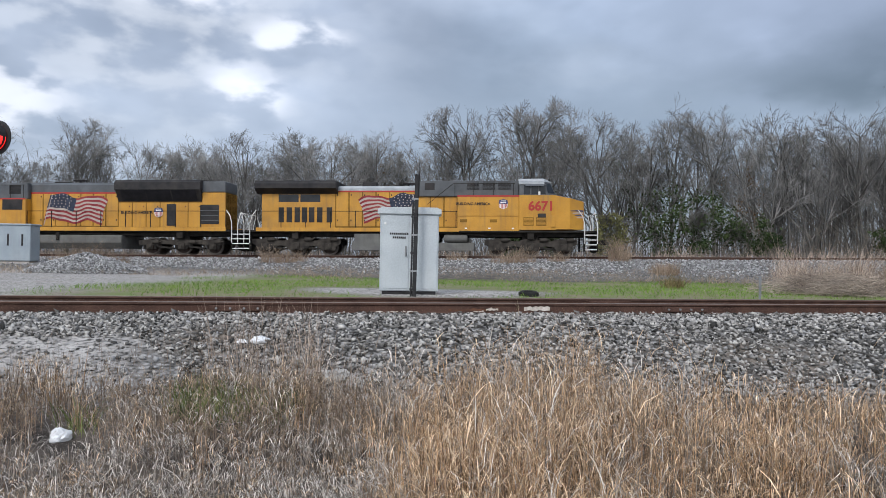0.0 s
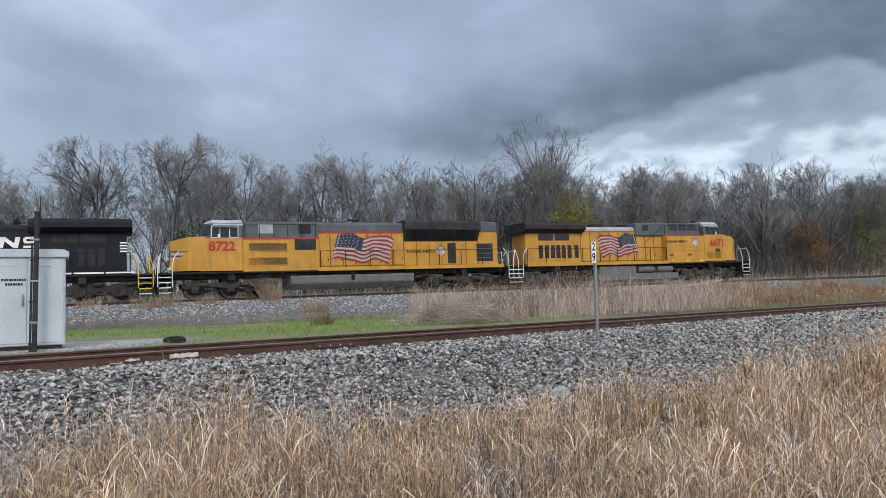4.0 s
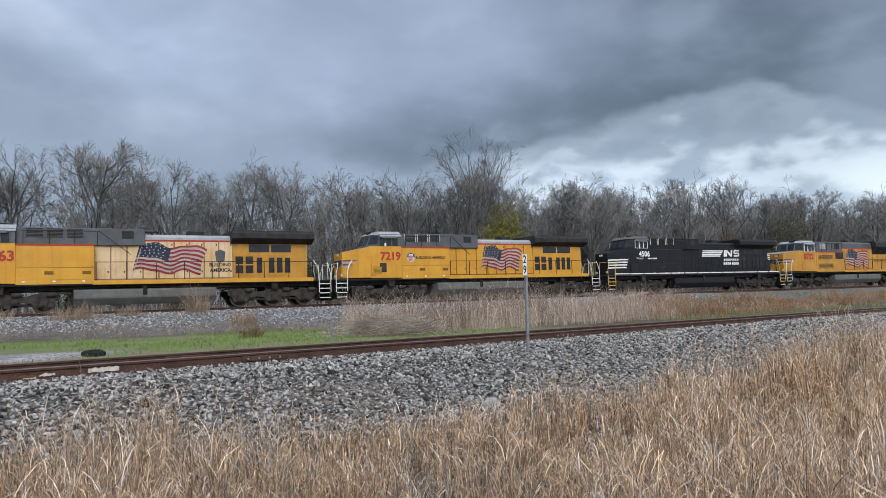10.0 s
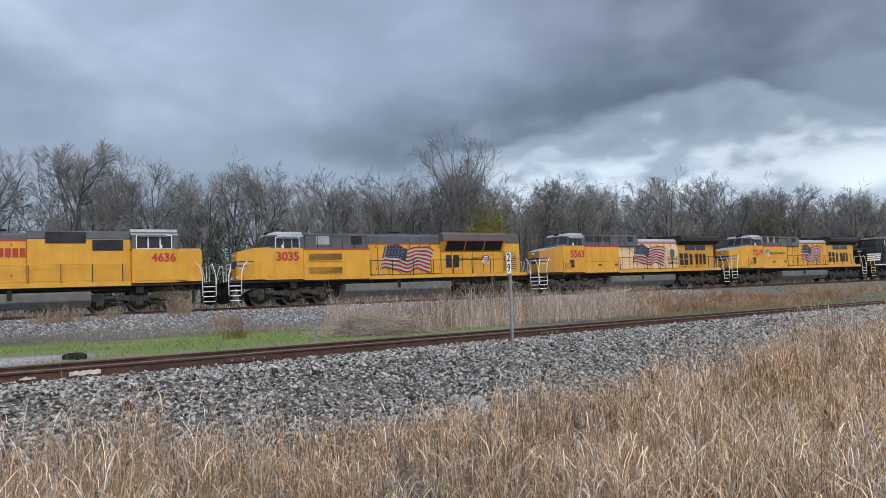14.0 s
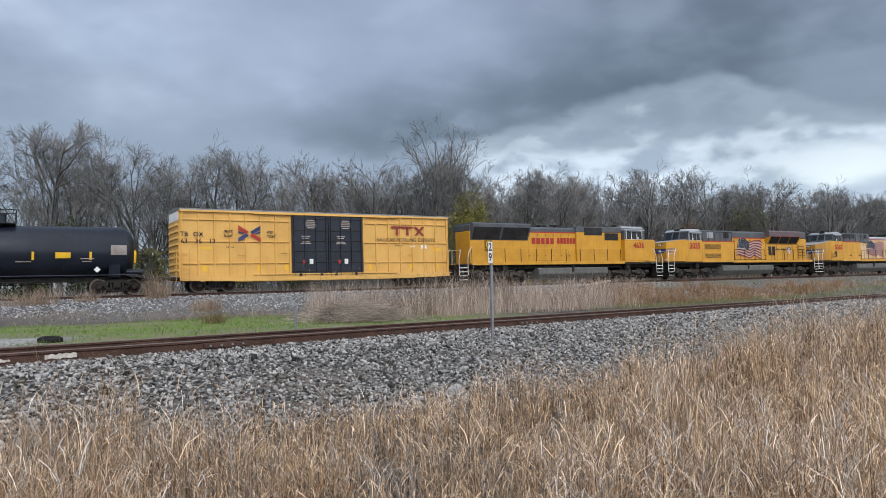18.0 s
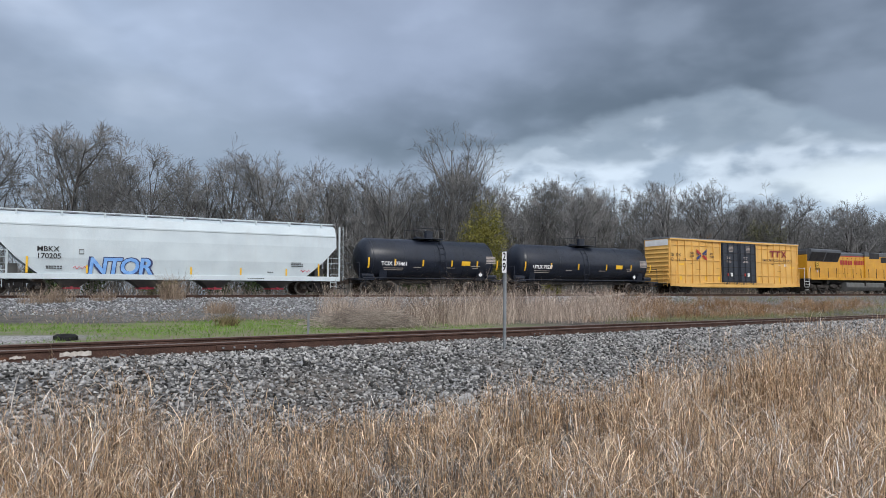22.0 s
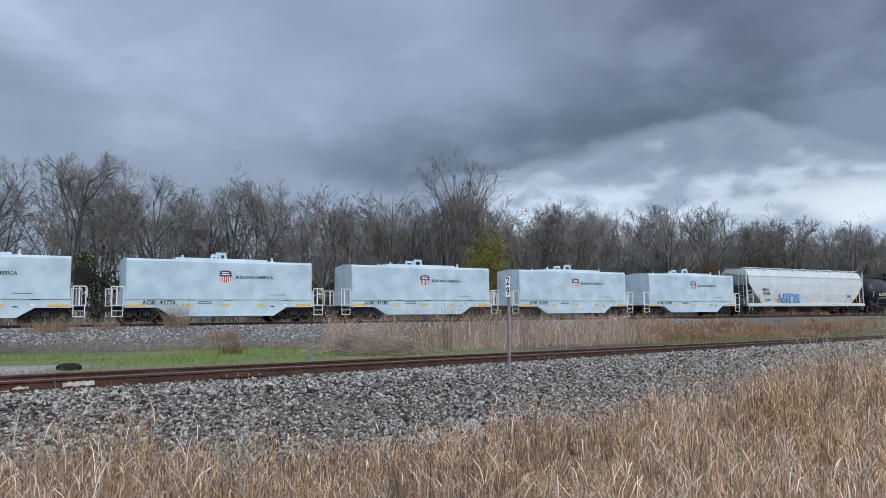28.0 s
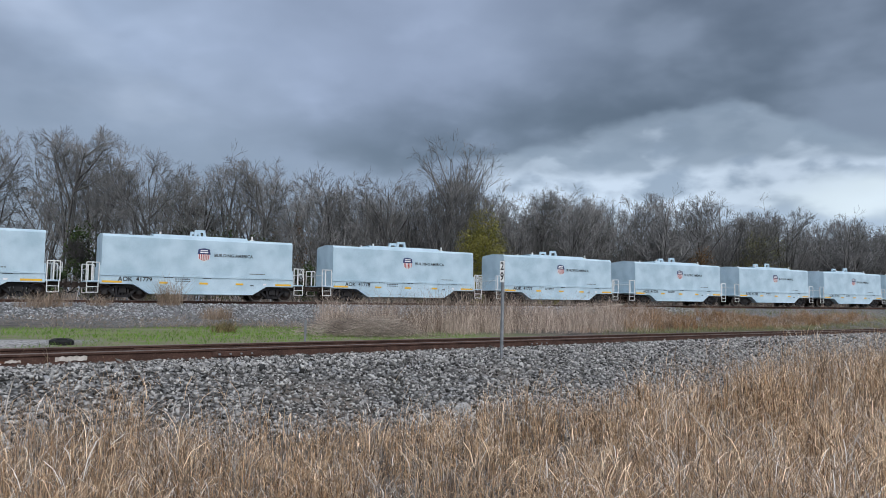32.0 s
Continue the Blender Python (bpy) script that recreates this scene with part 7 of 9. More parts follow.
def leaf_cloud(n, size, spread, seed):
    """Leaf blades scattered in clumps through an uneven crown."""
    g = np.random.default_rng(seed)
    k = max(6, n // 60)
    u = g.normal(size=(k, 3))
    u /= np.linalg.norm(u, axis=1)[:, None]
    cl = u * (g.random((k, 1)) ** 0.45) * np.array(spread)
    c = cl[g.integers(0, k, n)] + g.normal(size=(n, 3)) * np.array(spread) * 0.13
    a = g.normal(size=(n, 3))
    a /= np.linalg.norm(a, axis=1)[:, None]
    b = np.cross(a, g.normal(size=(n, 3)))
    b /= np.linalg.norm(b, axis=1)[:, None]
    s = size * (0.6 + 0.8 * g.random((n, 1)))
    v = np.stack([c - a * s, c + b * s * 0.45, c + a * s, c - b * s * 0.45], 1).reshape(-1, 3)
    f = np.arange(n * 4).reshape(-1, 4)
    return v, f


def build_trees():
    kinds = []
    for i, (h, sp, st, fk) in enumerate(((13, 0.9, 1, 0.28), (12.2, 0.8, 2, 0.25), (13.2, 0.75, 1, 0.35), (11.8, 0.95, 2, 0.3), (12.5, 0.7, 3, 0.3), (13, 1.1, 1, 0.25), (12.6, 0.85, 2, 0.22))):
        wood, twig = grow_tree(20 + i, h, sp, st, fk, 0.05, 0.92 if st > 1 else 1.08)
        root = thing("tree", "tall leafless grey tree at the wood's edge", "tree", "bare trees behind the railway")
        part("trunk", sticks_mesh("trunk", wood, BARK), None, root)
        part("crown", twig_mesh("crown", twig, TWIG), None, root, "crown of bare twigs")
        kinds.append(root)
    g = random.Random(3)
    used = set()
    spots = []
    for row, (y, step) in enumerate(((57.5, 4.4), (61.5, 3.8), (66.0, 3.6), (71.0, 3.6))):
        x = -72 + row * 1.7
        while x < 185:
            spots.append((x + g.uniform(-1.3, 1.3), y + g.uniform(-2.0, 2.0), row))
            x += step * (1.0 if x < 70 else 1.15)
    for x, y, row in spots:
        k = g.randrange(len(kinds))
        az = math.degrees(math.atan2(x, y))
        f = g.uniform(0.92, 1.07)
        # the wood is lower to the west and highest past the leafy tree
        f *= float(np.interp(az, (-30, -14, -2, 5, 12, 18, 28, 34, 60), (0.92, 0.96, 0.97, 1.06, 1.10, 1.06, 1.07, 1.13, 1.14)))
        if row == 3:
            f *= 0.94
        if row > 1 and x < 40 and g.random() < (0.62 if x < 24 else 0.30):
            continue
        z = float(ground_z(x, y))
        m = pose(x, y, z, 0, 0, g.uniform(0, 360)) @ Matrix.Diagonal((f, f, f * g.uniform(0.95, 1.05), 1))
        if k not in used:
            used.add(k)
            kinds[k].matrix_basis = m
        else:
            copy_thing(kinds[k], m)
    wood, twig = grow_tree(78, 17.6, 0.8, 2, 0.42, 0.05, 0.72)
    x, y = polar(31.2, 70)
    tall = thing("tree", "tallest leafless tree with a wide spreading crown", "tree", at=pose(x, y, float(ground_z(x, y)), 0, 0, 40))
    part("trunk", sticks_mesh("trunk", wood, BARK), None, tall)
    part("crown", twig_mesh("crown", twig, TWIG), None, tall, "crown of bare spreading twigs")
    # leafy trees and bushes
    for nm, az, y, h, w, mat, n, lab in (("tree", 33.6, 52.5, 8.9, 2.1, LEAF_YELLOW, 11000, "yellow-green leafy tree standing before the bare wood"), ("bush", 39.0, 53.5, 3.2, 1.3, LEAF_YELLOW, 1500, "small yellow-green bush at the wood's edge"),
                                         ("tree", 54.3, 55.5, 9.6, 3.1, LEAF_OLIVE, 5200, "olive-green leafy tree among bare ones"), ("tree", 50.4, 54.5, 6.8, 2.5, LEAF_RUST, 3600, "russet-leaved tree in the wood"),
                                         ("bush", 9.0, 54.5, 4.4, 1.4, LEAF_OLIVE, 2600, "olive-green bush among the trunks"), ("bush", 12.6, 56.5, 6.4, 2.2, LEAF_GREEN, 1700, "dark evergreen bush among the trunks"), ("bush", 15.6, 55.5, 5.4, 2.6, LEAF_GREEN, 1700, "low dark evergreen bush at the wood's edge"),
                                         ("bush", 1.5, 56, 3.0, 1.6, LEAF_GREEN, 1500, "low dark evergreen bush at the wood's edge"), ("bush", 4.0, 58, 6.5, 1.8, LEAF_GREEN, 1800, "tall dark evergreen bush among the trunks"), ("tree", 63.5, 60, 9.5, 3.5, LEAF_GREEN, 3000, "dark evergreen tree among leafless ones"),
                                         ("bush", 18.6, 56, 4.2, 2.2, LEAF_GREEN, 1400, "low dark evergreen bush at the wood's edge"), ("bush", 21.0, 55.0, 2.8, 1.5, LEAF_GREEN, 1300, "low dark evergreen bush at the wood's edge"), ("bush", 28.0, 55.5, 3.0, 1.6, LEAF_GREEN, 1300, "low dark evergreen bush at the wood's edge"),
                                         ("tree", 18.3, 59.0, 8.5, 2.0, LEAF_RUST, 1500, "slim tree with thin dull brown leaves"), ("tree", 9.8, 61.0, 10.5, 2.4, LEAF_GREEN, 900, "bare tree hung with green vine leaves"), ("tree", 13.2, 60.0, 9.5, 2.2, LEAF_GREEN, 800, "bare tree hung with green vine leaves"), ("tree", -9.5, 60.0, 9.0, 2.6, LEAF_RUST, 900, "nearly bare tree with thin dull leaves")):
        x = y * math.tan(radians(az))
        z = float(ground_z(x, y))
        t = thing(nm, lab, nm, at=pose(x, y, z))
        wood, twig = grow_tree(int(az * 10) + 500, h * 0.95, 0.6, 2)
        part("trunk", sticks_mesh("trunk", wood + twig[:1200], BARK), None, t)
        v, f = leaf_cloud(n, 0.13 if mat is LEAF_GREEN and n > 1000 else (0.09 if n > 2000 else 0.07) if h > 5 else 0.10, (w, w, h * 0.46), int(az * 7) + 90)
        v[:, 2] += h * 0.53
        part("crown", big_mesh("crown", v, f, mat, 4), None, t, "leafy crown")


def build_far_wood():
    """The depth of the wood behind the front trees, and its undergrowth."""
    base = []
    for i in range(4):
        wood, twig = grow_tree(200 + i, 12, 0.8, 1 + i % 2, 0.25)
        g0 = np.random.default_rng(i)
        base.append([np.array([[*q[0], *q[1], q[2] * 1.3, q[3] * 1.3] for q in (wood + [twig[j] for j in g0.permutation(len(twig))[:900]])])])
    g = random.Random(9)
    sets = []
    for i in range(260):
        x, y = g.uniform(-95, 250), g.uniform(74, 90)
        if x < 28 and i % 3:
            continue
        q = base[i % 4][0]
        s, a = g.uniform(0.92, 1.12), g.uniform(0, 6.28)
        ca, sa = math.cos(a) * s, math.sin(a) * s
        z = float(ground_z(x, 60)) - 0.2
        o = q.copy()
        for c in (0, 3):
            o[:, c] = x + q[:, c] * ca - q[:, c + 1] * sa
            o[:, c + 1] = y + q[:, c] * sa + q[:, c + 1] * ca
            o[:, c + 2] = z + q[:, c + 2] * s
        sets.append(o)
    n = 7000
    x, y = RNG.uniform(-75, 215, n), RNG.uniform(60, 84, n)
    x = np.where((x < 25) & (RNG.random(n) < 0.82), 40 + (x + 75) * 1.75, x)
    h = RNG.uniform(4.5, 11.0, n) * np.interp(x, (-40, 10, 35), (0.70, 0.8, 1.0))
    p0 = np.stack([x, y, ground_z(x, np.full(n, 60.0)) - 0.2], 1)
    lean = RNG.normal(0, 0.06, (n, 2))
    p1 = p0 + np.stack([lean[:, 0] * h, lean[:, 1] * h, h], 1)
    rad = RNG.uniform(0.018, 0.045, n)
    sets.append(np.concatenate([p0, p1, rad[:, None], rad[:, None] * 0.3], 1))
    for k in range(7):
        t = RNG.uniform(0.3, 0.98, (n, 1))
        q = p0 + (p1 - p0) * t
        a, ln = RNG.uniform(0, 6.28, n), RNG.uniform(0.5, 2.1, n)
        q2 = q + np.stack([np.cos(a) * ln * 0.6, np.sin(a) * ln * 0.6, ln * RNG.uniform(0.3, 1.0, n)], 1)
        sets.append(np.concatenate([q, q2, rad[:, None] * 0.55, rad[:, None] * 0.3], 1))
    q = np.concatenate(sets)
    v, f = strips(q[:, 0:3], q[:, 3:6], q[:, 6] * 1.15, q[:, 7] * 1.15, RNG)
    tagged(new("far_wood", big_mesh("far_wood", v, f, TWIG, 4)), "deep leafless wood behind the front trees", "woods", "", "stuff")
    n = 17000
    x = RNG.uniform(-75, 190, n)
    y = RNG.uniform(54.0, 74, n)
    h = 1.2 + np.interp(x, (10, 35), (3.4, 6.2)) * RNG.random(n) ** 1.6 * np.clip(0.55 + (y - 53) / 14, 0.5, 1.25)
    p0 = np.stack([x, y, ground_z(x, y) - 0.1], 1)
    lean = RNG.normal(0, 0.30, (n, 2))
    p1 = p0 + np.stack([lean[:, 0] * h * 0.5, lean[:, 1] * h * 0.5, h * 0.55], 1)
    lean2 = lean + RNG.normal(0, 0.45, (n, 2))
    p2 = p1 + np.stack([lean2[:, 0] * h * 0.5, lean2[:, 1] * h * 0.5, h * 0.45], 1)
    lean3 = RNG.normal(0, 0.6, (n, 2))
    p3 = p1 + np.stack([lean3[:, 0] * h * 0.5, lean3[:, 1] * h * 0.5, h * 0.30], 1)
    rr = RNG.uniform(0.010, 0.026, n)
    v, f = strips(np.concatenate([p0, p1, p1]), np.concatenate([p1, p2, p3]), np.concatenate([rr, rr * 0.7, rr * 0.6]) * 1.3, np.concatenate([rr * 0.7, rr * 0.3, rr * 0.3]) * 1.3, RNG)
    tagged(new("undergrowth", big_mesh("undergrowth", v, f, THICKET, 4)), "dense brown leafless undergrowth beneath the trees", "undergrowth", "", "stuff")


def blades(x, y, h, lean, width, droop, g, bow=None, lift=0.0):
    """Grass blades as bent strips of three pieces."""
    n = len(x)
    z = ground_z(x, y) - 0.02 + lift
    a = g.uniform(0, 2 * math.pi, n)
    dx, dy = np.cos(a), np.sin(a)
    if bow is not None:
        dx, dy = dx * 0.6 + bow[0], dy * 0.6 + bow[1]
    face = g.uniform(0, 2 * math.pi, n)
    wx, wy = np.cos(face) * width, np.sin(face) * width
    ts = (0.0, 0.4, 0.75, 1.0)
    vs = np.empty((n, 8, 3))
    for i, t in enumerate(ts):
        off = lean * h * (0.35 * t + 0.65 * t * t)
        hz = h * (t - droop * 0.45 * t ** 3)
        w = (1 - 0.85 * t * t)
        cx, cy, cz = x + dx * off, y + dy * off, z + hz
        vs[:, 2 * i] = np.stack([cx - wx * w, cy - wy * w, cz], 1)
        vs[:, 2 * i + 1] = np.stack([cx + wx * w, cy + wy * w, cz], 1)
    base = (np.arange(n) * 8)[:, None, None]
    f = base + np.array([[0, 1, 3, 2], [2, 3, 5, 4], [4, 5, 7, 6]])[None]
    return vs.reshape(-1, 3), f.reshape(-1, 4)


def patch(name, x, y, h, lean, width, droop, mat, label, g, category="grass", bow=None, lift=0.0):
    v, f = blades(x, y, h, lean, width, droop, g, bow, lift)
    return tagged(new(name, big_mesh(name, v, f, mat, 4)), label, category, "", "stuff")


def clumped(cx, cy, per, rad, g):
    n = len(cx)
    i = np.repeat(np.arange(n), per)
    a, r = g.uniform(0, 2 * math.pi, n * per), rad * np.sqrt(g.random(n * per))
    return cx[i] + r * np.cos(a), cy[i] + r * np.sin(a), i


def arched(x, y, z, length, azim, tip, bend, width, g, parts=4):
    """Leaves that rise at an angle from upright and arch over: strips that follow the bend."""
    n = len(x)
    cx, cy, cz = x.copy(), y.copy(), z.copy()
    twist = azim + math.pi / 2 + g.normal(0, 0.7, n)
    wx, wy = np.cos(twist), np.sin(twist)
    vs = np.empty((n, 2 * (parts + 1), 3))
    for i in range(parts + 1):
        t = i / parts
        w = width * (0.55 + 0.9 * t if t < 0.5 else 1.85 * (1 - t) + 0.08)
        vs[:, 2 * i] = np.stack([cx - wx * w, cy - wy * w, cz], 1)
        vs[:, 2 * i + 1] = np.stack([cx + wx * w, cy + wy * w, cz], 1)
        th = np.minimum(tip + bend * (t + 0.5 / parts) ** 1.6, 2.9)
        cx = cx + np.cos(azim) * np.sin(th) * length / parts
        cy = cy + np.sin(azim) * np.sin(th) * length / parts
        cz = cz + np.cos(th) * length / parts
    k = np.arange(parts) * 2
    f = (np.arange(n) * 2 * (parts + 1))[:, None, None] + np.stack([k, k + 1, k + 3, k + 2], 1)[None]
    return vs.reshape(-1, 3), f.reshape(-1, 4)


def leaf_patch(name, mat, label, g, *leaf, parts=4):
    v, f = arched(*leaf, g, parts)
    return tagged(new(name, big_mesh(name, v, f, mat, 4)), label, "grass", "", "stuff")


def verge_edge(az, x, y, u):
    """How far the tall grass reaches towards the track."""
    return 6.75 + 0.55 * hills(x * 1.7, y * 1.7) - 1.3 * smooth(u, 5, 10) + 0.6 * smooth(u, 12, 17) + 1.7 * smooth(-az, 9, 15)


def build_grass():
    g = np.random.default_rng(4)
    # verge in front of the viewer: tufts of upright stems with arching leaves
    n = 15000
    az = g.uniform(-40, 66, n)
    r = 3.3 + 20 * g.random(n) ** 1.6
    x, y = polar(az, r)
    s, u = -x * UY + y * UX, x * UX + y * UY
    edge = verge_edge(az, x, y, u)
    bare = hills(x * 0.8 + 1, y * 0.8 + 4) + 0.5 * hills(x * 2.1, y * 2.3)
    keep = (s < edge + 0.9 * (g.random(n) - 0.55)) & (s > 0.6)
    keep &= ~((az < -9) & (s < 5.6) & (bare > 0.0) & (g.random(n) < 0.85))
    bag = polar(-31.9, 6.75)
    keep &= (np.hypot(x - bag[0], y - bag[1]) > 0.3) & (np.hypot(x - bag[0] * 0.93, y - bag[1] * 0.93) > 0.4)
    keep &= ~((bare > 0.55) & (g.random(n) < 0.65))
    az, x, y, s, u, r, edge = (q[keep] for q in (az, x, y, s, u, r, edge))
    tall = np.clip(0.52 + 0.24 * hills(x * 0.9 + 3, y * 0.9) + 0.26 * hills(x * 2.7, y * 2.7) + g.normal(0, 0.10, len(x)), 0.16, 1.0)
    tall *= 1 + 0.50 * smooth(u, 9, 14) + 0.25 * smooth(u, -1.0, 1.5) * (1 - smooth(u, 3, 5))
    tall *= 1 - 0.68 * smooth(-az, 5, 12) * (1 - smooth(s, 5.0, 6.6))
    tall *= 1 - 0.30 * smooth(-az, 8, 12)
    tall *= 1 - 0.35 * (1 - smooth(r, 3.5, 5.5))
    tall *= 1 - 0.40 * smooth(s, edge - 1.2, edge + 0.3)
    pale = g.random(len(x)) > np.clip(0.28 + 0.62 * smooth(-az, 3, 13) - 0.12 * smooth(u, 5, 12), 0.1, 0.90)
    brown = ~pale & ((s > 5.9) & (az < -9) & (g.random(len(x)) < 0.7) | (g.random(len(x)) < 0.25))
    kinds = ((pale, DRY, STRAW_PALE, "dry_grass", "curled_leaves", "tall straw-coloured dry grass on the verge", "curled pale leaves of the dry grass"),
             (brown, REED_DARK, DRY_BROWN, "brown_grass", "brown_leaves", "brown dead grass on the verge", "bent brown leaves of the dead grass"),
             (~pale & ~brown, DRY_GREY, DRY_ASH, "dead_grass", "withered_leaves", "grey matted dead grass on the verge", "withered ashen leaves of the dead grass"))
    for sel, stem_mat, leaf_mat, stem_name, leaf_name, stem_label, leaf_label in kinds:
        c = np.flatnonzero(sel)
        # stems
        i = np.repeat(c, 8)
        k = len(i)
        az_, rad = g.uniform(0, 2 * math.pi, k), 0.10 * np.sqrt(g.random(k))
        px, py = x[i] + rad * np.cos(az_), y[i] + rad * np.sin(az_)
        h = tall[i] * g.uniform(0.5, 1.25, k)
        leaf_patch(stem_name, stem_mat, stem_label, g, px, py, ground_z(px, py) - 0.02, h, az_ + g.normal(0, 0.5, k), np.abs(g.normal(0, 0.16, k)), g.uniform(0, 0.55, k) ** 1.3, g.uniform(0.0013, 0.0026, k) * (1 + (r[i] > 8) * 0.6), parts=2)
        # leaves that leave the stems and arch over
        q = g.integers(0, k, int(k * 1.9))
        m = len(q)
        t = g.random(m) ** 0.7 * 0.92
        st = h[q] * t
        ln = np.clip(tall[i[q]] * g.uniform(0.16, 0.46, m), 0.06, 0.30)
        leaf_patch(leaf_name, leaf_mat, leaf_label, g, px[q] + g.normal(0, 0.02, m), py[q] + g.normal(0, 0.02, m), ground_z(px[q], py[q]) + st, ln, az_[q] + g.normal(0, 1.0, m), g.uniform(0.1, 0.9, m), g.uniform(0.6, 3.0, m), g.uniform(0.0016, 0.0036, m) * (1 + (r[i[q]] > 8) * 0.4), parts=3)
    # thin single stalks standing out over the stones
    n = 2600
    az, r = g.uniform(-34, 64, n), g.uniform(6, 16, n)
    x, y = polar(az, r)
    s, u = -x * UY + y * UX, x * UX + y * UY
    m = (np.abs(s - verge_edge(az, x, y, u) - 0.45) < 0.25 + 0.75 * g.random(n) ** 2)
    px, py = clumped(x[m], y[m], 5, 0.3, g)[:2]
    c = len(px)
    leaf_patch("thin_stalks", REED_DARK, "thin brown stalks at the edge of the stones", g, px, py, ground_z(px, py) - 0.02, g.uniform(0.15, 0.5, c), g.uniform(0, 6.28, c), np.abs(g.normal(0, 0.22, c)), g.uniform(0, 0.8, c), g.uniform(0.0013, 0.0026, c), parts=3)
    # a stand of tall seeding stalks beside the crossing
    wx_, wy_ = polar(g.uniform(-22.5, -12.5, 46), g.uniform(7.9, 9.3, 46))
    px, py = clumped(wx_, wy_, 5, 0.16, g)[:2]
    c = len(px)
    hs = g.uniform(0.45, 1.25, c)
    leaf_patch("tall_stalks", REED, "tall pale seeding stalks beside the crossing", g, px, py, ground_z(px, py) - 0.02, hs, g.uniform(0, 6.28, c), np.abs(g.normal(0, 0.18, c)), g.uniform(0, 0.7, c), g.uniform(0.0016, 0.003, c), parts=4)
    # lying litter of straw over the soil
    n = 16000
    az, r = np.where(g.random(n) < 0.55, g.uniform(-40, -6, n), g.uniform(-6, 66, n)), 3.2 + 12 * g.random(n) ** 1.3
    x, y = polar(az, r)
    s = -x * UY + y * UX
    m = (s < 7.9) & (s > 0.6)
    c = m.sum()
    leaf_patch("straw_litter", DRY_ASH, "matted straw lying on the soil", g, x[m], y[m], ground_z(x[m], y[m]) + 0.01, g.uniform(0.06, 0.26, c), g.uniform(0, 6.28, c), g.uniform(0.5, 1.4, c), g.uniform(0, 1.6, c), g.uniform(0.0018, 0.0036, c), parts=3)
    # green tufts in the verge
    for az0, az1, r0, r1, count, per in ((-24, -15, 6.6, 8.0, 42, 26), (-31, -30, 6.8, 7.1, 3, 22)):
        x, y = polar(g.uniform(az0, az1, count), g.uniform(r0, r1, count))
        px, py, i = clumped(x, y, per, 0.15, g)
        c = len(px)
        leaf_patch("green_tufts", LEAF_TUFT, "green shoots among the dead grass", g, px, py, ground_z(px, py) - 0.01, g.uniform(0.12, 0.42, c), g.uniform(0, 6.28, c), g.uniform(0, 0.5, c), g.uniform(0.2, 1.6, c), g.uniform(0.0022, 0.004, c))
    # short green grass between the tracks
    n = 46000
    x, y = g.uniform(-13, 22, n), g.uniform(14, 30, n)
    s = -x * UY + y * UX
    wob = 0.8 * hills(x * 0.8, y * 0.8)
    m = (s > 15.5) & (y + 1.5 * wob < 28.5) & (x < 11 + 4 * g.random(n)) & (x + 2 * wob > -11) & (np.hypot((x + 1.9) * 0.6, y - 18.6) > 2.0) & (hills(x * 0.6 + 5, y * 0.6) + 0.5 * hills(x * 1.7, y * 1.7) + 0.9 * g.random(n) > 0.1)
    patch("short_grass", x[m], y[m], g.uniform(0.04, 0.15, m.sum()), g.uniform(0.2, 1.2, m.sum()), np.full(m.sum(), 0.007), g.uniform(0, 0.6, m.sum()), GRASS_GREEN, "strip of short green grass between the tracks", g)
    # tall pale reeds between the tracks, in uneven clumps, brown and russet among them
    n = 4200
    x = g.uniform(8.5, 74, n)
    y = g.uniform(14, 41, n)
    s = -x * UY + y * UX
    far_edge = 32 + 4.5 * smooth(x, 14, 34) + 1.2 * hills(x * 0.6, 1.0)
    m = (s > 17.6) & (y < far_edge) & (x > 9.2 + 0.25 * (y - 20) + 0.6 * hills(y, x)) & (hills(x * 0.9 + 2, y * 0.9) + 0.9 * g.random(n) > -0.25)
    x, y = x[m], y[m]
    az = np.degrees(np.arctan2(x, y))
    bx_, by_, i = clumped(x, y, 42, 0.42, g)
    clump = 1.3 * np.clip(0.78 + 0.45 * hills(x * 0.7, y * 0.7) + 0.25 * hills(x * 1.9, y * 1.9) + g.normal(0, 0.18, len(x)), 0.28, 1.45)
    clump *= 1 - 0.50 * smooth(az, 41, 53)
    clump *= 1 + 0.25 * np.exp(-((az - 33) / 4) ** 2)
    kind = np.where(hills(x * 0.45 + 7, y * 0.45) + 0.5 * np.exp(-((az - 40.5) / 1.8) ** 2) + 0.35 * np.exp(-((az - 27.5) / 1.2) ** 2) + g.normal(0, 0.15, len(x)) > 0.38, 1, 0)
    kind = np.where(g.random(len(x)) < 0.75 * smooth(az, 40, 52), 2, kind)
    k = len(bx_)
    hh = clump[i] * g.uniform(0.25, 1.2, k) * (1 + 0.25 * (g.random(k) < 0.04))
    lean = np.where(kind[i] == 1, g.uniform(0.1, 0.9, k), g.uniform(0.03, 0.8, k))
    for j, mat, nm, lab in ((0, REED, "dry_reeds", "tall pale dry reeds between the tracks"), (1, REED_DARK, "brown_stalks", "brown dead stalks among the pale reeds"), (2, REED_RUST, "russet_grass", "low russet grass between the converging tracks")):
        q = kind[i] == j
        patch(nm, bx_[q], by_[q], hh[q], lean[q], g.uniform(0.003, 0.0065, q.sum()) * (1 + (np.hypot(bx_[q], by_[q]) > 35) * 0.5), g.uniform(0, 0.7, q.sum()), mat, lab, g, "reeds")
    # low dead grass on the soil below the far bank
    n = 22000
    x, y = g.uniform(-40, 22, n), g.uniform(25, 36, n)
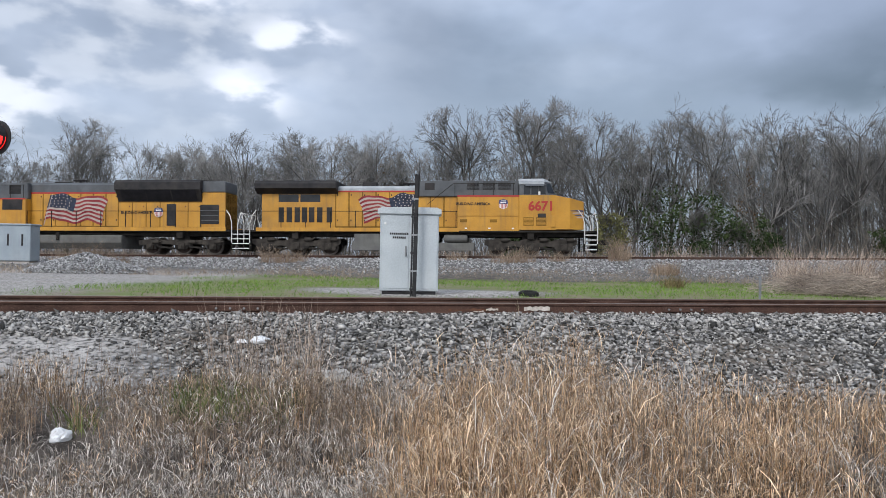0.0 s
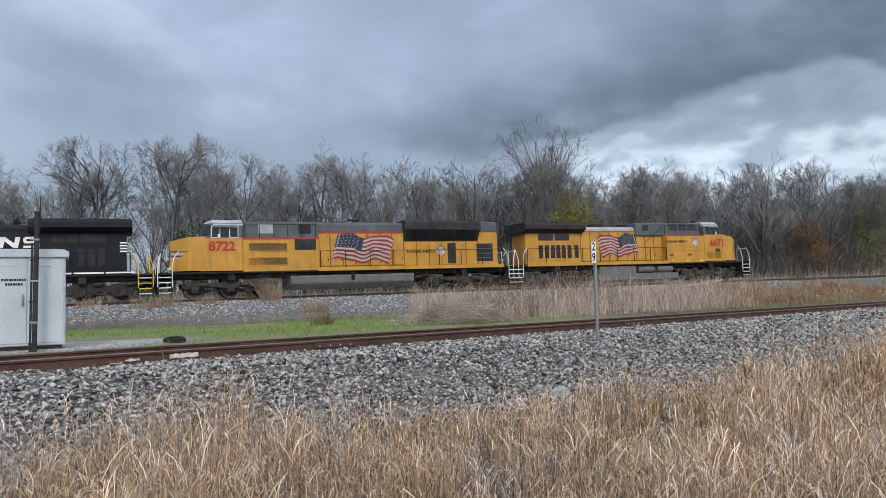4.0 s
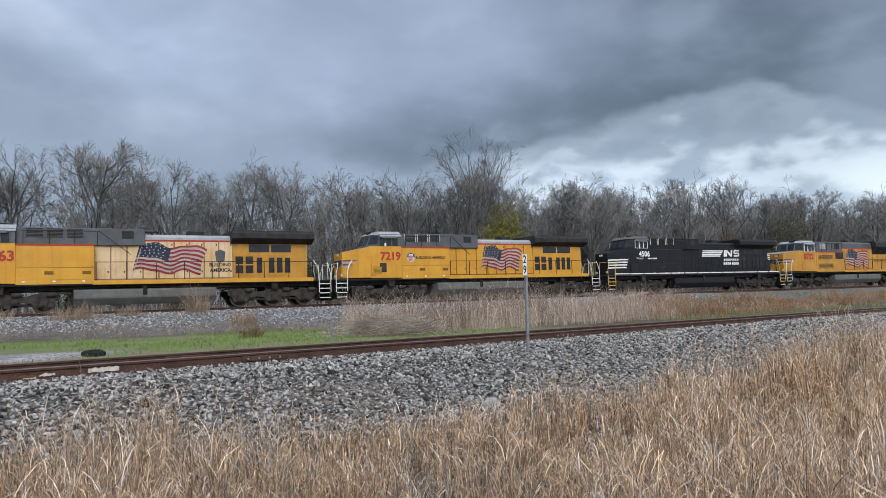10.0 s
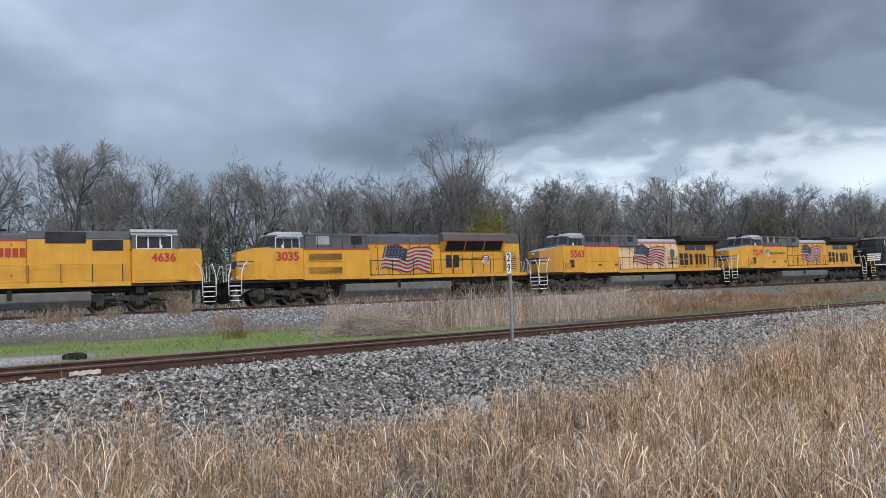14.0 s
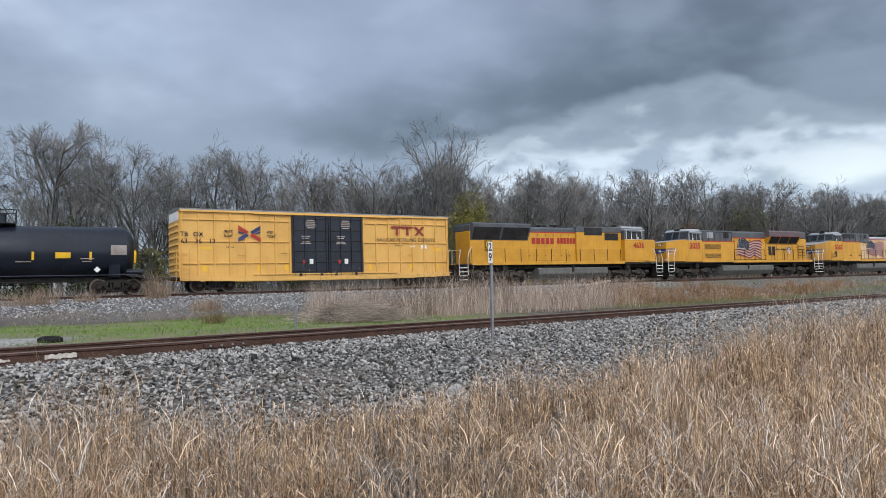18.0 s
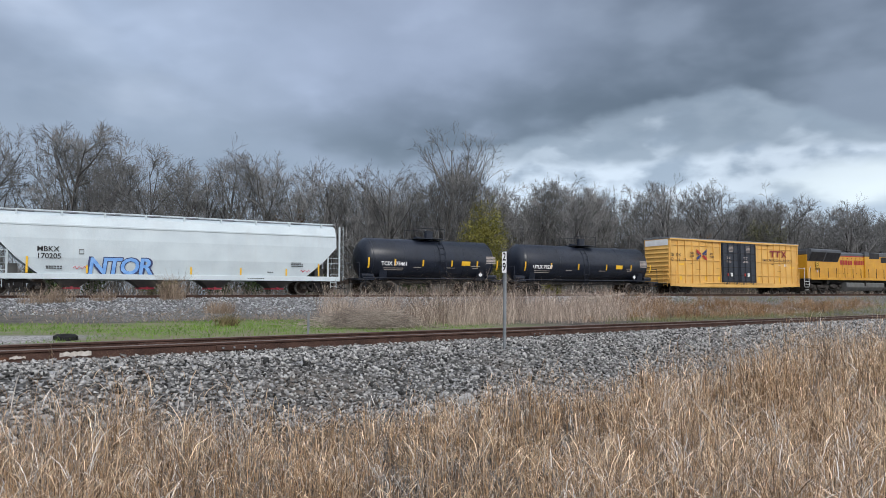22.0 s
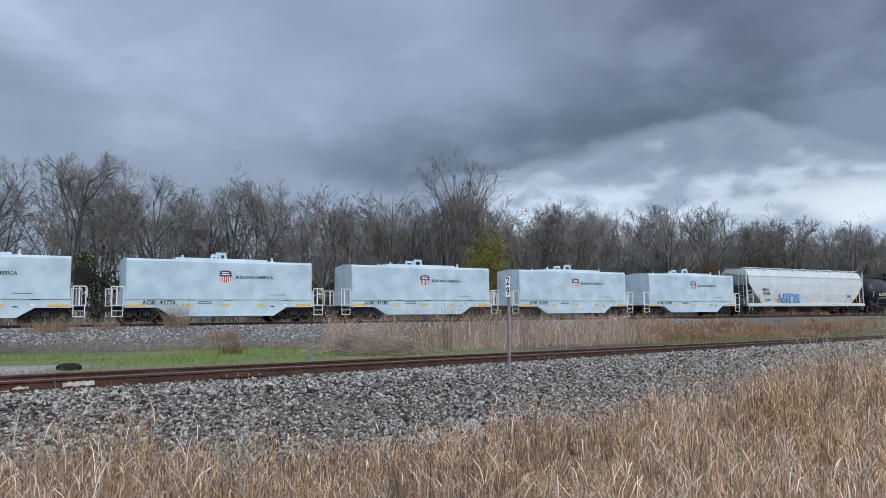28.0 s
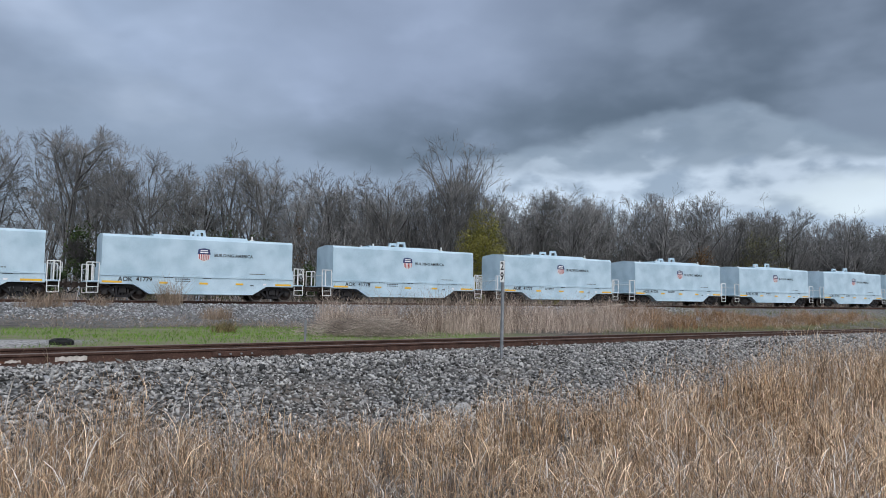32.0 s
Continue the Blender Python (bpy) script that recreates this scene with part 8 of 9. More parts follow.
    m = (y + 1.5 * hills(x, y) > 27.5) & (y - 1.2 * hills(x * 1.3, y) < 34.5) & (hills(x * 0.5, y * 0.5) + g.random(n) > 0.1)
    patch("low_dead_grass", x[m], y[m], g.uniform(0.06, 0.30, m.sum()), g.uniform(0.3, 1.5, m.sum()), np.full(m.sum(), 0.006), g.uniform(0, 0.8, m.sum()), DRY_BROWN, "low dead grass below the far bank", g)
    # weeds along the far bank and the margin of the wood
    cx = [polar(a, b) for a, b in ((9.9, 41.8), (9.6, 41.4), (1.6, 39.5), (2.4, 39.8), (0.6, 39), (-17.6, 40), (-15.6, 40.5), (-16.5, 39.5), (13.2, 34.5), (13.4, 35.0), (12.8, 34.8), (-30, 38), (-31, 39), (-32, 39), (-28.5, 40), (-5.8, 41), (-3.0, 41), (5.0, 40.5))]
    x, y = np.array([c[0] for c in cx]), np.array([c[1] for c in cx])
    bx_, by_, i = clumped(x, y, 150, 0.62, g)
    hs = np.array([1.35, 1.25, 0.7, 0.75, 0.6, 0.8, 0.6, 0.6, 0.55, 0.5, 0.45, 1.0, 1.1, 0.9, 0.6, 0.5, 0.5, 0.5])[i]
    weeds = surface("russet_weeds", [(0.17, 0.12, 0.085), (0.36, 0.28, 0.21)], 0.6, 12, 0.9, island=0.4)
    patch("weeds", bx_, by_, hs * g.uniform(0.4, 1.45, len(bx_)), g.uniform(0.1, 0.9, len(bx_)), g.uniform(0.007, 0.011, len(bx_)), g.uniform(0, 0.5, len(bx_)), weeds, "russet dry weeds on the far ballast bank", g, "weeds")
    bush_at = [polar(a, b) for a, b in ((13.5, 24.8), (13.9, 25.1), (13.7, 25.3))]
    bx_, by_, i = clumped(np.array([c[0] for c in bush_at]), np.array([c[1] for c in bush_at]), 130, 0.32, g)
    patch("dry_bush", bx_, by_, g.uniform(0.15, 0.62, len(bx_)), g.uniform(0.2, 1.3, len(bx_)), g.uniform(0.004, 0.008, len(bx_)), g.uniform(0, 0.9, len(bx_)), surface("olive_brown_stems", [(0.10, 0.085, 0.035), (0.21, 0.165, 0.085)], 2.0, 12, 0.9, island=0.5), "olive-brown rounded clump in the short grass", g, "bush")
    n = 900
    x = g.uniform(-60, 150, n)
    y = g.uniform(49.0, 54.5, n)
    bx_, by_, i = clumped(x, y, 14, 0.5, g)
    patch("wood_margin_grass", bx_, by_, g.uniform(0.5, 1.7, len(bx_)), g.uniform(0.1, 0.6, len(bx_)), g.uniform(0.009, 0.016, len(bx_)), g.uniform(0, 0.5, len(bx_)), REED, "dry grass along the margin of the wood", g)
    n = 5200
    x = g.uniform(20, 80, n)
    y = g.uniform(20, 41, n)
    s = -x * UY + y * UX
    m = (s > 15.4) & (y > 20) & (np.degrees(np.arctan2(x, y)) > 42 + 4 * hills(x * 0.4, y)) & ((s < 18.5) | (g.random(n) < 0.35))
    bx_, by_, i = clumped(x[m], y[m], 12, 0.5, g)
    patch("rough_green_grass", bx_, by_, g.uniform(0.06, 0.34, len(bx_)), g.uniform(0.1, 0.9, len(bx_)), g.uniform(0.005, 0.010, len(bx_)), g.uniform(0, 0.6, len(bx_)), surface("olive_rough_grass", [(0.14, 0.155, 0.06), (0.25, 0.245, 0.13)], 0.5, 12, 0.9, island=0.4), "rough olive grass between the converging tracks", g)


OCTA = np.array([[1, 0, 0], [-1, 0, 0], [0, 1, 0], [0, -1, 0], [0, 0, 1], [0, 0, -1]], float)
OCTA_F = np.array([[0, 2, 4], [2, 1, 4], [1, 3, 4], [3, 0, 4], [2, 0, 5], [1, 2, 5], [3, 1, 5], [0, 3, 5]])


def stones(x, y, size, lift, g):
    n = len(x)
    base = OCTA[None] * g.uniform(0.55, 1.3, (n, 6, 1)) + g.normal(0, 0.24, (n, 6, 3))
    base *= np.stack([g.uniform(0.95, 1.45, n), g.uniform(0.7, 1.1, n), g.uniform(0.45, 0.9, n)], 1)[:, None]
    q = g.normal(size=(n, 4))
    q /= np.linalg.norm(q, axis=1)[:, None]
    w, a, b, c = q.T
    R = np.stack([1 - 2 * (b * b + c * c), 2 * (a * b - c * w), 2 * (a * c + b * w), 2 * (a * b + c * w), 1 - 2 * (a * a + c * c), 2 * (b * c - a * w), 2 * (a * c - b * w), 2 * (b * c + a * w), 1 - 2 * (a * a + b * b)], 1).reshape(n, 3, 3)
    v = np.einsum("nij,nkj->nki", R, base) * size[:, None, None]
    v[:, :, 2] *= 0.8
    v += np.stack([x, y, ground_z(x, y) + lift * size * g.uniform(0.2, 2.2, n)], 1)[:, None]
    f = (np.arange(n) * 6)[:, None, None] + OCTA_F[None]
    return v.reshape(-1, 3), f.reshape(-1, 3)


def build_stones():
    g = np.random.default_rng(8)
    n = 120000
    u = -14 + 62 * g.random(n) ** 1.3
    s = g.uniform(5.6, 12.3, n)
    ragged = 7.2 + 0.5 * hills(u * 1.3, s) - 1.2 * smooth(u, 4, 10) 
    m = s > ragged + 0.9 * g.random(n) ** 2
    m &= ~((u < -1.8 + 0.6 * hills(s * 2, u)) & (s < 10.3 + 0.4 * hills(u, s)) & (g.random(n) < 0.88))
    u, s = u[m], s[m]
    x, y = u * UX - s * UY, u * UY + s * UX
    size = g.uniform(0.021, 0.043, len(x)) * (1 + 0.4 * smooth(u, 12, 35)) * (1 + 0.5 * (g.random(len(x)) < 0.06))
    v, f = stones(x, y, size, 0.35, g)
    bank = tagged(new("ballast", big_mesh("ballast", v, f, STONE, 3)), "grey crushed-stone ballast bank of the near track", "ballast", "", "stuff")
    n = 16000
    u, s = g.uniform(-20, 60, n), g.uniform(12.4, 16.2, n)
    x, y = u * UX - s * UY, u * UY + s * UX
    v, f = stones(x, y, g.uniform(0.016, 0.034, n), 0.3, g)
    tagged(new("track_bed", big_mesh("track_bed", v, f, STONE, 3)), "crushed stone between and beyond the near rails", "ballast", "", "stuff")
    n = 26000
    x, y = g.uniform(-34, 48, n), 31.0 + 11.4 * g.random(n) ** 0.6
    m = (y + 1.6 * hills(x, y) + 2.5 * g.random(n) ** 3 > 33.0) & ((-x * UY + y * UX) > 17.2)
    x, y = x[m], y[m]
    v, f = stones(x, y, g.uniform(0.035, 0.07, len(x)), 0.35, g)
    tagged(new("far_ballast", big_mesh("far_ballast", v, f, STONE_FAR, 3)), "pale crushed-stone bank of the far track", "ballast", "", "stuff")
    # gravel heap
    hx, hy = polar(-30.5, 34)
    n = 5000
    a, rr = g.uniform(0, 6.28, n), np.sqrt(g.random(n))
    x, y = hx + 2.6 * rr * np.cos(a), hy + 1.8 * rr * np.sin(a)
    v, f = stones(x, y, g.uniform(0.03, 0.06, n), 0.3, g)
    v = v.reshape(n, 6, 3)
    v[:, :, 2] += (0.85 * (1 - rr) ** 0.8)[:, None]
    tagged(new("gravel_heap", big_mesh("gravel_heap", v.reshape(-1, 3), f, STONE_FAR, 3)), "low heap of pale gravel beside the far track", "gravel", "", "stuff")
    # the nearest loose stones lie apart
    mats = [STONE, STONE_FAR, BRIGHT_ROCK]
    shapes = []
    for k in range(6):
        v, f = stones(np.zeros(1), np.zeros(1), np.ones(1), 0.0, g)
        v[:, 2] -= v[:, 2].mean()
        shapes.append(big_mesh("stone", v, f, mats[min(k // 3, 1)], 3))
    r = random.Random(2)
    for k in range(280):
        uu, ss = r.uniform(-4, 10), r.uniform(8.3, 11.4)
        xx, yy = near_xy(uu, ss)
        sc = r.uniform(0.03, 0.05)
        part("stone", shapes[k % 6], None, bank, at=pose(xx, yy, float(ground_z(xx, yy)) + sc * 0.5, r.uniform(0, 360), r.uniform(0, 360), 0) @ Matrix.Scale(sc, 4))


def rock(az, r, size, mat, name, label, category, seed, flat=0.6):
    """A rough broken lump, bedded a little in the ground."""
    bm = bmesh.new()
    bmesh.ops.create_icosphere(bm, subdivisions=3, radius=size)
    for v in bm.verts:
        n = noise.noise(v.co / size * 1.3 + Vector((seed, 0, 0))) * 0.45 + noise.noise(v.co / size * 3.5 + Vector((0, seed, 0))) * 0.16
        v.co *= 1 + n
        v.co.z *= flat
    me = bpy.data.meshes.new(name)
    bm.to_mesh(me)
    bm.free()
    me.materials.append(mat)
    x, y = polar(az, r)
    ob = new(name, me)
    ob.matrix_basis = pose(float(x), float(y), float(ground_z(x, y)) + size * flat * 0.45, 0, 0, seed * 40)
    return tagged(ob, label, category)


def build_cabinet():
    x, y = polar(-6.75, 17.6)
    z = float(ground_z(x, y))
    root = thing("signal_cabinet", "pale grey steel signal cabinet on a gravel pad", "cabinet", at=pose(float(x), float(y), z, 0, 0, 5.0))
    W, D, H = 0.70, 0.45, 2.08
    part("plinth", Shape().box(-W + 0.06, W - 0.06, -D + 0.05, D - 0.05, -0.1, 0.09), BLACK_STEEL, root, "dark recessed plinth")
    part("body", Shape().box(-W, W, -D, D, 0.08, H - 0.1, 0.02), CABINET, root)
    part("roof", Shape().prism([(-W - 0.06, H - 0.16), (-W - 0.06, H - 0.05), (-W + 0.05, H + 0.0), (W - 0.05, H + 0.0), (W + 0.06, H - 0.05), (W + 0.06, H - 0.16)], -D - 0.06, D + 0.06), CABINET, root, "overhanging pressed-steel roof")
    for k in (-1, 1):
        dr = part("door", Shape().box(k * 0.012, k * (W - 0.04), -D - 0.018, -D, 0.14, H - 0.2, 0.006), CABINET, root)
        for zz in (0.35, 1.0, 1.6):
            part("hinge", Shape().cyl((k * (W - 0.03), -D - 0.02, zz), (k * (W - 0.03), -D - 0.02, zz + 0.12), 0.014, 8), CABINET, dr)
        part("vent", Shape().box(k * 0.2, k * 0.45, -D - 0.024, -D - 0.016, H - 0.36, H - 0.32), CABINET, dr)
    part("handle", Shape().box(-0.1, -0.06, -D - 0.06, -D - 0.015, 0.9, 1.15), GALV, root)
    part("lock_plate", Shape().box(-W + 0.1, -W + 0.15, -D - 0.03, -D - 0.015, H - 0.42, H - 0.37), WHITE, root)
    word_bars(-0.47, -0.02, 1.42, 1.47, 10, DARK_TXT, -D - 0.022, root)
    word_bars(-0.40, -0.08, 1.33, 1.38, 7, DARK_TXT, -D - 0.022, root)
    # black pole with its cable duct, standing before the cabinet
    px, py = polar(-6.35, 16.75)
    pz = float(ground_z(px, py))
    pole = thing("utility_pole", "thin black steel pole with a clipped cable duct", "pole", at=pose(float(px), float(py), pz, 0, 0.6, 0))
    part("shaft", Shape().box(-0.045, 0.045, -0.045, 0.045, -0.3, 2.85, 0.012), BLACK_STEEL, pole)
    part("duct", Shape().cyl((-0.075, -0.02, -0.2), (-0.075, -0.02, 2.2), 0.022, 8), BLACK_STEEL, pole)
    part("rod", Shape().cyl((0.055, 0, 2.3), (0.055, 0, 3.15), 0.008, 6), BLACK_STEEL, pole)
    for k in range(6):
        part("clip", Shape().box(-0.11, 0.055, -0.055, -0.04, 0.15 + k * 0.42, 0.19 + k * 0.42), GALV if k % 2 else BLACK_STEEL, pole)
    # grey equipment case by the far track
    x, y = polar(-34.9, 43.0)
    far = thing("equipment_case", "blue-grey equipment case with two dark handles", "cabinet", at=pose(float(x), float(y), float(ground_z(x, y)), 0, 0, 8))
    part("body", Shape().box(-1.3, 1.0, -0.5, 0.5, 0.12, 1.95, 0.03), CASE_BLUE, far)
    part("roof", Shape().box(-1.36, 1.06, -0.56, 0.56, 1.93, 2.02, 0.03), CASE_BLUE, far)
    part("base", Shape().box(-1.2, 0.9, -0.4, 0.4, -0.3, 0.14), CONCRETE, far)
    for k in (-0.1, 0.6):
        part("slot", Shape().box(k - 0.045, k + 0.045, -0.52, -0.49, 0.9, 1.5, 0.01), BLACK_STEEL, far)


def build_posts():
    x, y = polar(35.2, 15.8)
    z = float(ground_z(x, y))
    mp = thing("milepost", "galvanised milepost with a white number plate", "milepost", at=pose(float(x), float(y), z, 0, 0.5, 0))
    part("post", Shape().prism([(-0.027, -0.025), (-0.027, 0.025), (-0.017, 0.025), (-0.017, -0.012), (0.017, -0.012), (0.017, 0.025), (0.027, 0.025), (0.027, -0.025)], -0.4, 2.14, "z"), GALV, mp)
    pl = part("number_plate", Shape().box(-0.048, 0.048, -0.006, 0.006, 0, 0.46, 0.004), WHITE, mp, "white upright plate with black digits", at=pose(-0.055, -0.045, 1.66, 0, 0, -42))
    for k, ch in enumerate("29"):
        part("digit", letter_mesh(ch, 0.17, DARK_TXT, 0.03), None, pl, at=pose(0, -0.012, 0.345 - 0.225 * k, 90, 0, 0) @ Matrix.Diagonal((0.62, 1, 1, 1)))
    for k in (1.5, 2.0):
        part("bolt", Shape().cyl((-0.01, -0.05, k), (-0.01, 0.0, k), 0.012, 6), GALV, mp)
    part("ground_rod", Shape().cyl((0.08, -0.02, 0.02), (0.45, -0.25, 0.03), 0.012, 6), GALV, mp)
    x, y = polar(19.75, 18.2)
    mk = thing("marker_stake", "thin galvanised marker stake in the grass", "stake", at=pose(float(x), float(y), float(ground_z(x, y))))
    part("stake", Shape().prism([(-0.028, -0.02), (-0.028, 0.0), (0.028, 0.0), (0.028, -0.02), (0.02, -0.02), (0.02, -0.008), (-0.02, -0.008), (-0.02, -0.02)], -0.25, 0.66, "z"), GALV, mk)
    part("cap", Shape().box(-0.03, 0.03, -0.025, 0.004, 0.6, 0.67), GALV, mk)
    # track lubricator lying behind the rail
    x, y = polar(2.75, 17.6)
    lub = thing("rubber_tyre", "black rubber tyre lying flat behind the near track", "tyre", at=pose(float(x), float(y), float(ground_z(x, y)) - 0.05, 4, 0, 0))
    part("tread", Shape().lathe([(0.12, 0.02), (0.19, 0.0), (0.225, 0.03), (0.235, 0.08), (0.225, 0.13), (0.19, 0.16), (0.12, 0.15), (0.10, 0.08), (0.12, 0.02)], 28, "z"), RUBBER, lub)
    for k in range(14):
        a = k * 2 * math.pi / 14
        part("lug", Shape().box(0.225, 0.245, -0.025, 0.025, 0.03, 0.13), RUBBER, lub, at=pose(0, 0, 0, 0, 0, math.degrees(a)))
    # crossing signal
    sx, sy = -6.57, 8.55
    sg = thing("crossing_signal", "level-crossing signal with red flashing lamps", "crossing signal", at=pose(sx, sy, float(ground_z(sx, sy)), 0, 0, -14))
    part("mast", Shape().cyl((0, 0, -0.2), (0, 0, 4.2), 0.06, 14), GALV, sg)
    part("base", Shape().prism([(-0.13, 0), (-0.09, 0.4), (0.09, 0.4), (0.13, 0)], -0.13, 0.13), GALV, sg)
    part("crossarm", Shape().cyl((-0.62, 0, 2.47), (0.62, 0, 2.47), 0.03, 10), GALV, sg)
    for k in (-1, 1):
        hd = part("lamp_head", Shape().lathe([(0.02, 0.06), (0.14, 0.05), (0.16, -0.06), (0.16, -0.08)], 20, "y", (k * 0.55, -0.08, 2.47)), BLACK_STEEL, sg)
        part("backing_disc", Shape().lathe([(0.0, 0.0), (0.21, 0.0), (0.21, 0.012), (0.0, 0.012)], 28, "y", (k * 0.55, -0.10, 2.47)), BLACK_STEEL, hd)
        part("hood", Shape().add([p for i in range(13) for p in ((k * 0.55 + 0.165 * math.cos(math.pi * i / 12), -0.11, 2.47 + 0.165 * math.sin(math.pi * i / 12)), (k * 0.55 + 0.165 * math.cos(math.pi * i / 12), -0.40 + 0.16 * abs(i - 6) / 6, 2.47 + 0.165 * math.sin(math.pi * i / 12)))], [(2 * i, 2 * i + 1, 2 * i + 3, 2 * i + 2) for i in range(12)]), BLACK_STEEL, hd)
        part("lens", Shape().lathe([(0.0, -0.05), (0.09, -0.04), (0.163, 0.0)], 20, "y", (k * 0.55, -0.12, 2.47)), RED_LAMP, hd, "glowing red lens")


def build_near_rail_details():
    """Painted and rusty patches, joint bars and bolts along the near rail."""
    white = surface("chalky_white_paint", [(0.50, 0.45, 0.40), (0.66, 0.62, 0.57)], 9, 60, 0.9, grime=0.6, grime_col=(0.20, 0.10, 0.06))
    orange = surface("fresh_orange_rust", [(0.10, 0.045, 0.028), (0.15, 0.075, 0.048)], 6, 60, 0.9, grime=0.5)
    bar_me = cached(("joint_bar",), lambda: Shape().box(-0.45, 0.45, -0.055, -0.012, -0.155, -0.055, 0.008), RUST)
    bolt_me = cached(("track_bolt",), lambda: Shape().cyl((0, -0.085, -0.105), (0, -0.05, -0.105), 0.02, 6), GALV)

    def u_at(az, s):
        a = radians(az)
        k = UX * math.cos(a) - UY * math.sin(a)
        r = s / k
        return r * math.sin(a) * UX + r * math.cos(a) * UY

    for az, s in ((14.5, 12.3), (9.0, 13.8), (38, 12.3), (-20, 12.3)):
        u = u_at(az, s)
        b = part("joint_bar", bar_me, None, near_track, at=pose(u, s - NEAR_C, 0))
        for k in range(4):
            part("track_bolt", bolt_me, None, b, at=(-0.33 + 0.22 * k, 0, 0))
    for az0, az1, mat, z0, z1 in ((2.4, 4.4, white, -0.155, -0.045), (-0.6, 0.35, white, -0.15, -0.08), (-1.6, -0.8, white, -0.18, -0.13), (-7.2, -6.0, white, -0.18, -0.13), (-9.8, -7.6, white, -0.19, -0.14), (-3.6, -0.6, orange, -0.16, -0.09)):
        u0, u1 = u_at(az0, 12.3), u_at(az1, 12.3)
        y = -0.755 - 0.0195 if mat is white else -0.755 - 0.0165
        sh, n = Shape(), 9
        r = random.Random(int(az0 * 10))
        top = [(u0 + (u1 - u0) * i / n, z1 - r.uniform(0, 0.035)) for i in range(n + 1)]
        bot = [(u0 + (u1 - u0) * i / n, z0 + r.uniform(0, 0.03)) for i in range(n, -1, -1)]
        sh.prism(top + bot, y - 0.004, y)
        part("paint_patch" if mat is white else "rust_patch", sh, mat, near_track)
    spike_me = cached(("rail_spike",), lambda: Shape().box(-0.012, 0.012, -0.02, 0.03, -0.20, -0.155, 0.004), RUST)
    for k in range(90):
        u = -14 + k * 0.53
        part("rail_spike", spike_me, None, near_track, at=pose(u + 0.05, -0.85, 0))


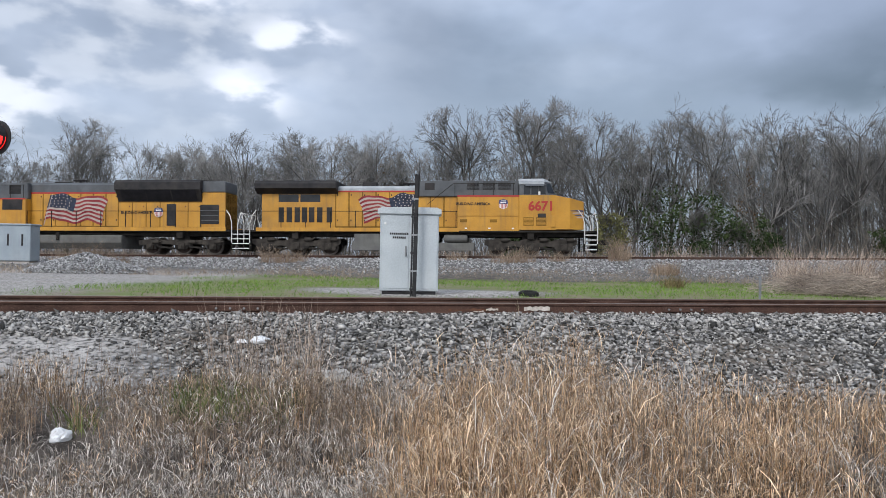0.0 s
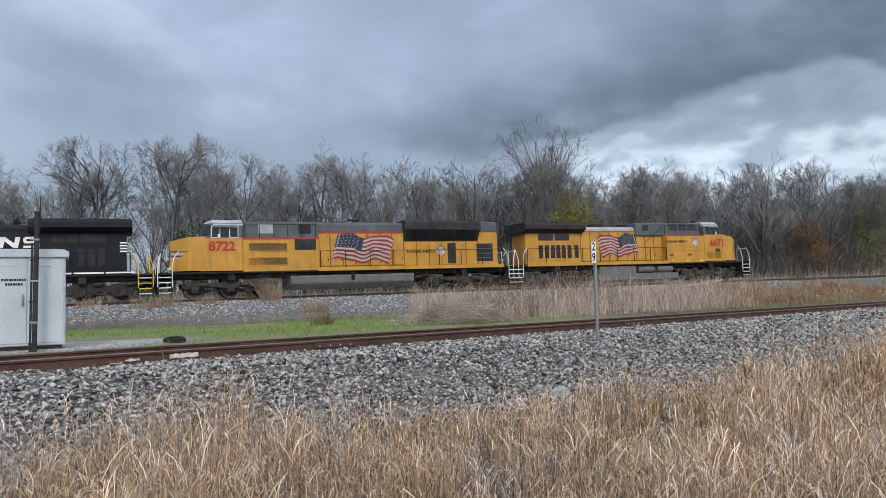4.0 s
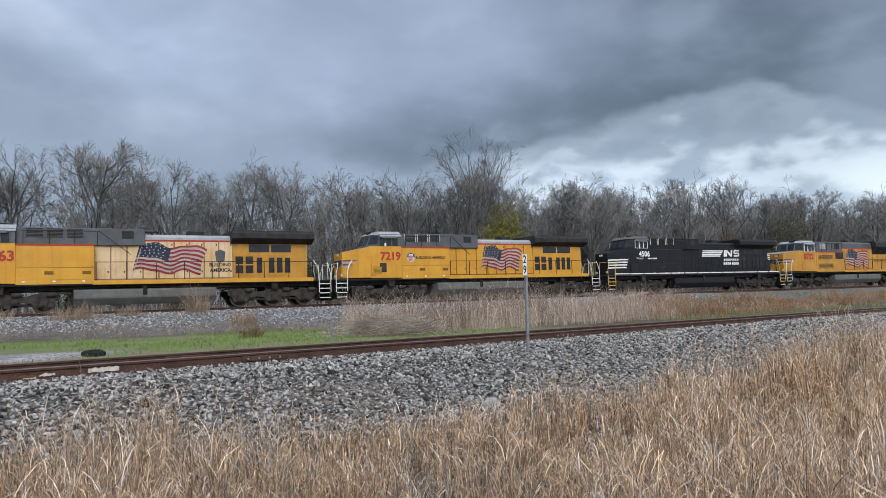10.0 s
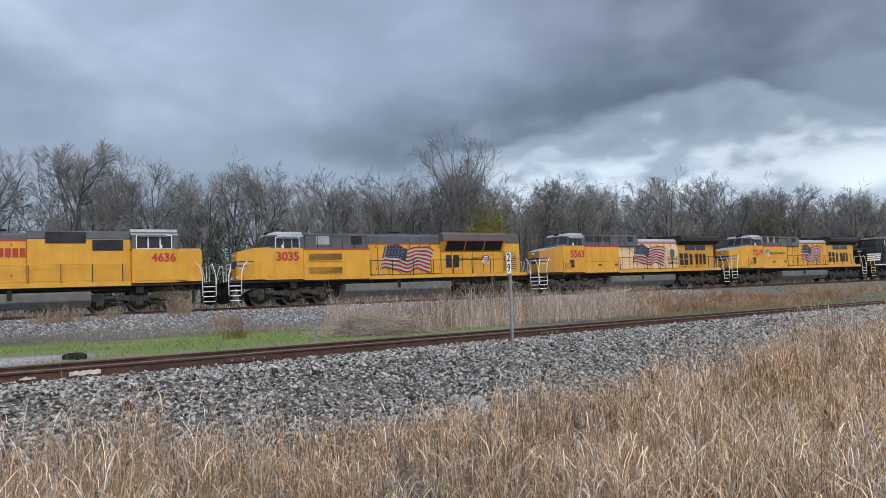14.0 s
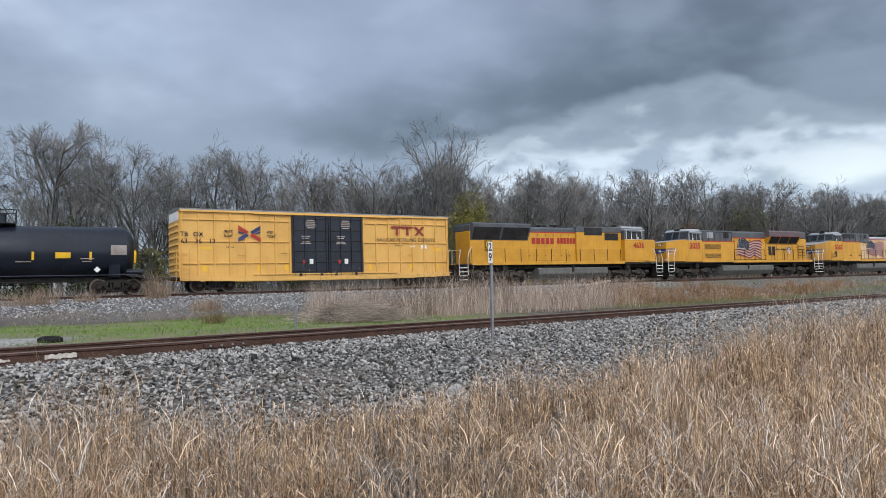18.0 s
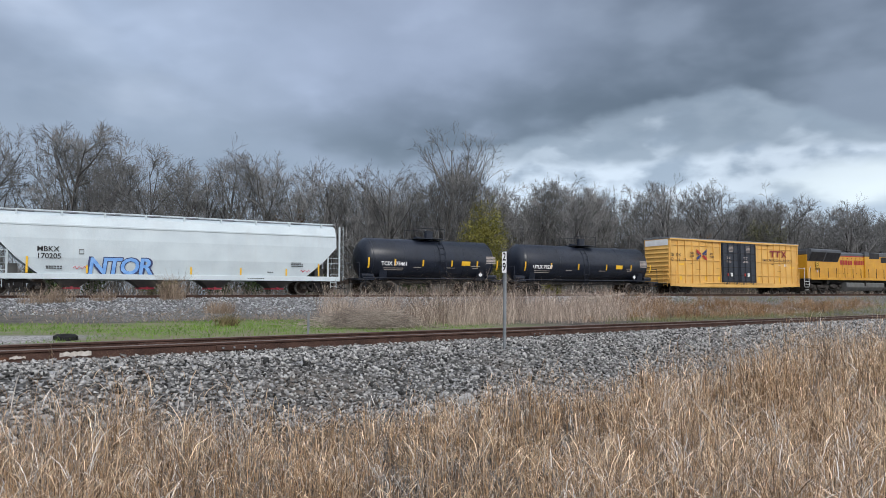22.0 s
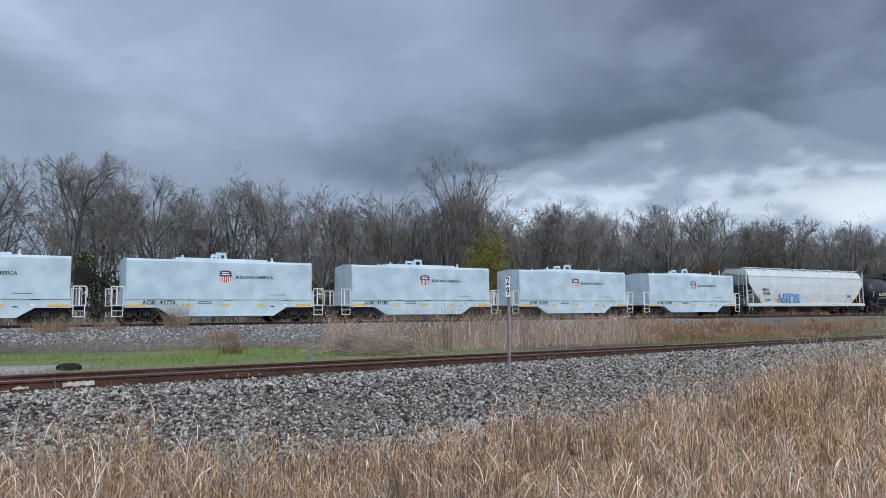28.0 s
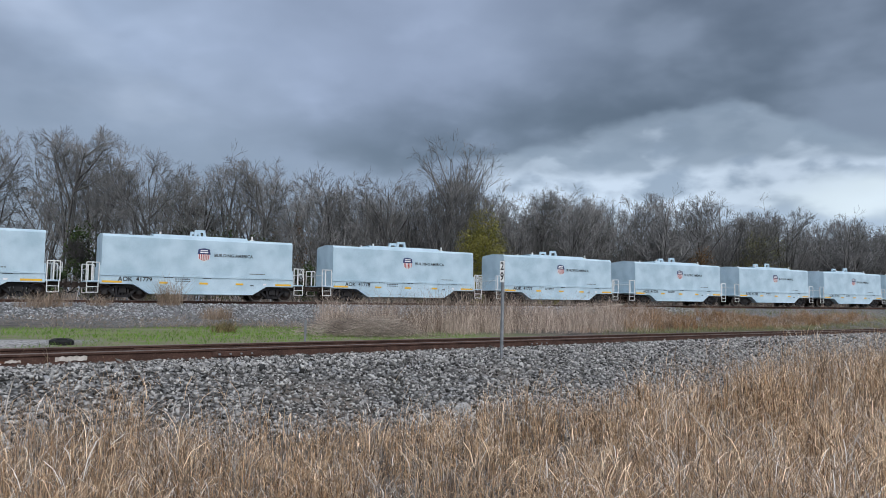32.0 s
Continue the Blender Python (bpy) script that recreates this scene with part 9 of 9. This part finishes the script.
def build_litter():
    rock(32.3, 11.25, 0.13, RUBBLE, "rock", "pale angular rock on the ballast slope", "rock", 1, 0.8)
    rock(-12.4, 8.8, 0.17, RUBBLE, "concrete_lump", "broken pale concrete lump at the foot of the ballast", "rubble", 2, 0.55)
    rock(-14.0, 8.9, 0.11, RUBBLE, "concrete_lump", "broken pale concrete lump at the foot of the ballast", "rubble", 3, 0.55)
    rock(-10.9, 8.7, 0.10, RUBBLE, "concrete_lump", "broken pale concrete lump at the foot of the ballast", "rubble", 4, 0.6)
    rock(-15.2, 9.3, 0.08, RUBBLE, "concrete_lump", "small pale concrete lump at the foot of the ballast", "rubble", 5, 0.6)
    plastic = surface("crumpled_white_plastic", [(0.72, 0.74, 0.77), (0.8, 0.81, 0.83)], 8, 30, 0.35, bump=0.02, bump_scale=14)
    rock(-31.9, 6.75, 0.085, plastic, "plastic_bag", "crumpled white plastic bag in the dead grass", "bag", 7, 0.8)
    rock(-18.3, 9.9, 0.13, plastic, "plastic_sheet", "torn white plastic sheet on the stones", "litter", 8, 0.35)
    rock(-19.6, 9.9, 0.08, plastic, "plastic_sheet", "small scrap of white plastic on the stones", "litter", 9, 0.35)
    g = np.random.default_rng(14)
    # brush pile of cut branches, and a pale log on it
    for az, r, n, spread, hgt, lab in ((23.2, 23.5, 1300, 1.6, 0.6, "heap of pale cut brushwood between the tracks"), (25.6, 23.0, 1200, 1.3, 0.65, "heap of pale cut brushwood between the tracks"), (41.6, 47.0, 800, 2.2, 1.0, "heap of grey brushwood in the dry reeds")):
        cx, cy = polar(az, r)
        x, y = cx + g.normal(0, spread * 0.5, n), cy + g.normal(0, spread * 0.35, n)
        base = ground_z(x, y) + hgt * np.exp(-((x - cx) ** 2 + (y - cy) ** 2) / spread ** 2) * g.random(n)
        a = g.uniform(0, 6.28, n)
        ln = g.uniform(0.25, 0.95, n)
        d = np.stack([np.cos(a) * ln, np.sin(a) * ln, g.normal(0.05, 0.22, n) * ln], 1)
        p0 = np.stack([x, y, base], 1)
        rr = g.uniform(0.003, 0.008, n)
        v, f = prisms(p0 - d / 2, p0 + d / 2, rr, rr * 0.5)
        v[:, 2] = np.maximum(v[:, 2], ground_z(v[:, 0], v[:, 1]) - 0.02)
        tagged(new("brush_pile", big_mesh("brush_pile", v, f, surface("pale_dead_branches", [(0.25, 0.205, 0.17), (0.48, 0.41, 0.345)], 1, 12, 0.9, island=0.5), 4)), lab, "brushwood", "", "stuff")
    x, y = polar(43.0, 47.5)
    log = thing("log", "pale barkless log lying on the brushwood", "log", at=pose(float(x), float(y), float(ground_z(x, y)) + 0.72, 0, -6, -30))
    wood = surface("bleached_wood", [(0.36, 0.31, 0.26), (0.47, 0.42, 0.36)], 2, 30, 0.9, stretch=(0.3, 4, 4), bump=0.01, bump_scale=20)
    part("trunk", Shape().cyl((-1.1, 0, 0), (0.2, 0.02, 0.02), 0.10, 12, 0.085).cyl((0.2, 0.02, 0.02), (1.3, 0.0, 0.10), 0.085, 12, 0.06), wood, log)
    part("stub", Shape().cyl((0.5, 0, 0.05), (0.75, -0.2, 0.25), 0.035, 8, 0.02), wood, log)


build_trees()
build_far_wood()
build_grass()
build_cabinet()
build_posts()
build_near_rail_details()
build_litter()
build_stones()


def motions():
    tilt = -math.degrees(math.atan(GRADE))
    for root, s in MOVERS:
        rows = []
        for t in range(0, 33, 4):
            x = FRONT_AT_START + RAIL_SPEED * t - s
            rows.append((t, pose(x, FAR_Y + SKEW * x, FAR_Z + GRADE * x, 0, tilt, math.degrees(SKEW))))
        walk(root, rows)
    # wheels roll without slipping; wheels at the same place in their trucks share one set of keys
    done = {}
    for ob in [o for o in scene.objects if o.name.split(".")[0] == "wheelset"]:
        at = tuple(round(v, 3) for v in ob.matrix_basis.translation)
        if at in done:
            ob.rotation_mode = "QUATERNION"
            ob.animation_data_create()
            ob.animation_data.action = done[at].action
            ob.animation_data.action_slot = done[at].action_slot
            continue
        step = math.degrees(RAIL_SPEED / 15 / at[2])
        walk(ob, [(i / 15, pose(*at, 0, 0, 0) @ Matrix.Rotation(radians(i * step), 4, "Y")) for i in range(481)])
        done[at] = ob.animation_data


motions()
